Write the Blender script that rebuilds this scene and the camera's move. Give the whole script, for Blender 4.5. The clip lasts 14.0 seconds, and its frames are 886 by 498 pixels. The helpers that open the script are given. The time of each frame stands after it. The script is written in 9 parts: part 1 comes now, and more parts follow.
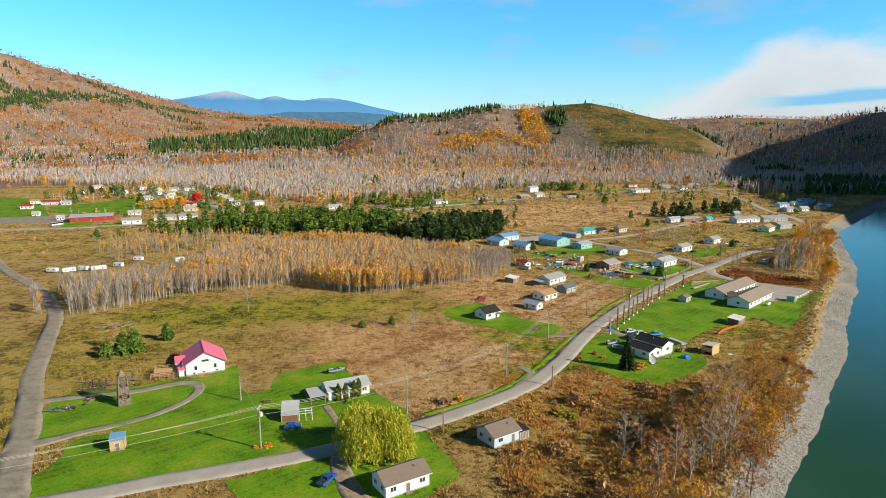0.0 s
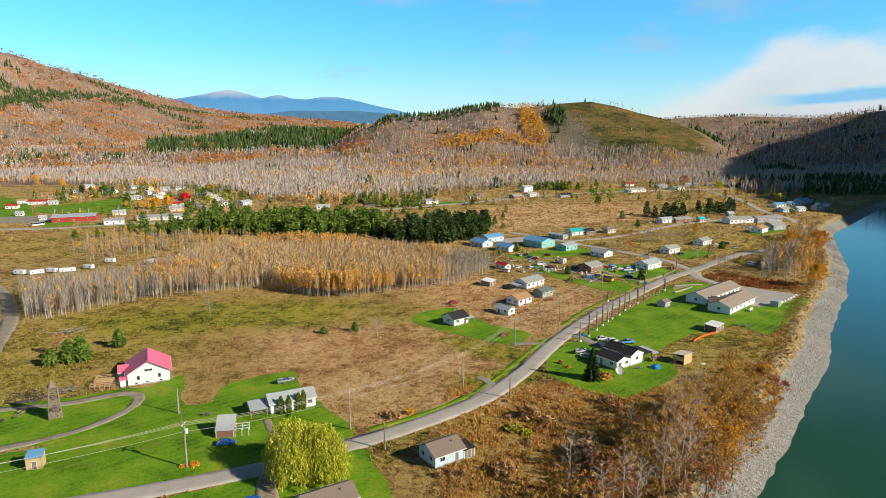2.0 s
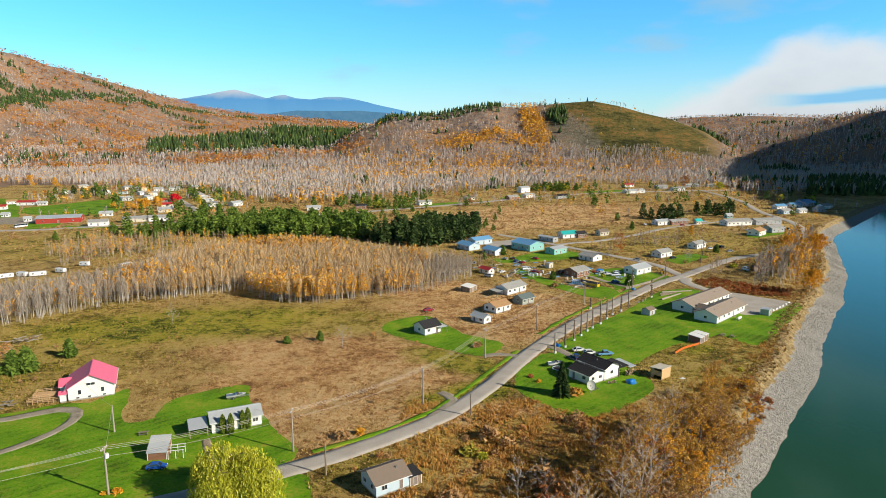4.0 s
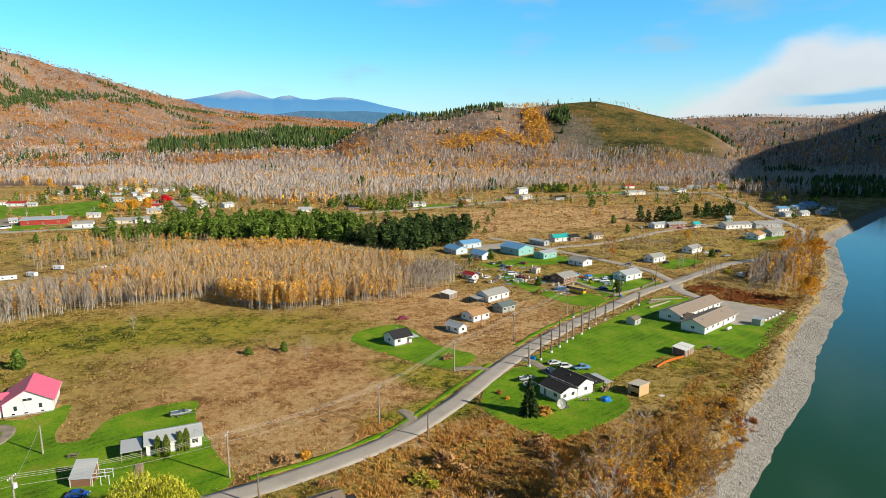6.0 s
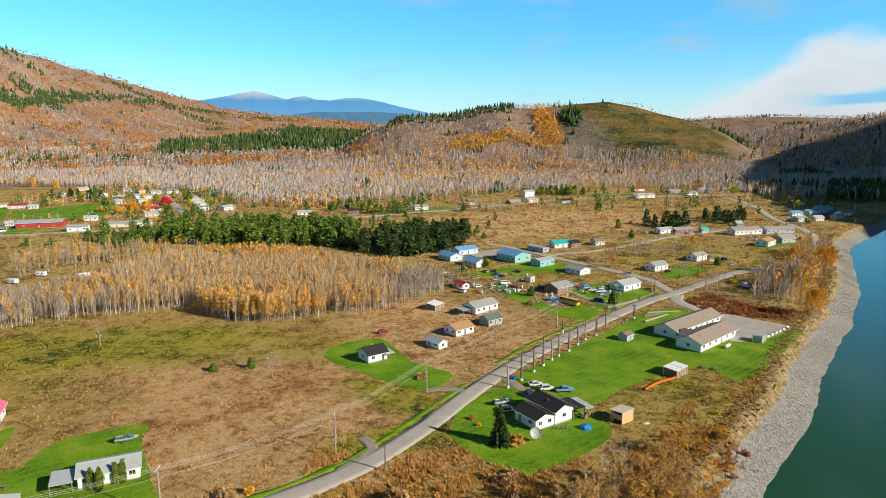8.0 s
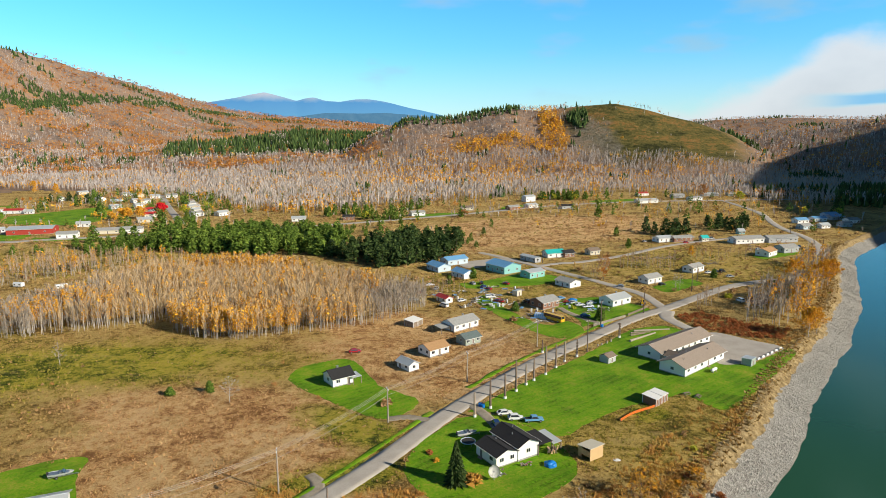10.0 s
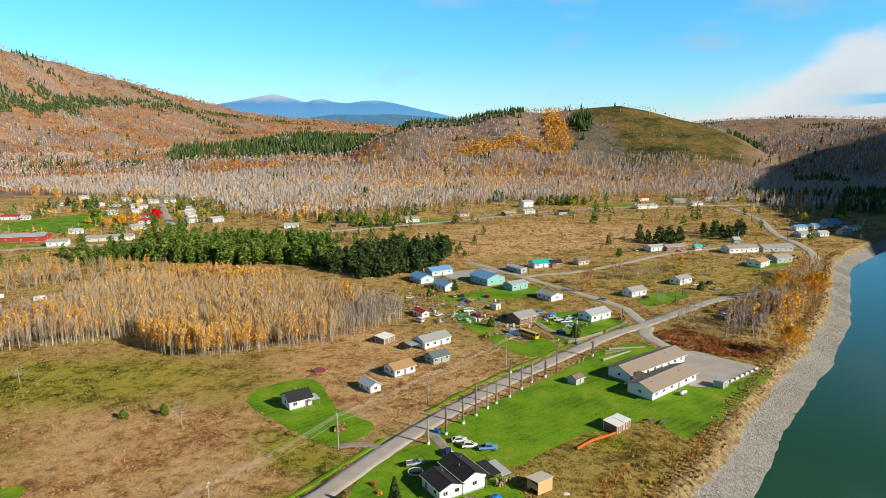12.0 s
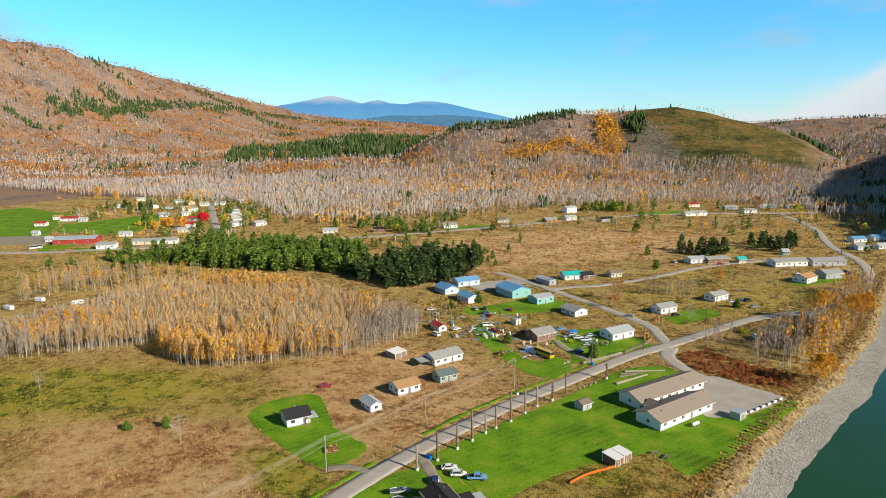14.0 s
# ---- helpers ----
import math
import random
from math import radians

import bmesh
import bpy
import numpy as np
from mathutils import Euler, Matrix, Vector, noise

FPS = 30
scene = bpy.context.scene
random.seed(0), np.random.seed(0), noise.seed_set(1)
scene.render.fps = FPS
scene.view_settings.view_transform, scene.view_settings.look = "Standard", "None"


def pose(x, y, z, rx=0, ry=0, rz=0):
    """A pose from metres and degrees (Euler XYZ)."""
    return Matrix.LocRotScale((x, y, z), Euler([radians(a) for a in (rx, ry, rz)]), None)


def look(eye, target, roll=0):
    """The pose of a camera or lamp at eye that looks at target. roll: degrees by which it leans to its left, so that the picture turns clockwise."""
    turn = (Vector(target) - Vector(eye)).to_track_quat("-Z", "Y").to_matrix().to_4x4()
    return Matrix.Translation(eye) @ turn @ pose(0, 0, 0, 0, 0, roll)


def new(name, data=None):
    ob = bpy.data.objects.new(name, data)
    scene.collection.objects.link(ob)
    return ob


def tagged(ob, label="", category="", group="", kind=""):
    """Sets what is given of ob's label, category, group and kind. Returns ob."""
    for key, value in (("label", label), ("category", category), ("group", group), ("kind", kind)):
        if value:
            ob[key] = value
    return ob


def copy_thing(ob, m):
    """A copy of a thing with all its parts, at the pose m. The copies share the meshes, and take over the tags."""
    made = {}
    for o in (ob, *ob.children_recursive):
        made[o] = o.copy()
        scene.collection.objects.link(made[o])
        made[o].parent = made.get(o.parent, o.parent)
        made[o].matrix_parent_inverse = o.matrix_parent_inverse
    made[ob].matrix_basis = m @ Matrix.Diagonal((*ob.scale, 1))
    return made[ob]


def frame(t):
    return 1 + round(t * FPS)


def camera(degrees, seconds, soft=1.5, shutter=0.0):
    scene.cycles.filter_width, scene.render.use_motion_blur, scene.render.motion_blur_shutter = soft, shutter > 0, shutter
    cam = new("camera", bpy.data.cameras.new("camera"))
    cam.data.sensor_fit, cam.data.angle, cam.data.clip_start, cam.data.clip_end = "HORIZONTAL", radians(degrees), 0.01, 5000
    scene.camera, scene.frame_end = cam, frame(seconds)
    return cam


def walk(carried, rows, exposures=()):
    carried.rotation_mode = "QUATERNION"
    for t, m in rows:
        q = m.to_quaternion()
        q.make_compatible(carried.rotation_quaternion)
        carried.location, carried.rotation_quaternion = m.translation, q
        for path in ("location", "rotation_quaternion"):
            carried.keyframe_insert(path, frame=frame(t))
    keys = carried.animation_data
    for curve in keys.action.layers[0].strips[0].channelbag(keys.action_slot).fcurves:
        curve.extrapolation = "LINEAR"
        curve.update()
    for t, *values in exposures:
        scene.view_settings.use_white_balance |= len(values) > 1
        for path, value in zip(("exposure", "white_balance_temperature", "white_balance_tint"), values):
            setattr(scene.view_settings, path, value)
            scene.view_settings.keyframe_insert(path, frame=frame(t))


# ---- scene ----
# ---- camera ----
cam = camera(69.0, 14.0, soft=0.86)
# seconds, x, y, z, yaw, pitch, roll
ROWS = [
    (0.0, -0.00, 0.00, 77.50, 0.86, -10.29, -0.14),
    (0.5, 4.17, 2.40, 77.36, 0.93, -10.31, -0.12),
    (1.0, 8.15, 5.00, 77.38, 1.06, -10.33, -0.14),
    (1.5, 11.86, 7.75, 77.38, 1.20, -10.36, -0.15),
    (2.0, 15.50, 10.73, 77.27, 1.32, -10.38, -0.17),
    (2.5, 19.01, 13.73, 77.20, 1.46, -10.38, -0.19),
    (3.0, 22.41, 16.95, 77.21, 1.61, -10.39, -0.20),
    (5.5, 38.44, 33.20, 77.05, 2.33, -10.36, -0.16),
    (6.0, 41.57, 36.63, 76.96, 2.52, -10.34, -0.16),
    (6.5, 44.73, 40.27, 76.90, 2.89, -10.33, -0.13),
    (7.0, 47.94, 44.04, 77.16, 3.31, -10.31, -0.18),
    (7.5, 50.95, 47.71, 77.57, 3.69, -10.31, -0.21),
    (8.0, 54.00, 51.23, 78.30, 3.89, -10.30, -0.19),
    (10.5, 70.74, 66.39, 83.33, 5.22, -10.22, -0.27),
    (11.0, 74.64, 68.44, 84.66, 5.58, -10.20, -0.31),
    (11.5, 78.90, 70.01, 86.10, 5.83, -10.20, -0.34),
    (12.0, 83.13, 71.40, 87.46, 5.86, -10.21, -0.35),
    (12.5, 87.36, 73.00, 88.79, 6.14, -10.23, -0.38),
    (13.0, 91.52, 74.85, 90.22, 7.52, -10.22, -0.40),
    (13.5, 95.92, 76.98, 91.55, 9.22, -10.22, -0.42),
    (14.0, 100.16, 79.23, 92.84, 10.90, -10.19, -0.46),
]
walk(cam, [(t, pose(x, y, z, 90 + pitch, 0, yaw) @ pose(0, 0, 0, 0, 0, roll)) for t, x, y, z, yaw, pitch, roll in ROWS])

# ---- world and sun ----
SUN_AZ, SUN_EL = 114.0, 27.0          # clockwise from +y, degrees
sun_way = Vector((math.sin(radians(SUN_AZ)) * math.cos(radians(SUN_EL)),
                  math.cos(radians(SUN_AZ)) * math.cos(radians(SUN_EL)), math.sin(radians(SUN_EL))))
world = bpy.data.worlds.new("world")
scene.world = world
world.use_nodes = True


def build_sky(tree):
    nt, ln = tree.nodes, tree.links
    nt.clear()
    out = nt.new("ShaderNodeOutputWorld")
    bg = nt.new("ShaderNodeBackground")
    bg.inputs[1].default_value = 0.043
    sky = nt.new("ShaderNodeTexSky")
    sky.sky_type = 'NISHITA'
    sky.sun_disc = False
    sky.sun_elevation, sky.sun_rotation = radians(SUN_EL), radians(SUN_AZ)
    sky.altitude, sky.air_density, sky.dust_density, sky.ozone_density = 600, 1.0, 0.15, 3.0
    co = nt.new("ShaderNodeTexCoord")
    sep = nt.new("ShaderNodeSeparateXYZ")
    ln.new(co.outputs["Generated"], sep.inputs[0])

    def m(op, a, b=None, c=None, clamp=False):
        n = nt.new("ShaderNodeMath")
        n.operation, n.use_clamp = op, clamp
        for i, v in enumerate((a, b, c)):
            if v is None:
                continue
            if isinstance(v, (int, float)):
                n.inputs[i].default_value = v
            else:
                ln.new(v, n.inputs[i])
        return n.outputs[0]

    def noise_at(scale, detail, rough, squash):
        mp = nt.new("ShaderNodeMapping")
        mp.inputs["Scale"].default_value = (1, 1, squash)
        ln.new(co.outputs["Generated"], mp.inputs[0])
        n = nt.new("ShaderNodeTexNoise")
        n.inputs["Scale"].default_value, n.inputs["Detail"].default_value, n.inputs["Roughness"].default_value = scale, detail, rough
        ln.new(mp.outputs[0], n.inputs["Vector"])
        return n.outputs["Fac"]

    x, y, z = sep.outputs
    def blend(fac, a, b):
        n = nt.new("ShaderNodeMixRGB")
        for i, v in enumerate((fac, a, b)):
            if isinstance(v, (tuple, float)):
                n.inputs[i].default_value = v
            else:
                ln.new(v, n.inputs[i])
        return n.outputs[0]

    def ease(v, lo, hi):
        n = nt.new("ShaderNodeMapRange")
        n.interpolation_type = 'SMOOTHSTEP'
        ln.new(v, n.inputs[0])
        n.inputs[1].default_value, n.inputs[2].default_value = lo, hi
        return n.outputs[0]

    # clear air: pale cyan low down, a purer cyan above it, deep blue overhead
    tint = blend(ease(z, 0.0, 0.20), (1.60, 2.54, 3.02, 1), (1.14, 3.02, 3.66, 1))
    tint = blend(ease(z, 0.20, 0.46), tint, (0.23, 0.38, 0.54, 1))
    grade = nt.new("ShaderNodeMixRGB")
    grade.blend_type = 'MULTIPLY'
    grade.inputs[0].default_value = 1.0
    ln.new(sky.outputs[0], grade.inputs[1])
    ln.new(tint, grade.inputs[2])
    # thin bright haze along the horizon
    haze = m('POWER', m('MULTIPLY', m('SUBTRACT', 1.0, m('MULTIPLY', z, 8.0), None, True), 0.55), 1.4)
    clear = blend(haze, grade.outputs[0], (13.0, 15.6, 16.6, 1))
    # faint grey wisps
    wisp = m('MULTIPLY', ease(noise_at(5.0, 4, 0.5, 3.4), 0.53, 0.70), ease(z, 0.03, 0.09))
    clear = blend(m('MULTIPLY', wisp, 0.5), clear, (7.4, 10.4, 12.3, 1))
    # soft cloud bank that climbs towards the east, low over the hills, with one clear rift under it
    puff = m('SUBTRACT', noise_at(5.2, 6, 0.56, 1.9), 0.5)
    top = m('ADD', m('MULTIPLY', ease(x, 0.15, 0.25), 0.042), m('ADD', m('MULTIPLY', ease(x, 0.26, 0.34), 0.022), m('MULTIPLY', ease(x, 0.34, 0.45), 0.062)))
    inside_ = m('ADD', m('SUBTRACT', top, z), m('MULTIPLY', puff, 0.15))
    bank = m('MULTIPLY', ease(inside_, -0.014, 0.036), ease(x, 0.13, 0.26))
    low_edge = m('ADD', m('SUBTRACT', z, m('ADD', 0.006, m('MULTIPLY', x, 0.078))), m('MULTIPLY', m('SUBTRACT', noise_at(9.0, 3, 0.5, 6.0), 0.5), 0.018))
    rift = m('MULTIPLY', m('SUBTRACT', ease(low_edge, -0.014, -0.006), ease(low_edge, 0.003, 0.012)), ease(x, 0.38, 0.47))
    clear = blend(rift, clear, (4.6, 10.4, 15.6, 1))
    bank = m('MULTIPLY', bank, m('SUBTRACT', 1.0, rift))
    body = blend(ease(m('ADD', inside_, m('MULTIPLY', puff, 0.12)), 0.02, 0.14), (13.8, 14.4, 15.0, 1), (11.6, 12.3, 13.2, 1))
    ln.new(blend(m('MULTIPLY', bank, 0.90), clear, body), bg.inputs[0])
    ln.new(bg.outputs[0], out.inputs[0])


build_sky(world.node_tree)
sun = new("sun", bpy.data.lights.new("sun", 'SUN'))
sun.data.energy, sun.data.angle, sun.data.color = 5.0, radians(0.53), (1.0, 0.91, 0.75)
sun.matrix_world = look(sun_way * 900, (0, 0, 0))
scene.view_settings.exposure = 0.38

# ---- materials ----
RND = np.random.RandomState(7)


class Nodes:
    """Short forms for building a node material."""

    def __init__(self, name):
        self.mat = bpy.data.materials.new(name)
        self.mat.use_nodes = True
        self.nt, self.ln = self.mat.node_tree.nodes, self.mat.node_tree.links
        self.bsdf = self.nt["Principled BSDF"]

    def put(self, sock, v):
        if isinstance(v, bpy.types.NodeSocket):
            self.ln.new(v, sock)
        elif isinstance(v, (tuple, list)) and len(v) == 3 and sock.type == 'RGBA':
            sock.default_value = (*v, 1)
        else:
            sock.default_value = v

    def math(self, op, a, b=None, clamp=False):
        n = self.nt.new("ShaderNodeMath")
        n.operation, n.use_clamp = op, clamp
        self.put(n.inputs[0], a)
        if b is not None:
            self.put(n.inputs[1], b)
        return n.outputs[0]

    def place(self):
        return self.nt.new("ShaderNodeNewGeometry").outputs["Position"]

    def local(self):
        return self.nt.new("ShaderNodeTexCoord").outputs["Object"]

    def noise(self, scale, detail=4, rough=0.55, at=None, squash=(1, 1, 1)):
        n = self.nt.new("ShaderNodeTexNoise")
        n.inputs["Scale"].default_value, n.inputs["Detail"].default_value, n.inputs["Roughness"].default_value = scale, detail, rough
        v = self.place() if at is None else at
        if squash != (1, 1, 1):
            mp = self.nt.new("ShaderNodeMapping")
            mp.inputs["Scale"].default_value = squash
            self.ln.new(v, mp.inputs[0])
            v = mp.outputs[0]
        self.ln.new(v, n.inputs["Vector"])
        return n.outputs["Fac"]

    def voro(self, scale, at=None, what="Color"):
        n = self.nt.new("ShaderNodeTexVoronoi")
        n.inputs["Scale"].default_value = scale
        self.ln.new(self.place() if at is None else at, n.inputs["Vector"])
        return n.outputs[what]

    def ramp(self, fac, stops):
        n = self.nt.new("ShaderNodeValToRGB")
        el = n.color_ramp.elements
        while len(el) < len(stops):
            el.new(0.5)
        for e, (p, c) in zip(el, stops):
            e.position, e.color = p, (*c, 1)
        self.ln.new(fac, n.inputs[0])
        return n.outputs[0]

    def mix(self, fac, a, b, kind='MIX'):
        n = self.nt.new("ShaderNodeMixRGB")
        n.blend_type = kind
        self.put(n.inputs[0], fac)
        self.put(n.inputs[1], a)
        self.put(n.inputs[2], b)
        return n.outputs[0]

    def step(self, v, lo, hi):
        n = self.nt.new("ShaderNodeMapRange")
        n.interpolation_type = 'SMOOTHSTEP'
        self.put(n.inputs[0], v)
        n.inputs[1].default_value, n.inputs[2].default_value = lo, hi
        return n.outputs[0]

    def near(self, x, y, rx, ry, turn=0, ragged=0.35, scale=0.05):
        """1 inside a ragged oval on the plan, 0 outside."""
        mp = self.nt.new("ShaderNodeMapping")
        mp.vector_type = 'TEXTURE'
        mp.inputs["Location"].default_value = (x, y, 0)
        mp.inputs["Rotation"].default_value = (0, 0, radians(turn))
        mp.inputs["Scale"].default_value = (rx, ry, 1e5)
        self.ln.new(self.place(), mp.inputs[0])
        ln = self.nt.new("ShaderNodeVectorMath")
        ln.operation = 'LENGTH'
        self.ln.new(mp.outputs[0], ln.inputs[0])
        d = self.math('ADD', ln.outputs["Value"], self.math('MULTIPLY', self.math('SUBTRACT', self.noise(scale, 5, 0.65), 0.5), ragged * 4))
        return self.step(d, 1.15, 0.75)

    def island(self):
        return self.nt.new("ShaderNodeNewGeometry").outputs["Random Per Island"]

    def each(self):
        return self.nt.new("ShaderNodeObjectInfo").outputs["Random"]

    def bump(self, height, strength, distance):
        n = self.nt.new("ShaderNodeBump")
        n.inputs["Strength"].default_value, n.inputs["Distance"].default_value = strength, distance
        self.ln.new(height, n.inputs["Height"])
        self.ln.new(n.outputs[0], self.bsdf.inputs["Normal"])

    def done(self, colour, rough=0.9, metal=0.0, spec=None):
        self.put(self.bsdf.inputs["Base Color"], colour)
        self.put(self.bsdf.inputs["Roughness"], rough)
        self.bsdf.inputs["Metallic"].default_value = metal
        if spec is not None:
            self.bsdf.inputs["Specular IOR Level"].default_value = spec
        return self.mat


def painted(name, c, rough=0.7, stain=0.18, scale=0.6, metal=0.0, spec=0.3):
    """Paint or siding: two scales of wear on one colour."""
    n = Nodes(name)
    dirty = tuple(v * 0.72 * k for v, k in zip(c, (1.0, 0.96, 0.88)))
    col = n.mix(n.math('MULTIPLY', n.noise(scale, 5, 0.6, n.local(), (1, 1, 0.4)), stain * 2), c, dirty)
    col = n.mix(n.math('MULTIPLY', n.noise(9.0, 3, 0.6, n.local()), stain), col, tuple(v * 0.85 for v in c))
    n.bump(n.noise(6.0, 3, 0.5, n.local()), 0.15, 0.01)
    return n.done(col, rough, metal, spec)


def siding(name, c, pitch=0.2, rough=0.6):
    """Lapped boards: courses in relief with a dirty lower lip."""
    n = Nodes(name)
    sep = n.nt.new("ShaderNodeSeparateXYZ")
    n.ln.new(n.local(), sep.inputs[0])
    saw = n.math('FRACT', n.math('DIVIDE', sep.outputs[2], pitch))
    col = n.mix(n.math('MULTIPLY', n.noise(0.7, 5, 0.6, n.local(), (1, 1, 0.3)), 0.3), c, tuple(v * k for v, k in zip(c, (0.68, 0.64, 0.58))))
    n.bump(saw, 0.6, 0.02)
    return n.done(col, rough, 0, 0.3)


def shingles(name, c, c2, rough=0.9, rows=5.0):
    """Asphalt shingles: courses and tabs with weathered patches."""
    n = Nodes(name)
    br = n.nt.new("ShaderNodeTexBrick")
    br.inputs["Scale"].default_value = rows
    br.inputs["Mortar Size"].default_value = 0.012
    br.inputs["Color1"].default_value, br.inputs["Color2"].default_value = (*c, 1), (*c2, 1)
    br.inputs["Mortar"].default_value = (*[v * 0.5 for v in c], 1)
    n.ln.new(n.local(), br.inputs["Vector"])
    col = n.mix(n.math('MULTIPLY', n.noise(0.5, 5, 0.6, n.local()), 0.5), br.outputs["Color"], tuple(v * 0.7 for v in c2))
    n.bump(n.noise(14, 3, 0.6, n.local()), 0.3, 0.02)
    return n.done(col, rough, 0, 0.2)


def ribbed(name, c, rough=0.45, metal=0.0, pitch=0.3):
    """Ribbed sheet-metal roofing, ribs down the slope."""
    n = Nodes(name)
    sep = n.nt.new("ShaderNodeSeparateXYZ")
    n.ln.new(n.local(), sep.inputs[0])
    saw = n.math('PINGPONG', sep.outputs[0], pitch / 2)
    rib = n.step(saw, pitch * 0.38, pitch * 0.5)
    col = n.mix(n.math('MULTIPLY', n.noise(0.35, 4, 0.6, n.local()), 0.45), c, tuple(v * 0.74 for v in c))
    col = n.mix(n.math('MULTIPLY', rib, 0.25), col, tuple(v * 0.6 for v in c))
    n.bump(rib, 0.5, 0.03)
    return n.done(col, rough, metal, 0.4)


def foliage(name, stops, rough=0.85, own=0.62):
    """Leaves or twigs: a colour of its own for every clump, drifting over the plan."""
    n = Nodes(name)
    f = n.math('ADD', n.math('MULTIPLY', n.island(), own), n.math('MULTIPLY', n.noise(0.06 if own > 0.5 else 0.11, 5, 0.65), 1 - own))
    col = n.ramp(f, stops)
    return n.done(col, rough, 0, 0.15)


M = {}
# ovals on the plan: centre, half sizes, turn
RUST_ZONES = ((-10, 215, 46, 42, 20), (40, 300, 40, 60, 45), (30, 182, 24, 22, 0), (-22, 238, 44, 22, 0), (95, 615, 150, 75, 38))
GREEN_ZONES = ((-78, 276, 62, 30, 20), (-28, 276, 40, 17, 10), (-120, 250, 40, 60, 20), (25, 232, 22, 10, -35), (-150, 180, 60, 60, 0), (30, 205, 22, 9, 25),
                 (75, 420, 60, 40, 30), (190, 470, 70, 55, 40), (120, 245, 45, 40, 45), (-210, 480, 160, 60, 30), (25, 170, 40, 10, 30), (112, 248, 8, 7, 40))


LUSH_ZONES = ((-88, 272, 56, 22, 15), (27, 232, 17, 8, -35), (112, 248, 7, 6, 40), (30, 205, 16, 7, 25))


def make_ground():
    n = Nodes("dry_meadow")
    a = n.noise(0.035, 6, 0.62)
    b = n.noise(0.45, 6, 0.7)
    c = n.noise(2.6, 4, 0.7)
    d = n.noise(0.15, 5, 0.68)
    f = n.math('ADD', n.math('ADD', n.math('MULTIPLY', a, 0.26), n.math('MULTIPLY', d, 0.36)), n.math('ADD', n.math('MULTIPLY', b, 0.32), n.math('MULTIPLY', c, 0.34)))
    f = n.math('ADD', n.math('MULTIPLY', n.math('SUBTRACT', f, 0.64), 3.2), 0.56)
    patch = n.step(n.noise(0.075, 5, 0.7), 0.50, 0.66)
    straw = n.ramp(f, [(0.36, (0.16, 0.100, 0.030)), (0.46, (0.31, 0.195, 0.058)), (0.55, (0.43, 0.280, 0.088)), (0.66, (0.54, 0.385, 0.14))])
    rust = n.ramp(f, [(0.34, (0.24, 0.115, 0.044)), (0.46, (0.49, 0.260, 0.102)), (0.56, (0.63, 0.370, 0.155)), (0.68, (0.74, 0.50, 0.25))])
    green = n.ramp(f, [(0.34, (0.070, 0.075, 0.012)), (0.46, (0.21, 0.185, 0.022)), (0.55, (0.36, 0.285, 0.045)), (0.66, (0.54, 0.39, 0.10))])
    col = straw
    for args in RUST_ZONES:
        col = n.mix(n.math('MULTIPLY', n.near(*args), 0.9), col, rust)
    for args in GREEN_ZONES:
        col = n.mix(n.math('MULTIPLY', n.near(*args), 0.62), col, green)
    weeds = n.ramp(f, [(0.34, (0.030, 0.045, 0.010)), (0.46, (0.115, 0.150, 0.014)), (0.56, (0.25, 0.265, 0.018)), (0.68, (0.46, 0.38, 0.05))])
    for args in LUSH_ZONES:
        col = n.mix(n.math('MULTIPLY', n.near(*args), 0.85), col, weeds)
    col = n.mix(n.math('MULTIPLY', patch, 0.28), col, n.mix(0.45, col, (0.075, 0.062, 0.016)))
    pale = n.step(n.noise(0.05, 5, 0.7, None, (1.0, 1.6, 1.0)), 0.55, 0.70)
    col = n.mix(n.math('MULTIPLY', pale, 0.40), col, (0.47, 0.345, 0.15))
    n.bump(n.math('ADD', b, n.math('MULTIPLY', c, 0.9)), 1.0, 1.2)
    M["ground"] = n.done(col, 0.95, 0, 0.1)

    n = Nodes("forest_floor")
    a = n.noise(0.012, 6, 0.65)
    b = n.noise(0.09, 6, 0.75)
    f = n.math('ADD', n.math('MULTIPLY', a, 0.5), n.math('MULTIPLY', b, 0.5))
    col = n.ramp(f, [(0.36, (0.11, 0.085, 0.070)), (0.46, (0.23, 0.175, 0.145)), (0.54, (0.33, 0.215, 0.14)), (0.62, (0.38, 0.205, 0.10)), (0.7, (0.36, 0.29, 0.24))])
    streak = n.math('ADD', n.math('MULTIPLY', n.noise(0.012, 6, 0.7, None, (1, 1, 3.2)), 0.6), n.math('MULTIPLY', n.noise(0.11, 4, 0.75), 0.4))
    streak = n.math('ADD', n.math('MULTIPLY', n.math('SUBTRACT', streak, 0.5), 1.7), 0.5)
    grass = n.ramp(streak, [(0.30, (0.030, 0.034, 0.012)), (0.43, (0.085, 0.078, 0.024)), (0.54, (0.145, 0.118, 0.036)), (0.62, (0.24, 0.120, 0.038)), (0.72, (0.21, 0.17, 0.07))])
    rock = n.ramp(n.noise(0.16, 6, 0.8), [(0.36, (0.05, 0.045, 0.04)), (0.5, (0.17, 0.15, 0.13)), (0.64, (0.30, 0.27, 0.24))])
    grass = n.mix(n.math('MULTIPLY', n.near(258, 1400, 48, 125, -6, 0.5, 0.02), 0.6), grass, rock)
    col = n.mix(n.near(394, 1490, 198, 225, 0, 0.12, 0.01), col, grass)
    n.bump(b, 0.8, 6.0)
    M["hill"] = n.done(col, 0.95, 0, 0.1)


make_ground()


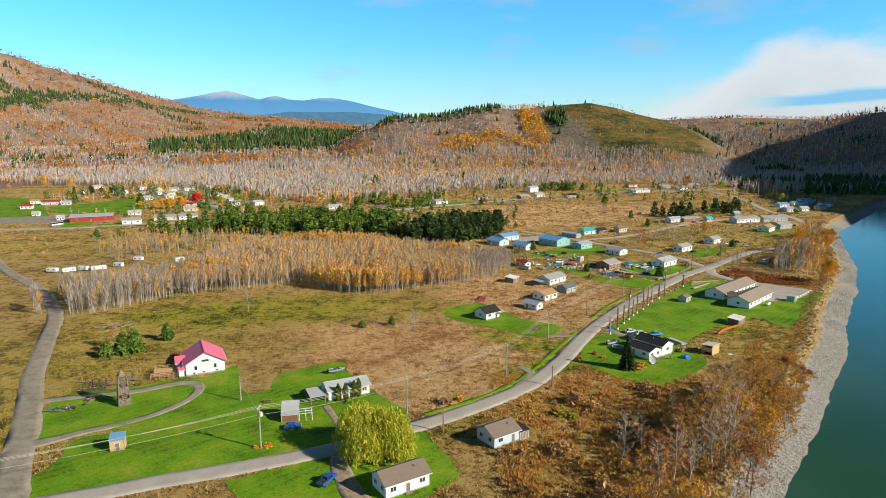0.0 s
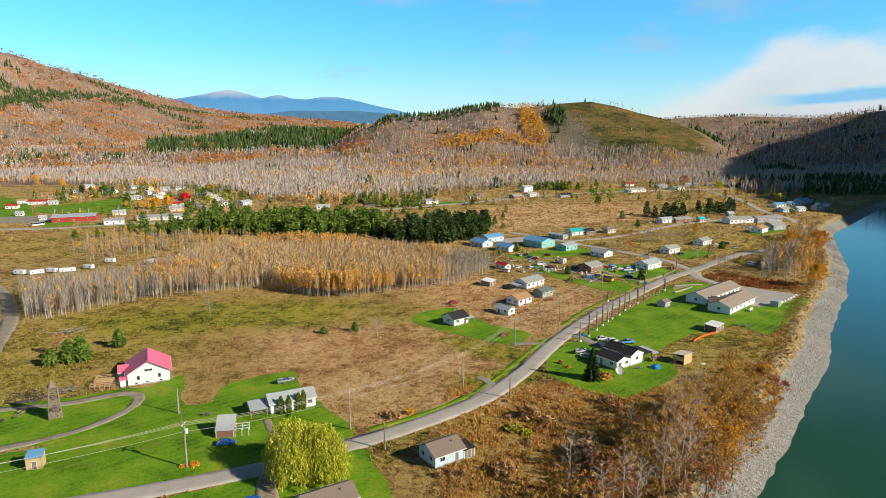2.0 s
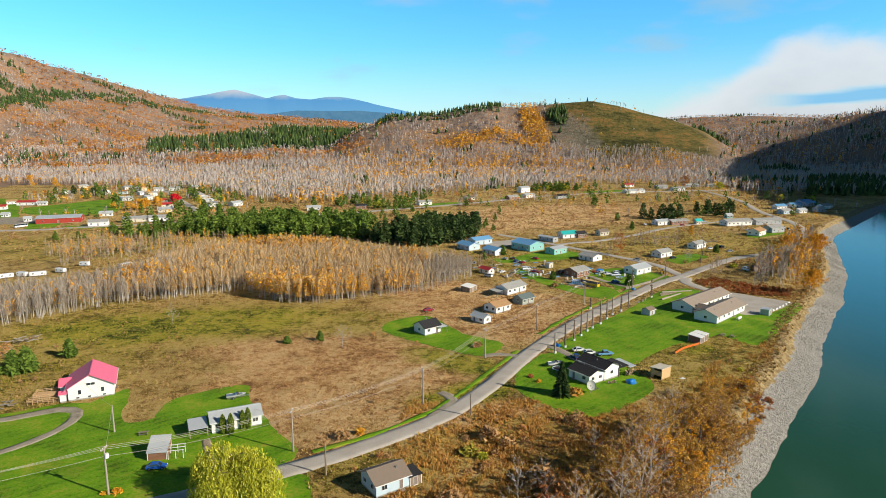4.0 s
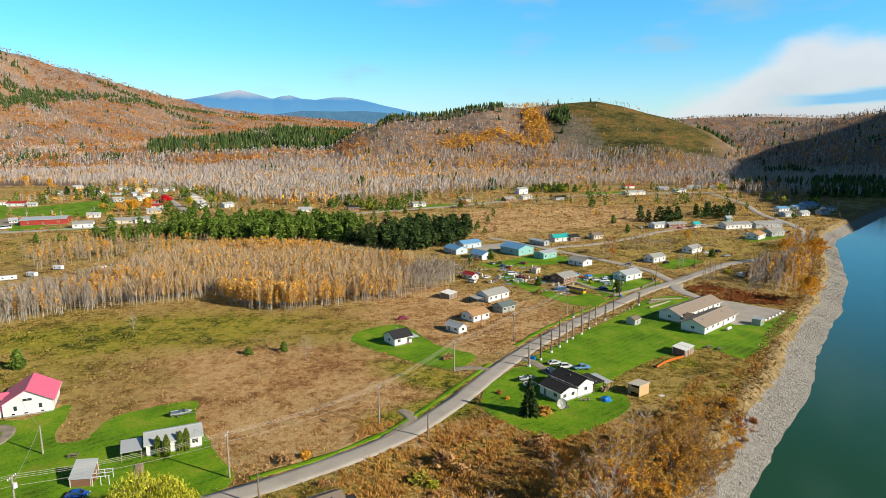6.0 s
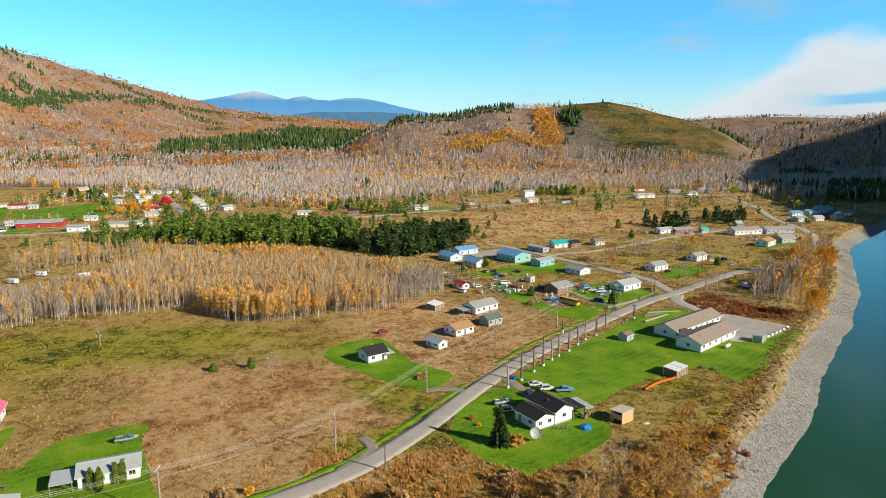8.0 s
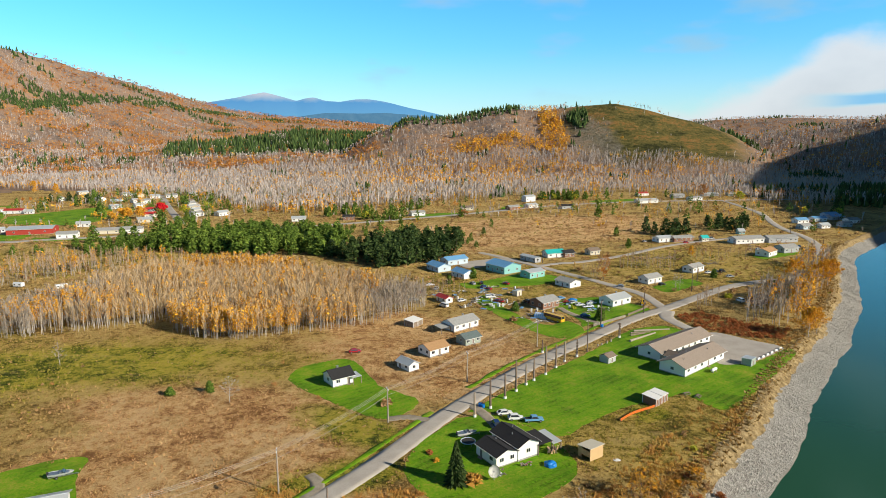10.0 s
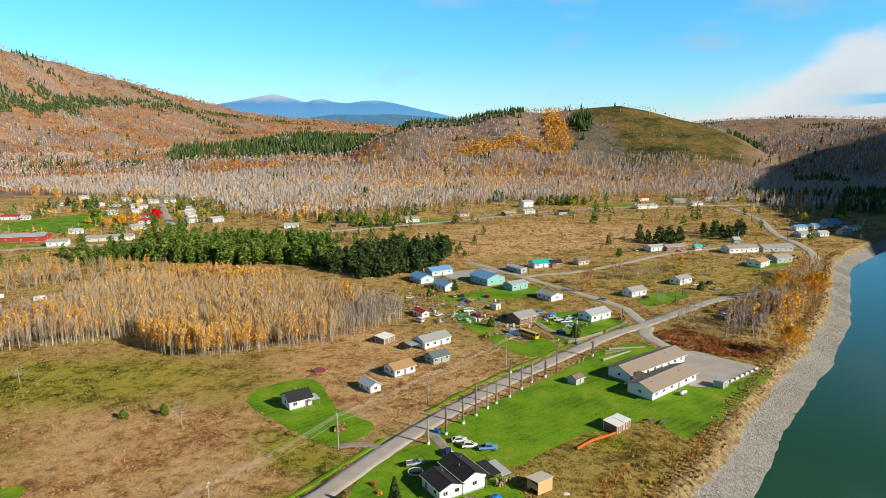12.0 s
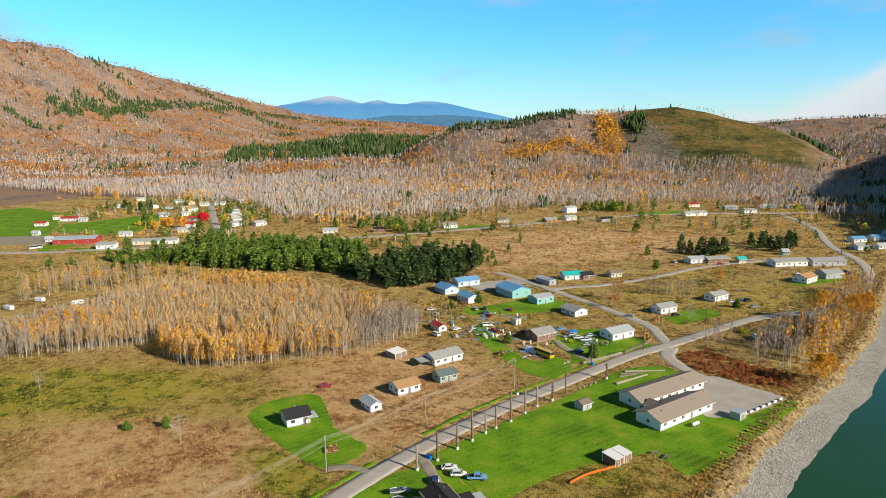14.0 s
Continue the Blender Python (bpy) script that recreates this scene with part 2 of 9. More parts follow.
def simple_mats():
    n = Nodes("mown_grass")
    f = n.math('ADD', n.math('MULTIPLY', n.noise(0.09, 5, 0.6), 0.5), n.math('MULTIPLY', n.noise(1.3, 5, 0.75), 0.5))
    f = n.math('ADD', n.math('MULTIPLY', n.math('SUBTRACT', f, 0.5), 1.5), 0.49)
    col = n.ramp(f, [(0.34, (0.055, 0.112, 0.003)), (0.46, (0.100, 0.246, 0.004)), (0.56, (0.155, 0.300, 0.007)), (0.66, (0.30, 0.285, 0.035))])
    sep = n.nt.new("ShaderNodeSeparateXYZ")
    mp = n.nt.new("ShaderNodeMapping")
    mp.inputs["Rotation"].default_value = (0, 0, radians(-44))
    n.ln.new(n.place(), mp.inputs[0])
    n.ln.new(mp.outputs[0], sep.inputs[0])
    stripe = n.step(n.math('PINGPONG', n.math('ADD', sep.outputs[1], n.noise(0.2, 2)), 1.3), 0.5, 0.8)
    col = n.mix(n.math('MULTIPLY', stripe, 0.34), col, (0.19, 0.265, 0.02))
    worn = n.step(n.noise(0.11, 6, 0.65), 0.56, 0.70)
    col = n.mix(n.math('MULTIPLY', worn, 0.45), col, (0.24, 0.225, 0.03))
    lush = n.step(n.noise(0.06, 5, 0.65, None, (1.5, 1, 1)), 0.50, 0.66)
    col = n.mix(n.math('MULTIPLY', lush, 0.35), col, (0.055, 0.150, 0.004))
    n.bump(n.noise(5.0, 4, 0.7), 0.5, 0.15)
    M["lawn"] = n.done(col, 0.9, 0, 0.15)
    n = Nodes("asphalt")
    f = n.math('ADD', n.math('MULTIPLY', n.noise(0.15, 5, 0.6), 0.5), n.math('MULTIPLY', n.noise(3.0, 5, 0.75), 0.5))
    col = n.ramp(f, [(0.3, (0.29, 0.258, 0.222)), (0.5, (0.40, 0.362, 0.318)), (0.7, (0.49, 0.45, 0.40))])
    n.bump(n.noise(20, 2, 0.5), 0.2, 0.02)
    M["road"] = n.done(col, 0.9, 0, 0.25)
    n = Nodes("gravel_drive")
    f = n.math('ADD', n.math('MULTIPLY', n.noise(0.25, 6, 0.7), 0.6), n.math('MULTIPLY', n.noise(6.0, 4, 0.8), 0.4))
    col = n.ramp(f, [(0.32, (0.14, 0.115, 0.08)), (0.5, (0.29, 0.25, 0.195)), (0.68, (0.40, 0.35, 0.28))])
    n.bump(n.noise(9, 3, 0.7), 0.4, 0.05)
    M["gravel"] = n.done(col, 0.95, 0, 0.2)
    n = Nodes("dirt_track")
    M["dirt"] = n.done(n.ramp(n.noise(0.8, 6, 0.75), [(0.32, (0.16, 0.12, 0.075)), (0.5, (0.30, 0.235, 0.16)), (0.68, (0.40, 0.33, 0.235))]), 0.95)
    n = Nodes("cobble_bank")
    cell = n.voro(2.6)
    sp = n.nt.new("ShaderNodeSeparateColor")
    n.ln.new(cell, sp.inputs[0])
    cell = n.ramp(sp.outputs[0], [(0.0, (0.16, 0.15, 0.13)), (0.5, (0.32, 0.305, 0.275)), (1.0, (0.50, 0.48, 0.44))])
    grey = n.ramp(n.noise(0.8, 6, 0.8), [(0.34, (0.10, 0.095, 0.085)), (0.5, (0.27, 0.255, 0.23)), (0.66, (0.45, 0.43, 0.39))])
    col = n.mix(0.7, grey, cell)
    n.bump(n.voro(2.6, None, "Distance"), 1.0, 0.35)
    M["cobble"] = n.done(n.mix(0.55, grey, col), 0.9, 0, 0.25)
    n = Nodes("earth_scarp")
    col = n.ramp(n.noise(0.5, 6, 0.75), [(0.34, (0.10, 0.07, 0.03)), (0.48, (0.26, 0.185, 0.09)), (0.58, (0.40, 0.30, 0.15)), (0.7, (0.50, 0.40, 0.23))])
    n.bump(n.noise(0.9, 6, 0.7), 1.0, 0.8)
    M["scarp"] = n.done(col, 0.95, 0, 0.1)
    n = Nodes("river_water")
    n.bump(n.noise(0.35, 4, 0.6, None, (1, 1, 1)), 0.06, 0.25)
    deep = n.mix(n.noise(0.02, 3, 0.5), (0.015, 0.066, 0.036), (0.024, 0.088, 0.048))
    M["water"] = n.done(deep, 0.10, 0, 0.28)
    n = Nodes("glass")
    M["glass"] = n.done(n.mix(n.each(), (0.015, 0.02, 0.028), (0.05, 0.065, 0.08)), 0.06, 0, 0.8)
    n = Nodes("concrete")
    M["concrete"] = n.done(n.ramp(n.noise(1.5, 5, 0.7, n.local()), [(0.3, (0.22, 0.21, 0.19)), (0.7, (0.42, 0.41, 0.38))]), 0.9)
    n = Nodes("weathered_wood")
    M["wood"] = n.done(n.ramp(n.noise(1.8, 6, 0.7, n.local(), (3, 3, 0.4)), [(0.32, (0.10, 0.075, 0.055)), (0.5, (0.22, 0.17, 0.125)), (0.7, (0.35, 0.28, 0.21))]), 0.9)
    n = Nodes("fresh_lumber")
    M["lumber"] = n.done(n.ramp(n.noise(1.8, 6, 0.7, n.local(), (3, 3, 0.4)), [(0.32, (0.40, 0.24, 0.11)), (0.5, (0.55, 0.36, 0.18)), (0.7, (0.66, 0.46, 0.25))]), 0.8)
    n = Nodes("charred_timber")
    M["char"] = n.done(n.ramp(n.noise(2.2, 6, 0.7, n.local()), [(0.35, (0.02, 0.018, 0.017)), (0.55, (0.08, 0.07, 0.06)), (0.7, (0.26, 0.23, 0.2))]), 0.95)
    n = Nodes("dark_pole")
    M["pole"] = n.done(n.ramp(n.noise(2.0, 5, 0.7, n.local(), (4, 4, 0.5)), [(0.3, (0.085, 0.06, 0.045)), (0.7, (0.20, 0.15, 0.115))]), 0.9)
    n = Nodes("row_pole")
    M["rowpole"] = n.done(n.ramp(n.math('ADD', n.math('MULTIPLY', n.each(), 0.45), n.math('MULTIPLY', n.noise(1.1, 5, 0.7, n.local(), (2, 2, 0.6)), 0.55)), [(0.25, (0.085, 0.055, 0.040)), (0.5, (0.20, 0.135, 0.095)), (0.75, (0.36, 0.29, 0.22))]), 0.9)
    n = Nodes("pale_pole")
    M["palepole"] = n.done(n.ramp(n.noise(2.0, 5, 0.7, n.local(), (4, 4, 0.5)), [(0.3, (0.24, 0.20, 0.16)), (0.7, (0.42, 0.37, 0.31))]), 0.9)
    n = Nodes("cable")
    M["wire"] = n.done((0.42, 0.38, 0.33), 0.5)
    n = Nodes("rubber")
    M["tyre"] = n.done(n.mix(n.noise(6, 3, 0.5, n.local()), (0.015, 0.015, 0.016), (0.04, 0.038, 0.036)), 0.85)
    n = Nodes("galvanised")
    M["metal"] = n.done(n.ramp(n.noise(2.5, 5, 0.6, n.local()), [(0.3, (0.36, 0.37, 0.38)), (0.7, (0.56, 0.57, 0.58))]), 0.4, 0.8)


simple_mats()
M["white"] = siding("white_siding", (0.80, 0.80, 0.78))
M["cream"] = siding("cream_siding", (0.66, 0.60, 0.47))
M["aqua"] = siding("aqua_siding", (0.24, 0.52, 0.50), 0.3)
M["paleblue"] = siding("pale_blue_siding", (0.50, 0.62, 0.70), 0.3)
M["grey"] = siding("grey_siding", (0.42, 0.44, 0.46))
M["sage"] = siding("sage_siding", (0.34, 0.40, 0.34))
M["brown"] = siding("brown_siding", (0.26, 0.13, 0.08))
M["redwall"] = siding("red_siding", (0.40, 0.05, 0.035))
M["plywood"] = painted("plywood", (0.60, 0.42, 0.22), 0.8, 0.3)
M["trim"] = painted("white_trim", (0.78, 0.78, 0.76), 0.5)
M["door"] = painted("door_paint", (0.22, 0.18, 0.16), 0.5)
M["pinkroof"] = ribbed("faded_red_metal", (0.82, 0.15, 0.25), 0.4)
M["blueroof"] = ribbed("blue_metal", (0.16, 0.37, 0.62), 0.35)
M["palemetal"] = ribbed("pale_metal", (0.60, 0.63, 0.64), 0.4, 0.3)
M["tealroof"] = ribbed("teal_metal", (0.03, 0.44, 0.42), 0.4)
M["tanroof"] = shingles("tan_shingles", (0.37, 0.300, 0.245), (0.31, 0.255, 0.21))
M["ochreroof"] = shingles("ochre_shingles", (0.50, 0.30, 0.15), (0.42, 0.25, 0.12))
M["greyroof"] = shingles("grey_shingles", (0.40, 0.40, 0.38), (0.33, 0.33, 0.32))
M["blackroof"] = shingles("black_shingles", (0.045, 0.043, 0.045), (0.03, 0.03, 0.032))
M["brownroof"] = shingles("brown_shingles", (0.27, 0.21, 0.165), (0.21, 0.165, 0.13))
M["slateroof"] = shingles("slate_green_shingles", (0.16, 0.20, 0.20), (0.12, 0.16, 0.16))
M["redroof"] = ribbed("red_metal", (0.45, 0.04, 0.035), 0.4)
CAR = {k: painted(k + "_car_paint", c, 0.25, 0.06, 2.0, 0.0, 0.6) for k, c in
       dict(blue=(0.02, 0.10, 0.42), white=(0.75, 0.76, 0.76), navy=(0.02, 0.05, 0.16), silver=(0.45, 0.47, 0.48), red=(0.42, 0.02, 0.03),
            black=(0.02, 0.02, 0.022), lightblue=(0.16, 0.36, 0.60), yellow=(0.70, 0.42, 0.03)).items()}
M["bluetarp"] = painted("blue_tarp", (0.01, 0.20, 0.62), 0.45, 0.2)
M["orange"] = painted("orange_mesh", (0.80, 0.16, 0.02), 0.7, 0.2)
# grey twigs of the distant woods, with haze put in as a paler, greyer colour
M["bareaspen"] = foliage("hazed_aspen_twigs", [(0.15, (0.33, 0.286, 0.258)), (0.5, (0.44, 0.386, 0.350)), (0.85, (0.57, 0.512, 0.47))])
M["greyaspen"] = foliage("grey_brown_aspen_twigs", [(0.15, (0.25, 0.205, 0.160)), (0.5, (0.36, 0.298, 0.235)), (0.85, (0.48, 0.405, 0.325))])
M["brownaspen"] = foliage("tawny_aspen_twigs", [(0.15, (0.22, 0.145, 0.085)), (0.5, (0.40, 0.275, 0.165)), (0.85, (0.55, 0.41, 0.27))])
M["bark"] = foliage("pale_bark", [(0.2, (0.30, 0.27, 0.24)), (0.8, (0.56, 0.52, 0.47))])
M["whitebark"] = foliage("white_bark", [(0.2, (0.33, 0.29, 0.25)), (0.8, (0.62, 0.57, 0.51))])
M["hazeaspen"] = foliage("tawny_orange_twigs", [(0.15, (0.36, 0.235, 0.115)), (0.5, (0.53, 0.365, 0.185)), (0.85, (0.66, 0.50, 0.30))])
M["orangeleaf"] = foliage("orange_brown_leaves", [(0.15, (0.30, 0.105, 0.025)), (0.5, (0.52, 0.205, 0.038)), (0.85, (0.70, 0.33, 0.065))])
M["alderleaf"] = foliage("golden_brown_leaves", [(0.15, (0.27, 0.140, 0.03)), (0.5, (0.48, 0.262, 0.05)), (0.85, (0.66, 0.42, 0.09))])
M["amberleaf"] = foliage("amber_leaves", [(0.15, (0.33, 0.165, 0.04)), (0.5, (0.52, 0.27, 0.05)), (0.85, (0.68, 0.40, 0.085))])
M["barkdark"] = foliage("dark_bark", [(0.2, (0.09, 0.07, 0.055)), (0.8, (0.20, 0.16, 0.13))])
M["goldleaf"] = foliage("golden_leaves", [(0.15, (0.46, 0.19, 0.02)), (0.5, (0.72, 0.35, 0.03)), (0.85, (0.86, 0.52, 0.06))])
M["rustleaf"] = foliage("rust_leaves", [(0.15, (0.30, 0.135, 0.05)), (0.5, (0.46, 0.22, 0.075)), (0.85, (0.60, 0.32, 0.11))])
M["conifer"] = foliage("conifer_needles", [(0.15, (0.020, 0.040, 0.014)), (0.5, (0.050, 0.088, 0.024)), (0.85, (0.105, 0.145, 0.036))])
M["pine"] = foliage("pine_needles", [(0.15, (0.042, 0.080, 0.012)), (0.5, (0.115, 0.185, 0.026)), (0.85, (0.21, 0.285, 0.045))])
M["willow"] = foliage("willow_leaves", [(0.15, (0.20, 0.225, 0.014)), (0.5, (0.43, 0.43, 0.035)), (0.85, (0.66, 0.61, 0.07))])
M["hedge"] = foliage("cedar_leaves", [(0.15, (0.07, 0.105, 0.012)), (0.5, (0.16, 0.215, 0.026)), (0.85, (0.26, 0.30, 0.045))])
M["shrub"] = foliage("brown_shrub", [(0.15, (0.20, 0.105, 0.042)), (0.5, (0.38, 0.215, 0.09)), (0.85, (0.55, 0.36, 0.17))])
M["redshrub"] = foliage("red_shrub", [(0.15, (0.22, 0.06, 0.025)), (0.5, (0.40, 0.125, 0.04)), (0.85, (0.50, 0.23, 0.07))])
M["strawtuft"] = foliage("straw_tufts", [(0.15, (0.20, 0.12, 0.04)), (0.5, (0.42, 0.27, 0.095)), (0.85, (0.62, 0.45, 0.20))], own=0.42)
M["rusttuft"] = foliage("rust_tufts", [(0.15, (0.27, 0.135, 0.055)), (0.5, (0.49, 0.275, 0.118)), (0.85, (0.66, 0.44, 0.225))], own=0.42)
M["greentuft"] = foliage("green_tufts", [(0.15, (0.11, 0.120, 0.014)), (0.5, (0.29, 0.26, 0.03)), (0.85, (0.50, 0.38, 0.08))], own=0.42)
M["longgrass"] = foliage("rank_autumn_grass", [(0.26, (0.17, 0.098, 0.034)), (0.42, (0.42, 0.220, 0.060)), (0.54, (0.60, 0.315, 0.080)), (0.64, (0.46, 0.36, 0.085)), (0.76, (0.74, 0.49, 0.17))], own=0.16)
M["stone"] = foliage("river_cobbles", [(0.15, (0.17, 0.16, 0.14)), (0.5, (0.29, 0.275, 0.245)), (0.85, (0.42, 0.40, 0.36))])
M["redleaf"] = foliage("scarlet_leaves", [(0.15, (0.50, 0.012, 0.015)), (0.85, (0.85, 0.03, 0.05))])

# ---- building blocks ----


def part(name, bm, material, parent=None, label="", smooth=False):
    """One bmesh as one mesh object, under a thing or a part."""
    me = bpy.data.meshes.new(name)
    bm.to_mesh(me)
    bm.free()
    me.materials.append(material)
    if smooth:
        me.polygons.foreach_set("use_smooth", [True] * len(me.polygons))
    ob = new(name, me)
    if parent is not None:
        ob.parent = parent
    if label:
        ob["label"] = label
    return ob


def arrays(name, v, f, material, parent=None, smooth=False):
    """One mesh object from arrays of places and triangles (or quads)."""
    me = bpy.data.meshes.new(name)
    k = f.shape[1]
    me.vertices.add(len(v))
    me.vertices.foreach_set("co", np.ascontiguousarray(v, np.float32).ravel())
    me.loops.add(f.size)
    me.loops.foreach_set("vertex_index", np.ascontiguousarray(f, np.int32).ravel())
    me.polygons.add(len(f))
    me.polygons.foreach_set("loop_start", np.arange(0, f.size, k, dtype=np.int32))
    if smooth:
        me.polygons.foreach_set("use_smooth", np.ones(len(f), bool))
    me.update(calc_edges=True)
    me.materials.append(material)
    ob = new(name, me)
    if parent is not None:
        ob.parent = parent
    return ob


def box(bm, x0, y0, z0, x1, y1, z1, m=None):
    made = bmesh.ops.create_cube(bm, size=1)["verts"]
    for v in made:
        v.co = Vector(((x0 + x1) / 2 + v.co.x * (x1 - x0), (y0 + y1) / 2 + v.co.y * (y1 - y0), (z0 + z1) / 2 + v.co.z * (z1 - z0)))
        if m is not None:
            v.co = m @ v.co
    return made


def beam(bm, a, b, w, h=None, sides=4, w2=None):
    """A bar from a to b, tapering from w to w2."""
    a, b = Vector(a), Vector(b)
    q = (b - a).to_track_quat('Z', 'Y')
    rings = []
    for p, r in ((a, w), (b, w if w2 is None else w2)):
        ring = []
        for i in range(sides):
            t = 2 * math.pi * (i + 0.5) / sides
            ring.append(bm.verts.new(p + q @ Vector((math.cos(t) * r * 0.7071, math.sin(t) * (h or r) * 0.7071, 0))))
        rings.append(ring)
    for i in range(sides):
        j = (i + 1) % sides
        bm.faces.new((rings[0][i], rings[0][j], rings[1][j], rings[1][i]))
    bm.faces.new(rings[0][::-1])
    bm.faces.new(rings[1])


def spline(pts, step=3.0):
    """Points every few metres on a smooth line through pts."""
    p = [np.array(q, float) for q in pts]
    p = [2 * p[0] - p[1]] + p + [2 * p[-1] - p[-2]]
    out = []
    for i in range(1, len(p) - 2):
        k = max(2, int(np.linalg.norm(p[i + 1] - p[i]) / step))
        for j in range(k):
            t = j / k
            out.append(0.5 * (2 * p[i] + (p[i + 1] - p[i - 1]) * t + (2 * p[i - 1] - 5 * p[i] + 4 * p[i + 1] - p[i + 2]) * t * t
                              + (3 * p[i] - p[i - 1] - 3 * p[i + 1] + p[i + 2]) * t ** 3))
    out.append(p[-2])
    return np.array(out)


def normals2(line):
    d = np.gradient(line[:, :2], axis=0)
    d /= np.linalg.norm(d, axis=1)[:, None] + 1e-9
    return np.stack([d[:, 1], -d[:, 0]], 1)          # to the right of the way


ROADS, SHEETS = [], []


def ribbon(name, pts, width, z, material, label, category, ragged=0.25, crown=0.06, seed=1):
    """A road: a strip with a slight crown, frayed edges and a skirt."""
    ROADS.append((pts, max(width) if isinstance(width, (list, tuple)) else width))
    line = spline(pts)
    nr = normals2(line)
    rs = np.random.RandomState(seed)
    w = np.interp(np.linspace(0, 1, len(line)), np.linspace(0, 1, len(width)), width) if isinstance(width, (list, tuple)) else np.full(len(line), width)
    cols = [-0.5, -0.47, -0.25, 0, 0.25, 0.47, 0.5]
    v = []
    for c in cols:
        off = c * w + (rs.randn(len(line)) * ragged * 0.5 if abs(c) > 0.4 else 0)
        p = line[:, :2] + nr * off[:, None]
        zz = np.full(len(line), z + crown * (1 - 4 * c * c)) if abs(c) < 0.5 else np.full(len(line), z - 0.25)
        v.append(np.column_stack([p, zz + ground_add(p[:, 0], p[:, 1])]))
    n, k = len(line), len(cols)
    v = np.stack(v, 1).reshape(-1, 3)
    i, j = np.meshgrid(np.arange(n - 1), np.arange(k - 1), indexing="ij")
    a = (i * k + j).ravel()
    f = np.stack([a, a + 1, a + k + 1, a + k], 1)
    return tagged(arrays(name, v, f, material), label, category, "", "structure")


def smooth01(t):
    t = np.clip(t, 0, 1)
    return t * t * (3 - 2 * t)


def sheet(name, pts, z, material, label, category, seed=1, ragged=0.5):
    """A lawn or yard: a thin sheet with an uneven edge."""
    rs = np.random.RandomState(seed)
    loop = spline(list(pts) + [pts[0]], 2.0)[:-1] if ragged else np.array(pts, float)
    loop = loop + rs.randn(*loop.shape) * ragged * 0.4
    SHEETS.append(np.array(pts, float))
    bm = bmesh.new()
    vs = [bm.verts.new((p[0], p[1], z)) for p in loop]
    low = [bm.verts.new((p[0], p[1], z - 0.3)) for p in loop]
    fc = bm.faces.new(vs)
    fc.normal_update()
    if fc.normal.z < 0:
        fc.normal_flip()
    for i in range(len(vs)):
        j = (i + 1) % len(vs)
        bm.faces.new((vs[i], vs[j], low[j], low[i]))
    bmesh.ops.triangulate(bm, faces=[fc])
    return tagged(part(name, bm, material), label, category, "", "structure")


# ---- lie of the land ----
BANK = [(-60, -40), (0, 50), (33, 101), (58.6, 133.6), (76.8, 158.2), (92.8, 179.0), (113.6, 208.2), (139, 242), (160, 278), (174, 298), (188, 320), (201, 337),
        (217.4, 364.7), (239, 399.8), (262, 446), (284, 491), (308, 538), (342, 579), (390, 635), (466, 722), (560, 815), (690, 950), (850, 1130)]
WATER_Z = -6.0
bank_line = spline(BANK, 14.0)


def bank_distance(x, y):
    """Metres beyond the top of the bank, towards the river."""
    p = np.stack([np.ravel(x), np.ravel(y)], 1)
    a, b = bank_line[:-1], bank_line[1:]
    best = np.full(len(p), 1e9)
    sign = np.ones(len(p))
    for k in range(0, len(a)):
        d = b[k] - a[k]
        t = np.clip(((p - a[k]) @ d) / (d @ d), 0, 1)
        q = p - (a[k] + t[:, None] * d)
        r = np.hypot(q[:, 0], q[:, 1])
        side = d[1] * q[:, 0] - d[0] * q[:, 1]
        hit_ = r < best
        best = np.where(hit_, r, best)
        sign = np.where(hit_, np.sign(side), sign)
    return (best * sign).reshape(np.shape(x))


def bank_profile(d):
    return np.interp(d, [-2, 0, 3, 12.5, 26, 60], [0, -0.15, -2.6, -6.1, -9, -11])


HUB = (45.0, 40.0)
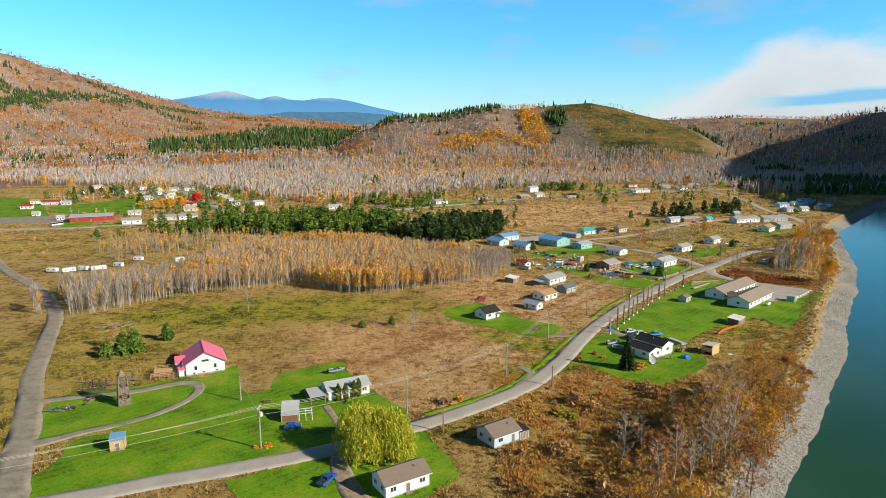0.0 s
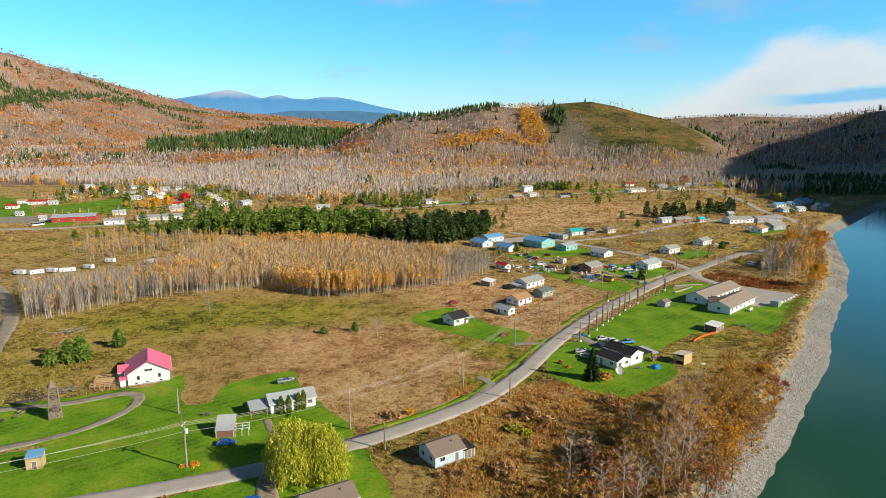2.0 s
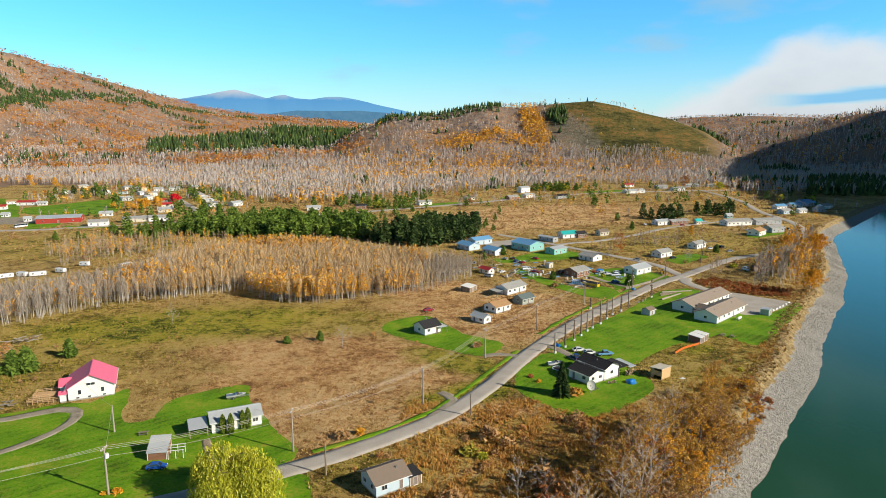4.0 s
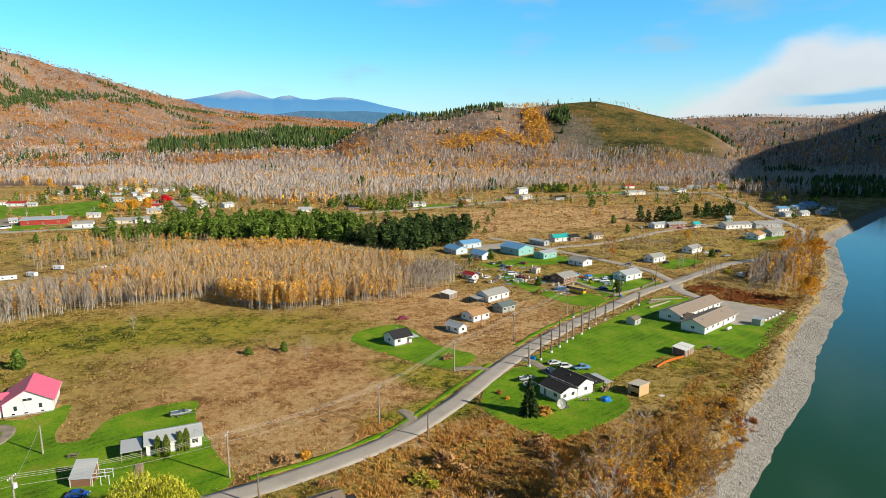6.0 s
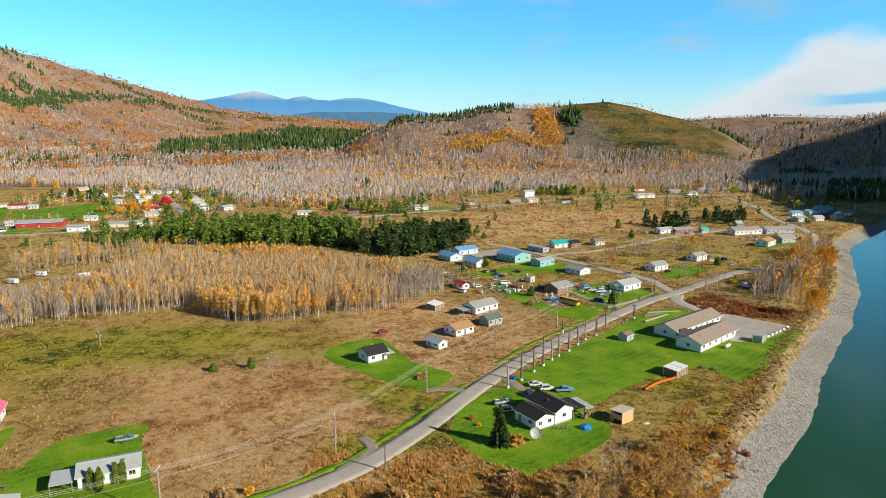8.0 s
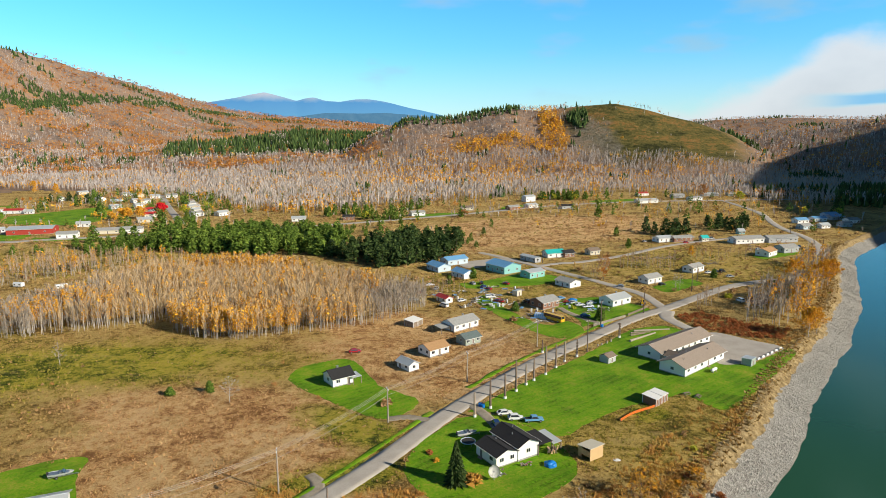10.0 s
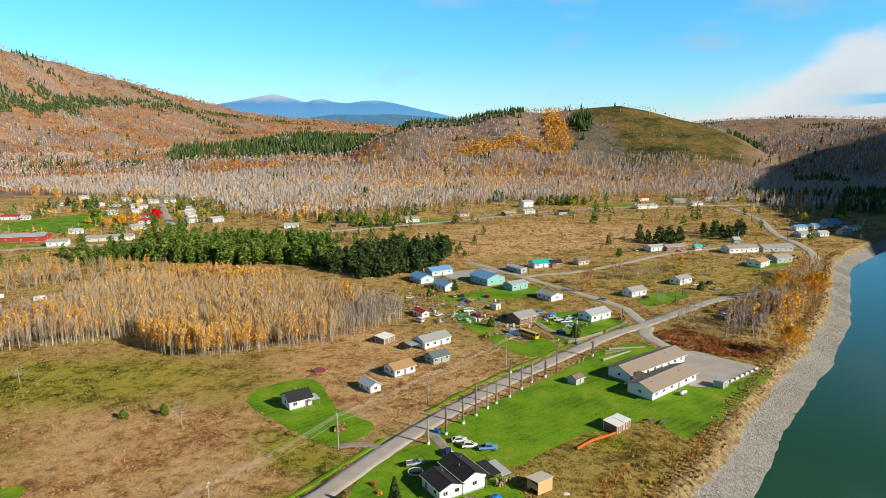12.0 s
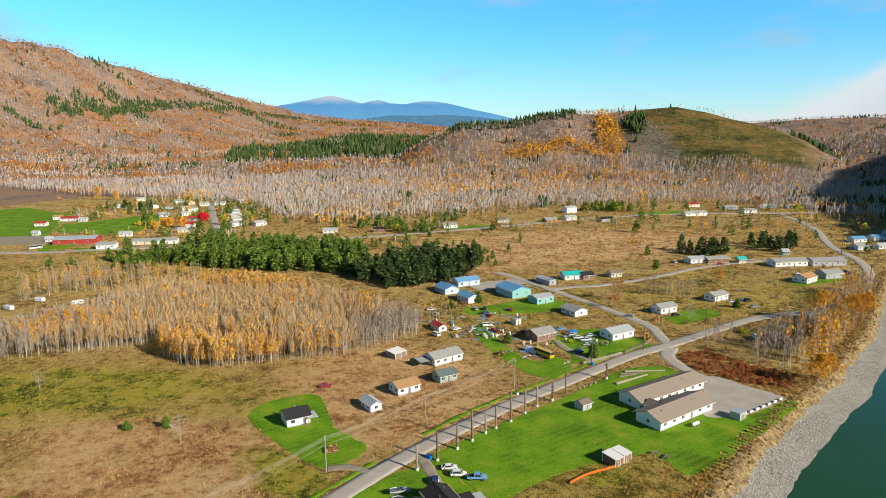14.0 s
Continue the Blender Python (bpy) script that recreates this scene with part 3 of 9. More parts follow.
# ridges round the hub, one of them added out of view: azimuth, distance of the crest, height of the crest
RIDGES = [
    (1650, [(-180, 3500, 150), (-120, 3000, 240), (-70, 2500, 440), (-55, 2480, 430), (-42.6, 2491, 398), (-40.5, 2543, 393), (-38.8, 2595, 385), (-37.5, 2697, 369), (-35.1, 2900, 366),
            (-33, 3102, 347), (-29.8, 3356, 321), (-26, 3610, 269), (-22.5, 3815, 212), (-18.8, 4019, 180), (-14, 4224, 157), (-11, 4327, 138), (-6, 4350, 100), (0, 4350, 60), (180, 3500, 150)]),
    (1180, [(-180, 1560, -20), (-14, 1560, 10), (-9.9, 1560, 76), (-7, 1560, 112), (-3.1, 1560, 115), (-0.1, 1560, 132), (1.8, 1560, 137), (4.3, 1560, 133), (7.6, 1560, 142), (10.4, 1560, 147),
            (12.7, 1560, 134), (14.6, 1560, 118), (16.8, 1560, 103), (19.4, 1560, 76), (22, 1560, 32), (24.5, 1560, -4), (28, 1560, -20), (180, 1560, -20)]),
    (3300, [(-180, 4350, 0), (8, 4350, 110), (16.2, 4349, 146), (18.4, 4348, 159), (21, 4346, 164), (22.8, 4346, 166), (25.2, 4345, 160), (27.5, 4344, 152), (40, 4340, 160), (180, 4300, 150)]),
    (1250, [(-180, 2100, 20), (15, 2100, 10), (19.4, 2047, 59), (22.4, 1996, 80), (24.4, 1945, 85), (26.4, 1894, 93), (28, 1843, 102), (30.1, 1793, 113), (32.5, 1742, 123), (40, 1600, 150),
            (60, 1400, 190), (100, 1500, 160), (180, 2000, 60)]),
    # unseen ridge in the east, added to throw shade over the valley's right side
    (640, [(-180, 1500, 0), (38, 1900, 0), (41, 1850, 215), (44, 1750, 345), (48, 1550, 375), (54, 1150, 340), (62, 920, 300), (75, 860, 300), (100, 1050, 190), (140, 1500, 90), (180, 1500, 0)]),
    (1150, [(-180, 1900, 40), (-60, 1850, 60), (-42, 1800, 40), (-33, 1850, 36), (-26, 1900, 47), (-21, 1900, 60), (-16.6, 1900, 79), (-9.9, 1900, 70), (-4, 1900, 40), (4, 1900, 10), (180, 1900, 40)]),
]


def fbm(x, y, scale, seed, octaves=4):
    """Cheap smooth noise on the plan, about -1 to 1."""
    rs = np.random.RandomState(seed)
    out = np.zeros(np.shape(x))
    amp = 1.0
    for _ in range(octaves):
        a = rs.rand(5) * 2 * math.pi
        ph = rs.rand(5) * 2 * math.pi
        s = sum(np.sin((x * math.cos(t) + y * math.sin(t)) / scale * 2 * math.pi * (0.7 + 0.6 * rs.rand()) + q) for t, q in zip(a, ph)) / 2.6
        out = out + amp * s
        amp, scale = amp * 0.5, scale * 0.47
    return out / 1.9


def hill_height(x, y):
    dx, dy = x - HUB[0], y - HUB[1]
    r, az = np.hypot(dx, dy), np.degrees(np.arctan2(dx, dy))
    h = np.zeros(np.shape(x))
    for r0, crest in RIDGES:
        c = np.array(crest, float)
        dist, top = np.interp(az, c[:, 0], c[:, 1]), np.interp(az, c[:, 0], c[:, 2])
        top = np.maximum(top, 0)
        s = np.clip((r - r0) / (dist - r0), 0, 1)
        rise = np.where(r < dist, s ** 1.35, np.clip(1 - 0.5 * (r - dist) / 700, 0.4, 1))
        rough = fbm(x, y, 420.0, int(r0), 4) * np.minimum(top * 0.11, 22) * np.sin(np.pi * np.clip(s, 0, 1)) * (r < dist)
        h = np.maximum(h, top * rise + rough)
    return h


# side out of view where the added shading ridge may rise close in
def unseen_east(x, y):
    return np.degrees(np.arctan2(x - HUB[0], y - HUB[1])) > 41


def ground_add(x, y):
    """Height of the land over the terrace."""
    r = np.hypot(x - HUB[0], y - HUB[1])
    d = bank_distance(x, y)
    return np.where(d > -2, np.where(r < 1150, bank_profile(d), 0), 0) + hill_height(x, y) * ((r > 1100) | (unseen_east(x, y)))


def make_ground_sheet():
    az = np.concatenate([np.arange(-62, 62, 0.5), np.arange(62, 298, 3.0)])
    rr = [12.0]
    while rr[-1] < 4930:
        rr.append(rr[-1] * 1.019 + 0.4)
    rr = np.array(rr)
    A, R = np.meshgrid(np.radians(az), rr, indexing="ij")
    X, Y = HUB[0] + R * np.sin(A), HUB[1] + R * np.cos(A)
    d = bank_distance(X, Y)
    prof = np.where(d > -4, np.minimum(bank_profile(d) - 0.7 * smooth01((d + 2) / 3), 0), 0)
    Z = -0.06 + np.where(R < 1150, prof, 0) + hill_height(X, Y) * ((R > 1100) | unseen_east(X, Y))
    Z = Z + np.where((R > 330) & (d < -6), 0.02 * fbm(X, Y, 40, 3, 2), 0)
    n, k = A.shape
    v = np.stack([X, Y, Z], 2).reshape(-1, 3)
    i, j = np.meshgrid(np.arange(n), np.arange(k - 1), indexing="ij")
    a, b = (i * k + j).ravel(), (((i + 1) % n) * k + j).ravel()
    f = np.stack([a, a + 1, b + 1, b], 1)
    v = np.vstack([v, [[HUB[0], HUB[1], -0.06]]])
    ob = arrays("ground", v, f, M["ground"], None, True)
    ob.data.materials.append(M["hill"])
    rmid = np.hypot(v[a, 0] - HUB[0], v[a, 1] - HUB[1])
    ob.data.polygons.foreach_set("material_index", (rmid > 1080 + 60 * fbm(v[a, 0], v[a, 1], 200, 9)).astype(np.int32))
    tagged(ob, "dry autumn meadow running out to wooded hills", "ground", "", "structure")


make_ground_sheet()


def make_river():
    bl = spline(BANK, 2.5)
    nr = normals2(bl)
    # earth scarp and cobble slope, as strips along the bank
    rs = np.random.RandomState(4)

    def strip(name, ds, material, label, category, jit):
        v = []
        wob = fbm(bl[:, 0], bl[:, 1], 22, 5, 3)
        for d in ds:
            off = d + wob * (0.9 if d < 4 else 0.7) + rs.randn(len(bl)) * jit * 0.5
            p = bl[:, :2] + nr * off[:, None]
            v.append(np.column_stack([p, bank_profile(np.full(len(bl), d)) + rs.randn(len(bl)) * jit * 0.35 + (0.02 if d < 0 else 0.05)]))
        n, k = len(bl), len(ds)
        i, j = np.meshgrid(np.arange(n - 1), np.arange(k - 1), indexing="ij")
        a = (i * k + j).ravel()
        tagged(arrays(name, np.stack(v, 1).reshape(-1, 3), np.stack([a, a + 1, a + k + 1, a + k], 1), material), label, category, "", "structure")

    strip("earth_scarp", [-2.2, -1, 0, 0.8, 1.6, 2.4, 3.4], M["scarp"], "crumbling tan earth scarp at the top of the bank", "bank", 0.25)
    strip("cobble_bank", [2.6, 4, 5.5, 7, 8.5, 10, 11.5, 13, 15, 18], M["cobble"], "grey cobble slope beside the river", "bank", 0.14)
    bm = bmesh.new()
    near = [bm.verts.new((p[0] + n[0] * 8, p[1] + n[1] * 8, WATER_Z)) for p, n in zip(bl[::6], nr[::6])]
    far = [bm.verts.new((*p, WATER_Z)) for p in ((1150, 1100), (1100, 500), (700, 0), (300, -250), (-60, -200))]
    fc = bm.faces.new(near + far)
    fc.normal_update()
    if fc.normal.z < 0:
        fc.normal_flip()
    bmesh.ops.triangulate(bm, faces=[fc])
    tagged(part("water", bm, M["water"]), "smooth dark green river", "river", "", "structure")


make_river()

# ---- roads, drives and lawns ----
ribbon("road", [(-140, 96), (-100, 118), (-75.8, 128.7), (-64.6, 133.6), (-51.1, 138.8), (-29.9, 148.4), (-8.7, 162), (4.7, 172), (18.9, 184.8), (28, 196), (39.5, 216), (54.5, 246), (78, 283.5),
                (105, 319), (128.5, 348.5), (146, 365.5), (165.8, 386.7), (189.8, 411.5), (208, 424), (224, 432)], 6.6, 0.06, M["road"], "grey two-lane asphalt road through the village", "road", 0.2)
ribbon("side_road", [(-430, 520), (-330, 440), (-269.6, 372.4), (-236.8, 339.8), (-207.6, 312.4), (-174.5, 270.9), (-152.7, 229.6), (-137.3, 198.7), (-125.6, 179.1), (-113.1, 157.4), (-104, 140), (-93, 122), (-80, 100)],
       [6, 6, 6, 6.8, 8], 0.05, M["gravel"], "worn gravel side road", "road", 0.4)
ribbon("side_street", [(146, 364), (144, 380), (141, 394), (129.5, 412), (111, 437), (96, 456), (82, 474), (70, 489), (55, 505)], 5.5, 0.04, M["road"], "narrow asphalt side street", "road", 0.3)
ribbon("side_street", [(92, 461), (106, 470), (122.5, 477), (153, 501), (189.3, 538.5), (224.2, 563.4), (250, 578), (285, 590), (306, 600)], 5.0, 0.05, M["road"], "narrow asphalt side street", "road", 0.3)
HIGHWAY = [(-700, 470), (-351.4, 517.9), (-289.2, 537.6), (-190, 582), (-98.8, 626), (-54.7, 654), (-7.8, 687.5), (43.7, 727), (130, 800), (224.5, 845), (340, 870), (520, 900)]
ribbon("highway", HIGHWAY, 9.0, 0.06, M["road"],
       "pale two-lane highway across the valley", "road", 0.3)
ribbon("side_street", [(338, 866), (337, 800), (332.8, 737.8), (317, 670), (310.4, 630), (308.4, 586.5), (299, 545), (283, 508)], 6.5, 0.055, M["road"], "asphalt street above the river bank", "road", 0.3)
ribbon("driveway", [(146, 362), (143.5, 350), (148, 336), (155.5, 322)], [8, 6, 5.5, 7], 0.045, M["road"], "asphalt drive to the long buildings", "driveway", 0.3)
ribbon("driveway", [(-112, 148), (-104, 151.5), (-98, 156.5), (-89.6, 161.8), (-82.7, 168.5), (-78.6, 176.2), (-77.2, 183), (-79.5, 189.5), (-85.3, 190.8), (-92.5, 186.6), (-98, 183.4), (-110, 180), (-122, 176)],
       [6, 3.4, 3, 3, 3.4, 4.2, 3.4, 3.2, 3.5], 0.05, M["gravel"], "looping gravel drive", "driveway", 0.3)
ribbon("driveway", [(-27.5, 155), (-31, 163), (-34.5, 170), (-36.5, 174)], 2.2, 0.04, M["dirt"], "bare dirt drive to the white house", "driveway", 0.2)
ribbon("driveway", [(60, 250), (64, 243), (67, 237), (69, 232)], 3.6, 0.05, M["gravel"], "gravel drive beside the parked cars", "driveway", 0.2)
ribbon("driveway", [(-28, 148), (-27, 141), (-24, 133), (-19, 124)], [4, 5, 6], 0.04, M["dirt"], "gravel drive beside the willow", "driveway", 0.3)
ribbon("driveway", [(48, 238), (42, 240), (36, 238)], 3.2, 0.05, M["gravel"], "short gravel drive", "driveway", 0.3)
ribbon("driveway", [(20, 189), (26, 200), (22, 206)], 3.2, 0.035, M["gravel"], "short overgrown drive", "driveway", 0.4)
ribbon("driveway", [(113, 338), (106, 347), (100, 356), (97, 364)], 3.5, 0.05, M["gravel"], "gravel drive between yards", "driveway", 0.4)
sheet("parking_lot", [(148, 326), (158, 329.5), (168, 321), (177.5, 312), (167, 301), (156.5, 293), (147, 292), (150, 303), (151, 313)], 0.05, M["road"], "grey asphalt parking lot by the river", "parking lot", 2, 0.2)
sheet("yard", [(42, 470), (60, 480), (72, 488), (80, 478), (64, 462), (52, 452), (44, 460)], 0.035, M["road"], "dark asphalt yard between the blue buildings", "yard", 3, 0.2)
LAWNS = [
    ("lawn", [(-56, 186), (-55.7, 199), (-39, 210), (-34, 200), (-22, 182), (-11.5, 166), (-28, 153), (-45, 144.5), (-64, 136.8), (-80, 130), (-93, 125), (-97, 131), (-95, 141), (-97, 152), (-88, 158), (-80, 166.5),
              (-74.5, 178), (-75, 188), (-79, 194), (-74, 206), (-70, 200), (-66, 188), (-61, 183)]),
    ("lawn", [(-108, 153.5), (-104, 153.5), (-90, 158.5), (-78, 167.5), (-73.5, 178), (-76, 193.5), (-86, 195), (-96, 189.5), (-108, 184.5), (-117, 180), (-115, 165)]),
    ("lawn", [(-52, 133), (-34, 142.5), (-22, 149), (-8, 158), (-4, 150), (1.5, 137), (-6, 127), (-18, 118), (-40, 122)]),
    ("lawn", [(56, 240), (68, 243), (82.4, 229), (87.5, 213), (78, 200), (64.1, 190), (54.5, 195.5), (45, 209), (47, 224)]),
    ("lawn", [(-4, 269.8), (-0.6, 279), (10.9, 287), (18.5, 281), (28.9, 263), (42.8, 252.5), (40, 242), (34, 238), (20.2, 246), (0.4, 261.7)]),
    ("lawn", [(59, 245), (79, 272), (100, 298), (119, 325), (127, 333), (140, 337.5), (145, 331), (150, 322), (149, 300), (156.9, 293), (167, 300), (178, 311.5), (180, 307), (170, 293), (152.5, 269.9), (136, 252), (128, 262), (124, 262),
              (106.9, 252), (93.7, 240), (84, 231), (68, 244)]),
    ("lawn", [(104, 334), (118, 346), (134, 358), (139, 364), (132, 374), (118, 385), (104, 380), (94, 372), (96, 360), (103, 346)]),
    ("lawn", [(57, 371), (70, 345), (86, 322), (96, 318), (104, 330), (98, 342), (90, 335), (80, 345), (66, 372), (60, 385)]),
    ("lawn", [(46, 410), (60, 418), (80, 436), (98, 436), (104, 424), (88, 410), (66, 402), (52, 400)]),
    ("lawn", [(150, 408), (162, 424), (175, 430), (180, 420), (168, 408), (156, 398)]),
    ("lawn", [(240, 492), (260, 505), (275, 518), (268, 528), (252, 520), (238, 505)]),
    ("lawn", [(-601, 812), (-509, 763), (-495, 763), (-382, 600), (-384, 585), (-415, 570), (-520, 590), (-650, 700)]),
    ("lawn", [(-427, 672), (-411, 703), (-376, 762), (-323, 672), (-315, 634), (-335, 617), (-393, 625)]),
    ("lawn", [(-352, 570), (-333, 581), (-311, 546), (-324, 527)]),
    ("lawn", [(-306, 549), (-282, 545), (-268, 552), (-254, 543), (-294, 530)]),
    ("lawn", [(-15, 690), (12, 702), (28, 722), (16, 730), (-12, 710)]),
    ("lawn", [(70, 765), (100, 785), (118, 805), (104, 815), (76, 790)]),
    ("lawn", [(180, 838), (215, 850), (260, 868), (250, 884), (205, 868), (178, 852)]),
]
for i_, (name_, pts_) in enumerate(LAWNS):
    sheet(name_, pts_, 0.03 - 0.001 * i_, M["lawn"], "bright green mown grass" if i_ < 11 else "green grass field in the valley", "lawn", 10 + i_)
# mown verges beside the road
ribbon("verge", [(-8, 168.5), (4.7, 177.5), (18, 190.5), (24, 199), (34, 217), (48, 244)], 1.7, 0.02, M["lawn"], "mown green verge beside the road", "verge", 0.8)
ribbon("verge", [(58, 263), (73, 287), (100, 322), (124, 352)], 1.9, 0.02, M["lawn"], "mown green verge beside the road", "verge", 0.8)

# ---- houses ----


def empty(name, x, y, z=0.0, turn=0.0):
    ob = new(name)
    ob.empty_display_size = 0.5
    ob.matrix_basis = pose(x, y, z, 0, 0, turn)
    return ob


def opening(thing, name, at, out, along, w, h, z, frame_mat, pane_mat, label=""):
    """A window or door leaf in its frame. at: foot on the wall; out: outward normal; along: along the wall."""
    o, a, up = Vector(out), Vector(along), Vector((0, 0, 1))
    m = Matrix((( a.x, o.x, 0, at[0]), (a.y, o.y, 0, at[1]), (0, 0, 1, z), (0, 0, 0, 1)))
    bm = bmesh.new()
    t = 0.09
    for x0, z0, x1, z1 in ((-w / 2 - t, 0, -w / 2, h), (w / 2, 0, w / 2 + t, h), (-w / 2 - t, h, w / 2 + t, h + t), (-w / 2 - t, -t, w / 2 + t, 0)):
        box(bm, x0, -0.05, z0, x1, 0.06, z1, m)
    if name == "window" and w > 1.0:
        box(bm, -0.03, -0.05, 0, 0.03, 0.05, h, m)
    fr = part(name, bm, frame_mat, thing, label)
    bm = bmesh.new()
    box(bm, -w / 2, -0.06, 0, w / 2, 0.025, h, m)
    if name == "window":
        part("pane", bm, pane_mat, fr)
    else:
        leaf = part("door_leaf", bm, pane_mat, fr)
        bm = bmesh.new()
        box(bm, w * 0.33, 0.02, h * 0.45, w * 0.33 + 0.08, 0.10, h * 0.45 + 0.08, m)
        part("door_handle", bm, M["metal"], fr)
    return fr


def house(name, label, category, near, turn, L, W, h, rise, wall, roof, side=1, over=0.5, front=3, ends=1, base=0.35, door=True,
          chimney=None, vent=0, steps=False, win=(1.3, 1.0), group="", attic=False):
    """A gabled house. near: the corner of its walls; turn: the way of the ridge from there; side: 1 if it lies to the left of that way."""
    u = Vector((math.cos(radians(turn)), math.sin(radians(turn)), 0))
    v = Vector((-u.y, u.x, 0)) * side
    c = Vector((near[0], near[1], 0)) + u * L / 2 + v * W / 2
    thing = empty(name, c.x, c.y, 0, turn)
    thing["plan"] = (L, W)
    top = base + h
    bm = bmesh.new()
    prof = [(-W / 2, base), (W / 2, base), (W / 2, top), (0, top + rise), (-W / 2, top)]
    a = [bm.verts.new((-L / 2, y, z)) for y, z in prof]
    b = [bm.verts.new((L / 2, y, z)) for y, z in prof]
    bm.faces.new(a[::-1])
    bm.faces.new(b)
    for i in range(5):
        j = (i + 1) % 5
        bm.faces.new((a[i], a[j], b[j], b[i]))
    part("wall", bm, wall, thing)
    if base > 0.05:
        bm = bmesh.new()
        box(bm, -L / 2 + 0.06, -W / 2 + 0.06, -0.3, L / 2 - 0.06, W / 2 - 0.06, base + 0.02)
        part("foundation", bm, M["concrete"], thing)
    # roof slabs with overhang
    k = rise / (W / 2)
    for s in (-1, 1):
        bm = bmesh.new()
        y1, y0 = s * (W / 2 + over), 0.0
        z1, z0 = top - over * k, top + rise
        lo = [(-L / 2 - over, y0, z0 + 0.03), (L / 2 + over, y0, z0 + 0.03), (L / 2 + over, y1, z1 + 0.03), (-L / 2 - over, y1, z1 + 0.03)]
        vs = [bm.verts.new(p) for p in lo] + [bm.verts.new((p[0], p[1], p[2] + 0.16)) for p in lo]
        for q in ((3, 2, 1, 0), (4, 5, 6, 7), (0, 1, 5, 4), (1, 2, 6, 5), (2, 3, 7, 6), (3, 0, 4, 7)):
            bm.faces.new([vs[i] for i in q])
        bmesh.ops.recalc_face_normals(bm, faces=bm.faces)
        part("roof", bm, roof, thing)
        bm = bmesh.new()
        beam(bm, (-L / 2 - over, y1 + s * 0.06, z1 + 0.08), (L / 2 + over, y1 + s * 0.06, z1 + 0.08), 0.13)
        part("gutter", bm, M["trim"], thing)
    bm = bmesh.new()
    beam(bm, (-L / 2 - over, 0, top + rise + 0.17), (L / 2 + over, 0, top + rise + 0.17), 0.28, 0.10)
    part("ridge_cap", bm, roof, thing)
    wz = base + h * 0.38
    ww, wh = win
    for s in (-1, 1):
        n = front
        for i in range(n):
            x = -L / 2 + L * (i + 0.5) / n
            if door and i == n // 2:
                opening(thing, "door", (x, s * W / 2), (0, s, 0), (1, 0, 0), 0.95, min(2.05, h - 0.2), base, M["trim"], M["door"])
                if steps or base > 0.25:
                    bm = bmesh.new()
                    for q in range(2):
                        box(bm, x - 0.8, s * W / 2, -0.1, x + 0.8, s * (W / 2 + 0.35 + 0.35 * q), base * (1 - 0.45 * q) - 0.02)
                    part("step", bm, M["wood"], thing)
            else:
                opening(thing, "window", (x, s * W / 2), (0, s, 0), (1, 0, 0), ww, wh, wz, M["trim"], M["glass"])
        for i in range(ends):
            y = -W / 2 + W * (i + 0.5) / ends
            opening(thing, "window", (s * L / 2, y), (s, 0, 0), (0, 1, 0), ww * 0.9, wh, wz, M["trim"], M["glass"])
    if attic:
        for s in (-1, 1):
            opening(thing, "window", (s * L / 2, 0), (s, 0, 0), (0, 1, 0), 2.2, 0.7, top + 0.25, M["trim"], M["glass"])
            for y in (-W * 0.28, W * 0.05, W * 0.3):
                opening(thing, "window", (s * L / 2, y), (s, 0, 0), (0, 1, 0), 0.8, 0.4, base + 0.15, M["trim"], M["glass"])
    if chimney:
        x, y, ch = chimney
        bm = bmesh.new()
        zr = top + rise - abs(y) * k
        box(bm, x - 0.3, y - 0.3, zr - 0.3, x + 0.3, y + 0.3, zr + ch)
        box(bm, x - 0.36, y - 0.36, zr + ch, x + 0.36, y + 0.36, zr + ch + 0.1)
        part("chimney", bm, M["metal"], thing)
    for i in range(vent):
        bm = bmesh.new()
        x, y = L * (0.25 - 0.3 * i), W * 0.2 * (1 if i % 2 else -1)
        zr = top + rise - abs(y) * k
        beam(bm, (x, y, zr - 0.2), (x, y, zr + 0.7), 0.2, None, 8)
        part("roof_vent", bm, M["metal"], thing)
    return tagged(thing, label, category, group)


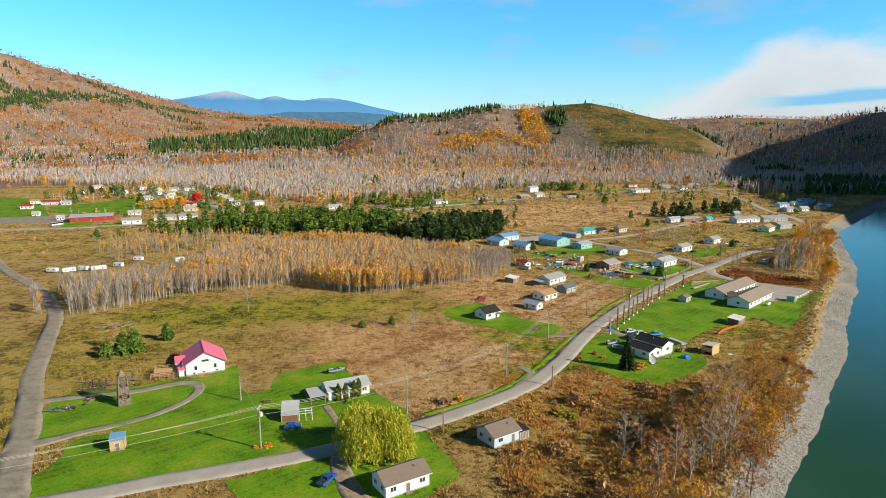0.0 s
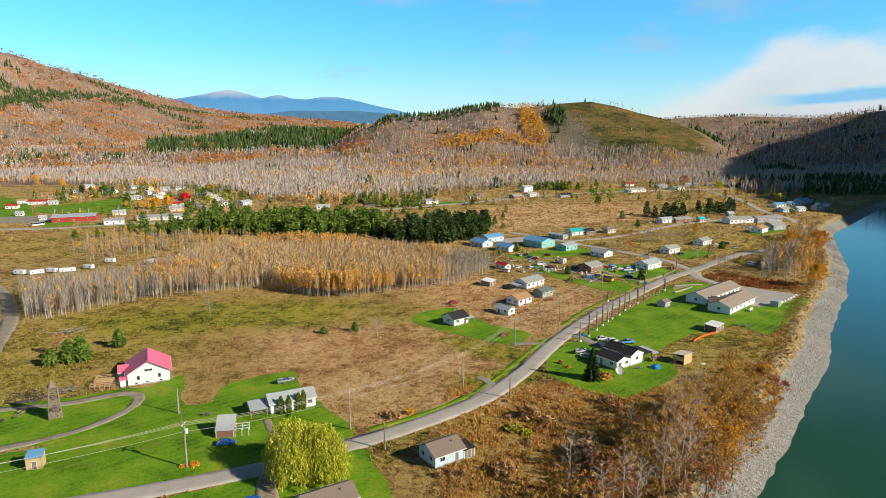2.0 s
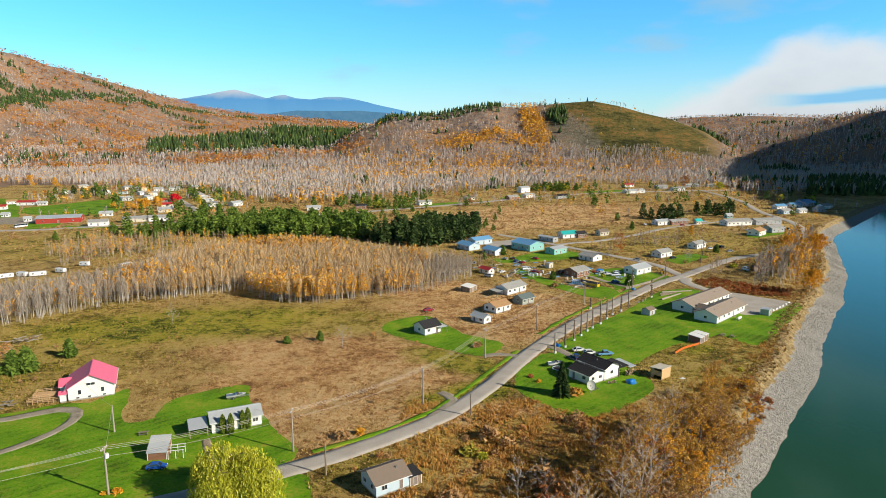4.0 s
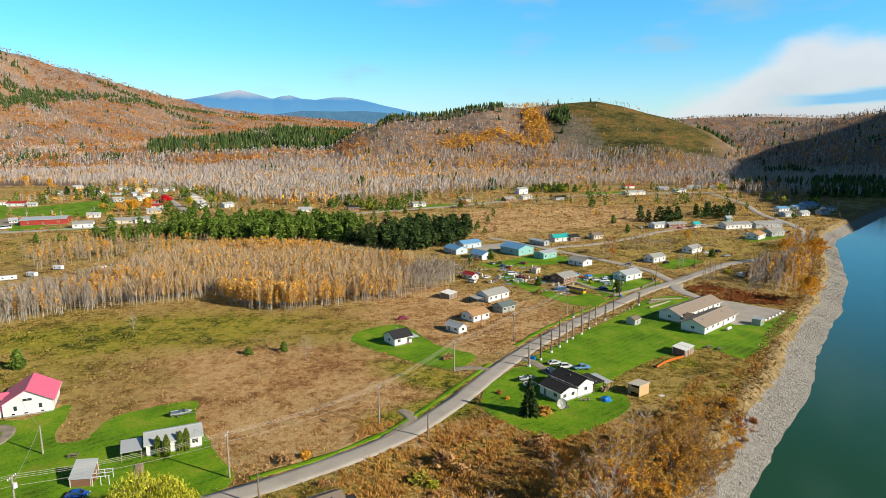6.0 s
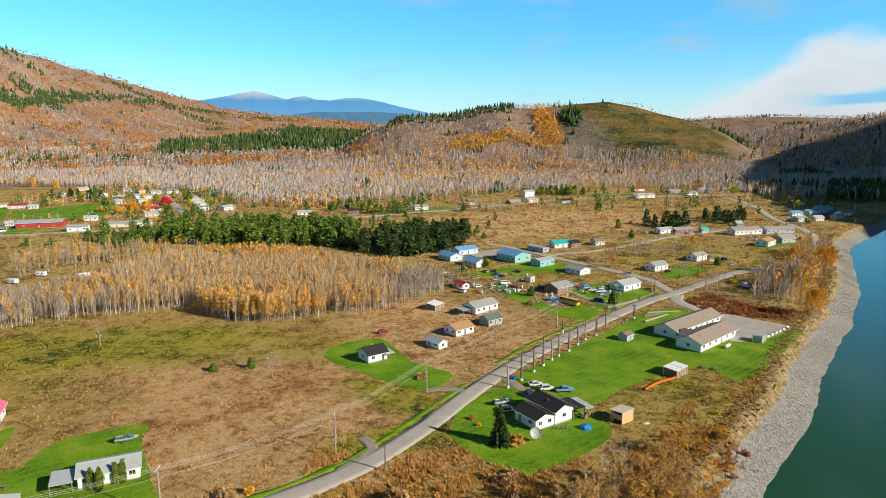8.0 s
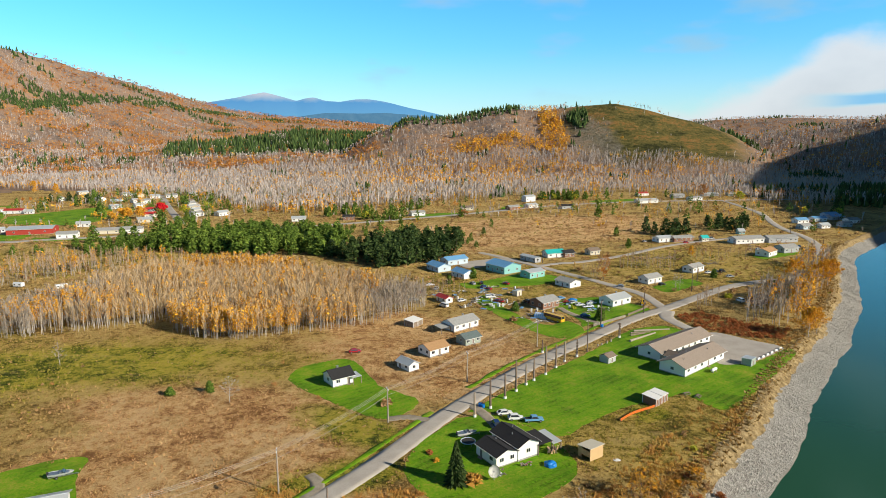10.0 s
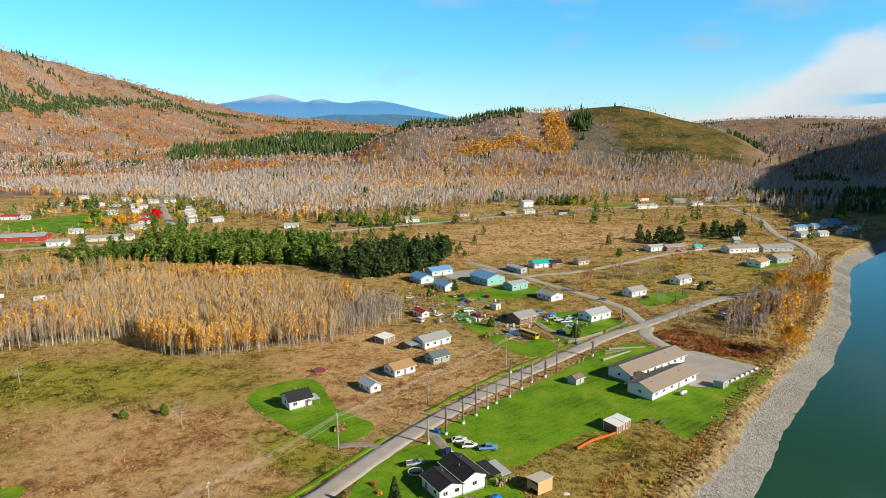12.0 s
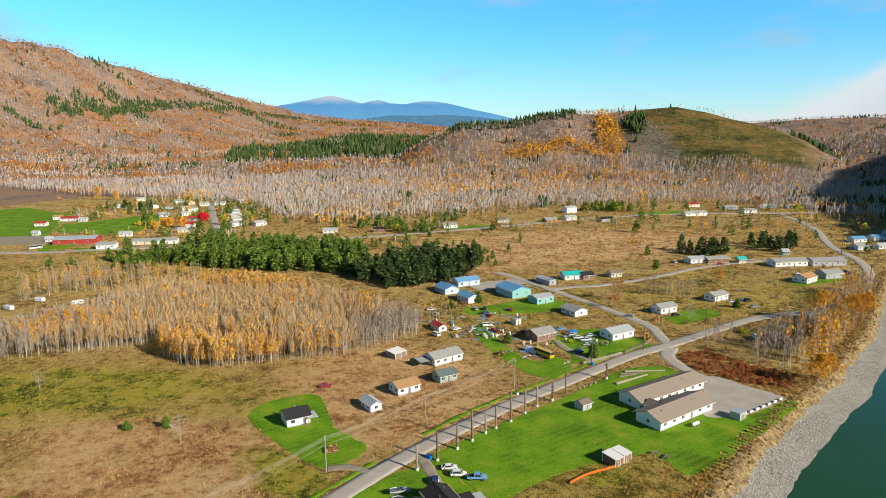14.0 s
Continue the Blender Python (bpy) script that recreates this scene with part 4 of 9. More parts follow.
def shed(name, label, category, near, turn, L, W, h1, h2, wall, roof, side=1, over=0.25, door=True, group=""):
    """A lean-to roofed shed: h1 high along the near edge, h2 along the far one."""
    u = Vector((math.cos(radians(turn)), math.sin(radians(turn)), 0))
    v = Vector((-u.y, u.x, 0)) * side
    c = Vector((near[0], near[1], 0)) + u * L / 2 + v * W / 2
    thing = empty(name, c.x, c.y, 0, turn)
    thing["plan"] = (L, W)
    y0 = -W / 2 * side
    bm = bmesh.new()
    prof = [(y0, 0), (-y0, 0), (-y0, h2), (y0, h1)]
    a = [bm.verts.new((-L / 2, y, z)) for y, z in prof]
    b = [bm.verts.new((L / 2, y, z)) for y, z in prof]
    bm.faces.new(a[::-1])
    bm.faces.new(b)
    for i in range(4):
        j = (i + 1) % 4
        bm.faces.new((a[i], a[j], b[j], b[i]))
    bmesh.ops.recalc_face_normals(bm, faces=bm.faces)
    part("wall", bm, wall, thing)
    bm = bmesh.new()
    k = (h2 - h1) / W
    for s in (0.02, 0.14):
        for x, y, z in ((-1, y0 - over * side, h1 - over * k), (1, y0 - over * side, h1 - over * k), (1, -y0 + over * side, h2 + over * k), (-1, -y0 + over * side, h2 + over * k)):
            bm.verts.new((x * (L / 2 + over), y, z + s))
    bm.verts.ensure_lookup_table()
    for q in ((0, 1, 2, 3), (4, 5, 6, 7), (0, 1, 5, 4), (1, 2, 6, 5), (2, 3, 7, 6), (3, 0, 4, 7)):
        bm.faces.new([bm.verts[i] for i in q])
    bmesh.ops.recalc_face_normals(bm, faces=bm.faces)
    part("roof", bm, roof, thing)
    for x in (-L / 2, L / 2):
        for y, z in ((y0, h1), (-y0, h2)):
            bm = bmesh.new()
            beam(bm, (x, y, 0), (x, y, z), 0.16)
            part("corner_board", bm, M["trim"] if wall is not M["plywood"] else M["lumber"], thing)
    if door:
        opening(thing, "door", (0, y0), (0, -side, 0), (1, 0, 0), min(0.95, L * 0.4), min(1.95, h1 - 0.2), 0.05, M["trim"], M["door"])
    return tagged(thing, label, category, group)


HOMES = [
    # name, label, near corner, turn, L, W, h, rise, wall, roof, options
    ("house", "small white house with an ochre shingle roof on dry grass", (42.8, 290.5), 44, 9.1, 7.2, 2.5, 1.5, "white", "ochreroof", dict(front=3, ends=2)),
    ("cabin", "tiny white cabin with a pale metal roof", (37.1, 275.4), 135, 7.2, 4.2, 2.3, 1.1, "white", "palemetal", dict(side=-1, front=2, ends=1, base=0.2)),
    ("house", "white bungalow with a grey roof and porch", (49.7, 321.8), 46, 14.0, 8.0, 2.7, 1.7, "white", "greyroof", dict(front=4, ends=1, chimney=(2, 0.6, 0.9))),
    ("house", "small sage house with a slate-green roof", (55.3, 304.7), 42, 7.6, 6.0, 2.4, 1.4, "sage", "slateroof", dict(front=3, ends=1)),
    ("house", "white house with a black shingle roof on a mown lawn", (14.1, 259.7), 40, 7.6, 7.2, 2.6, 1.9, "white", "blackroof", dict(front=2, ends=1, chimney=(0, 0.8, 1.0))),
    ("shed", "white shed with a faded red roof", (42.4, 367.3), 130, 8.0, 4.2, 2.3, 1.0, "white", "redroof", dict(side=-1, front=2, ends=1, base=0.15)),
    ("workshop", "pale blue workshop with a blue metal roof", (32.3, 437.6), 128, 13.0, 9.0, 3.2, 1.7, "paleblue", "blueroof", dict(side=-1, front=3, ends=1, base=0.1)),
    ("workshop", "pale workshop with a blue metal roof", (36.7, 457.8), 38, 15.0, 9.0, 3.2, 1.6, "paleblue", "blueroof", dict(front=3, ends=1, base=0.1)),
    ("workshop", "white workshop with a blue metal roof", (48.5, 420.6), 130, 12.0, 8.0, 3.1, 1.6, "white", "blueroof", dict(side=-1, front=3, ends=1, base=0.1)),
    ("workshop", "large aqua workshop with a blue metal roof", (71.5, 435.1), 130, 17.0, 13.0, 4.2, 2.0, "aqua", "blueroof", dict(side=-1, front=4, ends=2, base=0.1)),
    ("workshop", "low aqua building with a pale blue roof", (85.8, 424.4), 40, 11.5, 8.0, 3.4, 0.9, "aqua", "palemetal", dict(front=3, ends=1, base=0.1)),
    ("house", "white house with a teal metal roof", (100.5, 486.5), 25, 13.0, 8.0, 2.8, 1.8, "white", "tealroof", dict(front=3, ends=1)),
    ("trailer_home", "long pale trailer home with a flat grey roof", (91.3, 470.3), 130, 14.0, 5.0, 2.8, 0.5, "grey", "palemetal", dict(side=-1, front=4, ends=1)),
    ("garage", "white garage with a pale grey roof", (106.0, 403.3), 130, 11.0, 8.2, 2.8, 1.3, "white", "greyroof", dict(side=-1, front=3, ends=1, base=0.1)),
    ("house", "brown and white house with a grey roof", (88.9, 359.5), 42, 11.0, 9.0, 2.9, 1.6, "brown", "greyroof", dict(front=4, ends=2, chimney=(1, 0.5, 0.9))),
    ("house", "white house with a pale metal roof", (122.2, 366.6), 40, 13.0, 8.5, 2.9, 1.6, "white", "palemetal", dict(front=3, ends=2, chimney=(2, 1, 1.0))),
    ("house", "white house with a pale roof beside a parked car", (149.4, 414.7), 38, 11.2, 7.0, 2.9, 1.6, "white", "greyroof", dict(front=3, ends=2)),
    ("house", "white house with a pale grey roof", (181.9, 445.2), 42, 11.5, 7.0, 2.9, 1.5, "white", "greyroof", dict(front=3, ends=2)),
    ("house", "white house with a low pale roof", (188.2, 553.2), 25, 13.0, 8.0, 2.9, 1.3, "white", "palemetal", dict(front=3, ends=2)),
    ("house", "long house with brown walls and a pale roof", (200.2, 556.0), 22, 17.0, 7.5, 2.8, 1.2, "brown", "greyroof", dict(front=4, ends=1)),
    ("hall", "long white hall with a pale grey roof", (242.8, 549.2), 18, 24.0, 10.0, 3.4, 1.6, "white", "greyroof", dict(front=6, ends=2)),
    ("hall", "long grey building with a grey roof", (268.8, 556.2), 14, 24.0, 9.0, 3.4, 1.5, "grey", "greyroof", dict(front=6, ends=1)),
    ("house", "white house with an ochre roof and a deck", (246.0, 498.8), 46, 13.0, 9.0, 3.2, 1.8, "white", "ochreroof", dict(front=3, ends=2)),
    ("house", "grey house with a dark grey roof", (262.4, 514.5), 25, 13.0, 9.0, 3.2, 1.8, "grey", "greyroof", dict(front=3, ends=2)),
    ("long_hall", "long cream hall with a tan shingle roof by the parking lot", (126.5, 292.7), 43.6, 34.0, 9.4, 3.0, 1.9, "white", "tanroof", dict(front=8, ends=1, over=0.8, vent=2)),
    ("long_hall", "long cream hall with a tan shingle roof on the lawn", (131.0, 277.5), 45.5, 27.5, 9.6, 3.0, 1.9, "white", "tanroof", dict(front=6, ends=1, over=0.8, vent=3)),
    ("shed", "small grey wooden shed on the lawn", (107.4, 288.8), 45, 4.4, 3.9, 2.1, 0.9, "grey", "brownroof", dict(front=1, ends=0, base=0.1, over=0.3)),
    ("house", "white house block with a black shingle roof and a patio", (67.5, 212.1), 127, 8.6, 6.6, 2.7, 1.2, "white", "blackroof", dict(side=-1, front=2, ends=2, vent=1, over=0.4)),
    ("house", "taller white house block with a black shingle roof", (72.9, 215.9), 127, 11.0, 6.8, 3.4, 1.5, "white", "blackroof", dict(side=-1, front=3, ends=1, vent=2, base=0.5)),
    ("house", "white house with a bright faded-red metal roof", (-86.0, 196.4), 116, 13.0, 12.0, 3.5, 3.5, "white", "pinkroof", dict(side=-1, front=3, ends=2, over=0.7, win=(0.9, 1.3), attic=True)),
    ("house", "long white house with a pale metal roof and cedars", (-36.2, 177.2), 27, 12.6, 7.4, 2.7, 1.4, "white", "palemetal", dict(front=4, ends=1, vent=1)),
    ("house", "white house with a brown shingle roof beside the willow", (-14.2, 125.9), 33, 10.8, 6.6, 3.0, 1.7, "white", "brownroof", dict(front=3, ends=2, vent=2)),
    ("cabin", "white cabin with a weathered brown roof in tall grass", (10.4, 148.7), 36, 8.2, 7.0, 2.7, 1.7, "paleblue", "brownroof", dict(front=2, ends=2, vent=1)),
]
for name_, label_, near_, turn_, L_, W_, h_, rise_, wall_, roof_, opt_ in HOMES:
    house(name_, label_, name_.replace("_", " "), near_, turn_, L_, W_, h_, rise_, M[wall_], M[roof_], **opt_)


def open_shed(near, turn, L, W, h1, h2):
    """A plywood shed, open at one end but for a jamb, with shelves inside."""
    u = Vector((math.cos(radians(turn)), math.sin(radians(turn)), 0))
    c = Vector((near[0], near[1], 0)) + u * L / 2 + Vector((-u.y, u.x, 0)) * W / 2
    thing = empty("shed", c.x, c.y, 0, turn)
    thing["plan"] = (L, W)

    def slab(name, x0, y0, x1, y1, low, material):
        bm = bmesh.new()
        for v in box(bm, x0, y0, low, x1, y1, 1.0):
            if v.co.z > low:
                v.co.z = h1 + (h2 - h1) * (v.co.y + W / 2) / W
        part(name, bm, material, thing)

    slab("wall", -L / 2, -W / 2, L / 2, -W / 2 + 0.1, 0, M["plywood"])
    slab("wall", -L / 2, W / 2 - 0.1, L / 2, W / 2, 0, M["plywood"])
    slab("wall", L / 2 - 0.1, -W / 2 + 0.1, L / 2, W / 2 - 0.1, 0, M["plywood"])
    slab("jamb", -L / 2, W / 2 - 1.1, -L / 2 + 0.1, W / 2 - 0.1, 0, M["plywood"])
    slab("header", -L / 2, -W / 2 + 0.1, -L / 2 + 0.1, W / 2 - 1.1, 2.55, M["lumber"])
    bm = bmesh.new()
    for v in box(bm, -L / 2 - 0.3, -W / 2 - 0.3, 0, L / 2 + 0.25, W / 2 + 0.3, 0.14):
        v.co.z += h1 + (h2 - h1) * (v.co.y + W / 2) / W + 0.004
    part("roof", bm, M["cream"], thing)
    for z in (0.7, 1.5):
        bm = bmesh.new()
        box(bm, -L / 2 + 1.2, W / 2 - 0.9, z, L / 2 - 0.1, W / 2 - 0.1, z + 0.06)
        part("shelf", bm, M["lumber"], thing)
    tagged(thing, "plywood shed with an open end and slanted roof", "shed")


open_shed((91.1, 217.4), 40, 4.8, 4.0, 3.4, 3.0)
shed("shed", "small hut with a white slanted roof", "shed", (115.6, 252.5), 47, 3.2, 4.6, 2.3, 2.7, M["brown"], M["trim"])
shed("shed", "small hut with a white slanted roof", "shed", (118.2, 255.4), 47, 3.0, 4.4, 2.4, 2.7, M["brown"], M["trim"])
shed("storage_shed", "grey-green metal storage shed beside the parking lot", "shed", (157.3, 289.8), 48, 3.6, 3.4, 2.6, 2.4, M["sage"], M["palemetal"])
shed("shed", "small shed with a blue roof and pale plywood walls", "shed", (-84.4, 146.4), 20, 3.2, 3.0, 2.9, 3.4, M["plywood"], M["blueroof"])
shed("shed", "collapsing lean-to with white roofing sheets", "shed", (31.8, 327.2), 60, 6.5, 5.0, 2.3, 2.9, M["wood"], M["trim"])
shed("barn", "red-brown board barn with a steep pale metal roof", "barn", (-46.3, 163.2), 10, 4.3, 4.4, 2.0, 4.0, M["brown"], M["palemetal"], door=False)
shed("shed", "pale yellow garden shed", "shed", (77.5, 384.0), 45, 3.2, 3.2, 2.9, 2.5, M["cream"], M["palemetal"])


# ---- outbuildings and additions of the near houses ----
def open_roof(name, label, category, near, turn, L, W, h1, h2, roof, side=1, posts=2, group=""):
    """A carport or porch: a thin slanted roof on posts."""
    u = Vector((math.cos(radians(turn)), math.sin(radians(turn)), 0))
    v = Vector((-u.y, u.x, 0)) * side
    c = Vector((near[0], near[1], 0)) + u * L / 2 + v * W / 2
    thing = empty(name, c.x, c.y, 0, turn)
    thing["plan"] = (L, W)
    y0 = -W / 2 * side
    bm = bmesh.new()
    pts = [(-L / 2 - 0.2, y0, h1), (L / 2 + 0.2, y0, h1), (L / 2 + 0.2, -y0, h2), (-L / 2 - 0.2, -y0, h2)]
    vs = [bm.verts.new((x, y, z)) for x, y, z in pts] + [bm.verts.new((x, y, z + 0.14)) for x, y, z in pts]
    for q in ((0, 1, 2, 3), (4, 5, 6, 7), (0, 1, 5, 4), (1, 2, 6, 5), (2, 3, 7, 6), (3, 0, 4, 7)):
        bm.faces.new([vs[i] for i in q])
    bmesh.ops.recalc_face_normals(bm, faces=bm.faces)
    part("roof", bm, roof, thing)
    for i in range(posts):
        x = -L / 2 + L * i / max(1, posts - 1)
        for y, z in ((y0 * 0.95, h1), (-y0 * 0.95, h2)):
            bm = bmesh.new()
            beam(bm, (x, y, -0.1), (x, y, z + 0.02), 0.2)
            part("post", bm, M["wood"], thing)
    return tagged(thing, label, category, group)


open_roof("carport", "grey carport roof on posts beside the white house", "carport", (-40.7, 174.2), 27, 4.3, 5.6, 2.3, 3.0, M["palemetal"])
shed("porch", "enclosed dark weathered porch at the end of the cabin", "porch", (17.2, 153.5), 36, 3.0, 3.9, 2.2, 2.6, M["wood"], M["blackroof"])
open_roof("carport", "black shingle carport beside the house", "carport", (78.4, 219.6), 37, 4.4, 7.0, 2.8, 3.2, M["blackroof"])
open_roof("porch", "pale slanted roof over stacked firewood", "porch", (82.4, 221.8), 37, 2.6, 7.0, 2.3, 2.8, M["palemetal"])
open_roof("porch", "grey porch roof in front of the white bungalow", "porch", (44.6, 319.4), 46, 5.0, 5.0, 2.2, 2.7, M["greyroof"])
open_roof("porch", "white porch with a small gable beside the dark-roofed house", "porch", (20.2, 262.8), 40, 3.0, 4.6, 2.4, 2.6, M["palemetal"])
house("annex", "low roofed link between the two long halls", "annex", (136.2, 290.8), 135, 6.5, 5.5, 2.5, 1.3, M["white"], M["brownroof"], front=1, ends=0, door=False)
house("porch", "side wing of the red-roofed house with a small gable", "porch", (-88.4, 201.4), 206, 2.6, 4.6, 2.6, 1.5, M["white"], M["pinkroof"], side=-1, front=0, ends=0, over=0.4, door=False)
house("porch", "little red-roofed entrance porch", "porch", (-86.4, 196.0), 206, 1.6, 2.2, 2.0, 0.6, M["trim"], M["pinkroof"], side=-1, front=0, ends=0, over=0.25, door=False)


def deck_thing():
    th = empty("deck", -93.2, 198.6, 0, 17)
    tagged(th, "raised new timber deck with railings and a ramp", "deck")
    for i in range(14):
        bm = bmesh.new()
        box(bm, -3.6 + i * 0.52, -2.2, 1.15, -3.6 + i * 0.52 + 0.47, 2.6, 1.22)
        part("plank", bm, M["lumber"], th)
    for i in range(11):
        bm = bmesh.new()
        box(bm, -4.2 + i * 0.86, -4.1, 0.75 - 0.05 * i, -4.2 + i * 0.86 + 0.8, -2.7, 0.81 - 0.05 * i)
        part("plank", bm, M["lumber"], th)
    rails = [((-3.6, -2.3), (3.6, -2.3), 1.15), ((-3.6, 2.6), (3.6, 2.6), 1.15), ((-3.6, -2.3), (-3.6, 2.6), 1.15), ((-4.4, -4.2), (5.0, -4.2), 0.7), ((-4.4, -2.7), (5.0, -2.7), 0.7)]
    for a, b, z in rails:
        n = max(2, int(math.dist(a, b) / 1.2))
        for k in range(n + 1):
            t = k / n
            x, y = a[0] + (b[0] - a[0]) * t, a[1] + (b[1] - a[1]) * t
            bm = bmesh.new()
            beam(bm, (x, y, -0.1), (x, y, z + 1.0), 0.13)
            part("post", bm, M["lumber"], th)
        for dz in (0.5, 0.95):
            bm = bmesh.new()
            beam(bm, (*a, z + dz), (*b, z + dz), 0.12)
            part("rail", bm, M["lumber"], th)


deck_thing()


def tower_thing():
    th = empty("bell_tower", -95.3, 174.8, 0, 33)
    tagged(th, "weathered grey timber tower with a round opening", "tower")
    H, w0, w1 = 8.8, 1.6, 1.05
    for sx, sy in ((-1, -1), (1, -1), (1, 1), (-1, 1)):
        bm = bmesh.new()
        beam(bm, (sx * w0, sy * w0, -0.1), (sx * w1, sy * w1, H), 0.24)
        part("leg", bm, M["wood"], th)
    for lvl in range(5):
        z0, z1 = lvl * H / 5, (lvl + 1) * H / 5
        for a in range(4):
            c, s = math.cos(a * math.pi / 2), math.sin(a * math.pi / 2)
            wa, wb = w0 + (w1 - w0) * z0 / H, w0 + (w1 - w0) * z1 / H
            r = lambda x, y, z: (x * c - y * s, x * s + y * c, z)
            bm = bmesh.new()
            beam(bm, r(-wb, -wb, z1), r(wb, -wb, z1), 0.16)
            beam(bm, r(-wa, -wa, z0), r(wb, -wb, z1), 0.11)
            beam(bm, r(wa, -wa, z0), r(-wb, -wb, z1), 0.11)
            part("brace", bm, M["wood"], th)
            if lvl in (0, 2):
                bm = bmesh.new()
                for k in range(5):
                    z = z0 + 0.2 + k * 0.38
                    box(bm, -wa * 0.95, -wa - 0.03, z, wa * 0.95, -wa + 0.03, z + 0.3, Matrix.Rotation(a * math.pi / 2, 4, 'Z'))
                part("board", bm, M["wood"], th)
    # dark disc in place of the round hole, its inner shade put into the colour
    bm = bmesh.new()
    beam(bm, (0, -1.45, 3.2), (0, -1.28, 3.2), 1.1, None, 16)
    part("round_opening", bm, M["char"], th)
    bm = bmesh.new()
    beam(bm, (0, 0, H), (0, 0, H + 1.9), 1.9, None, 4, 0.1)
    part("roof", bm, M["wood"], th)


tower_thing()


def ruin_thing():
    rs = random.Random(5)
    th = empty("ruin", -110.0, 186.0, 0, 20)
    tagged(th, "burnt-out hut, charred frame and fallen boards", "ruin")
    for x in (-3.0, -1.0, 1.0, 3.0):
        for y in (-2.2, 2.2):
            bm = bmesh.new()
            beam(bm, (x, y, -0.1), (x + rs.uniform(-0.3, 0.3), y + rs.uniform(-0.3, 0.3), 2.4 + rs.uniform(-0.4, 0.4)), 0.22)
            part("post", bm, M["char"], th)
    for k in range(26):
        a = rs.uniform(0, 6.3)
        x, y, z, l = rs.uniform(-3.6, 3.6), rs.uniform(-2.8, 2.8), rs.uniform(0.1, 2.6), rs.uniform(1.2, 4.0)
        bm = bmesh.new()
        beam(bm, (x, y, z), (x + l * math.cos(a), y + l * math.sin(a) * 0.6, max(0.05, z + rs.uniform(-0.8, 0.6))), 0.2, 0.1)
        part("charred_board", bm, M["char"], th)
    bm = bmesh.new()
    box(bm, -3.1, -2.35, 0, 3.1, -2.2, 1.0)
    part("wall", bm, M["char"], th)


ruin_thing()


def heap(name, label, x, y, n, rx, ry, mats, seed, category="debris", size=(0.8, 2.6), high=0.9):
    rs = random.Random(seed)
    th = empty(name, x, y, 0, rs.uniform(0, 90))
    tagged(th, label, category)
    for k in range(n):
        a = rs.uniform(0, 6.3)
        px, py, z, l = rs.uniform(-rx, rx), rs.uniform(-ry, ry), rs.uniform(0.1, high), rs.uniform(*size)
        bm = bmesh.new()
        beam(bm, (px, py, z * 0.6), (px + l * math.cos(a), py + l * math.sin(a), rs.uniform(0.05, high)), rs.uniform(0.12, 0.5), rs.uniform(0.08, 0.3))
        part("piece", bm, M[rs.choice(mats)], th)
    return th


heap("scrap_heap", "heap of grey boards and scrap beside the road", -110.5, 171, 16, 2.6, 1.4, ["wood", "char", "metal"], 1)
heap("plank_pile", "scattered weathered planks on the grass", -106.5, 177, 8, 2.6, 0.8, ["wood"], 2, size=(1.5, 3))
heap("rubble_heap", "heap of grey rubble and boards", -102.6, 193.5, 16, 2.2, 2.4, ["wood", "metal", "concrete"], 3)
heap("brush_pile", "pile of grey cut branches", -137, 251, 30, 5, 2.5, ["wood", "palepole"], 4, size=(1.5, 4))
heap("firewood_pile", "stacked split firewood under a roof", 82.5, 222, 40, 2.2, 1.0, ["lumber", "wood"], 5, "firewood", (0.3, 0.6), 1.6)
heap("yard_clutter", "household clutter along the white wall", 68.4, 209.6, 18, 1.6, 1.0, ["door", "metal", "wood", "trim"], 6, "clutter", (0.3, 0.9), 0.9)
heap("yard_clutter", "household clutter on the patio", 75.4, 214.6, 14, 1.8, 0.6, ["door", "metal", "wood", "redwall"], 7, "clutter", (0.3, 0.9), 0.8)
heap("brush_pile", "low pile of cut branches in the field", 176, 492, 24, 8, 2.0, ["wood", "palepole"], 8, size=(1.5, 4))
heap("brush_pile", "low pile of cut branches in the field", 205, 478, 24, 8, 2.0, ["wood", "palepole"], 9, size=(1.5, 4))
for i_, (x_, y_, n_) in enumerate([(56, 371, 22), (63, 366, 22), (70, 376, 18), (61, 392, 14), (66, 384, 16), (88, 340, 16), (52, 362, 12), (84, 352, 14), (30, 384, 10), (100, 372, 14), (58, 378, 18), (74, 368, 16), (48, 392, 12), (66, 404, 12), (92, 368, 12), (110, 358, 10), (80, 346, 12), (118, 362, 10), (284, 528, 10), (276, 540, 10)]):
    heap("scrap_heap", "heap of boards, sheet metal and household scrap in a yard", x_, y_, n_, 3.2, 1.8, ["wood", "metal", "trim", "palepole", "char"], 20 + i_, size=(0.6, 3.0), high=0.8)


# ---- vehicles, boats and trailers ----
def wheel(th, x, y, r=0.36, w=0.24):
    bm = bmesh.new()
    beam(bm, (x, y - w / 2, r), (x, y + w / 2, r), r * 1.414, None, 14)
    ty = part("tyre", bm, M["tyre"], th)
    bm = bmesh.new()
    s = 1 if y > 0 else -1
    beam(bm, (x, y + s * (w / 2 - 0.01), r), (x, y + s * (w / 2 + 0.02), r), r * 0.8, None, 10)
    part("rim", bm, M["metal"], ty)


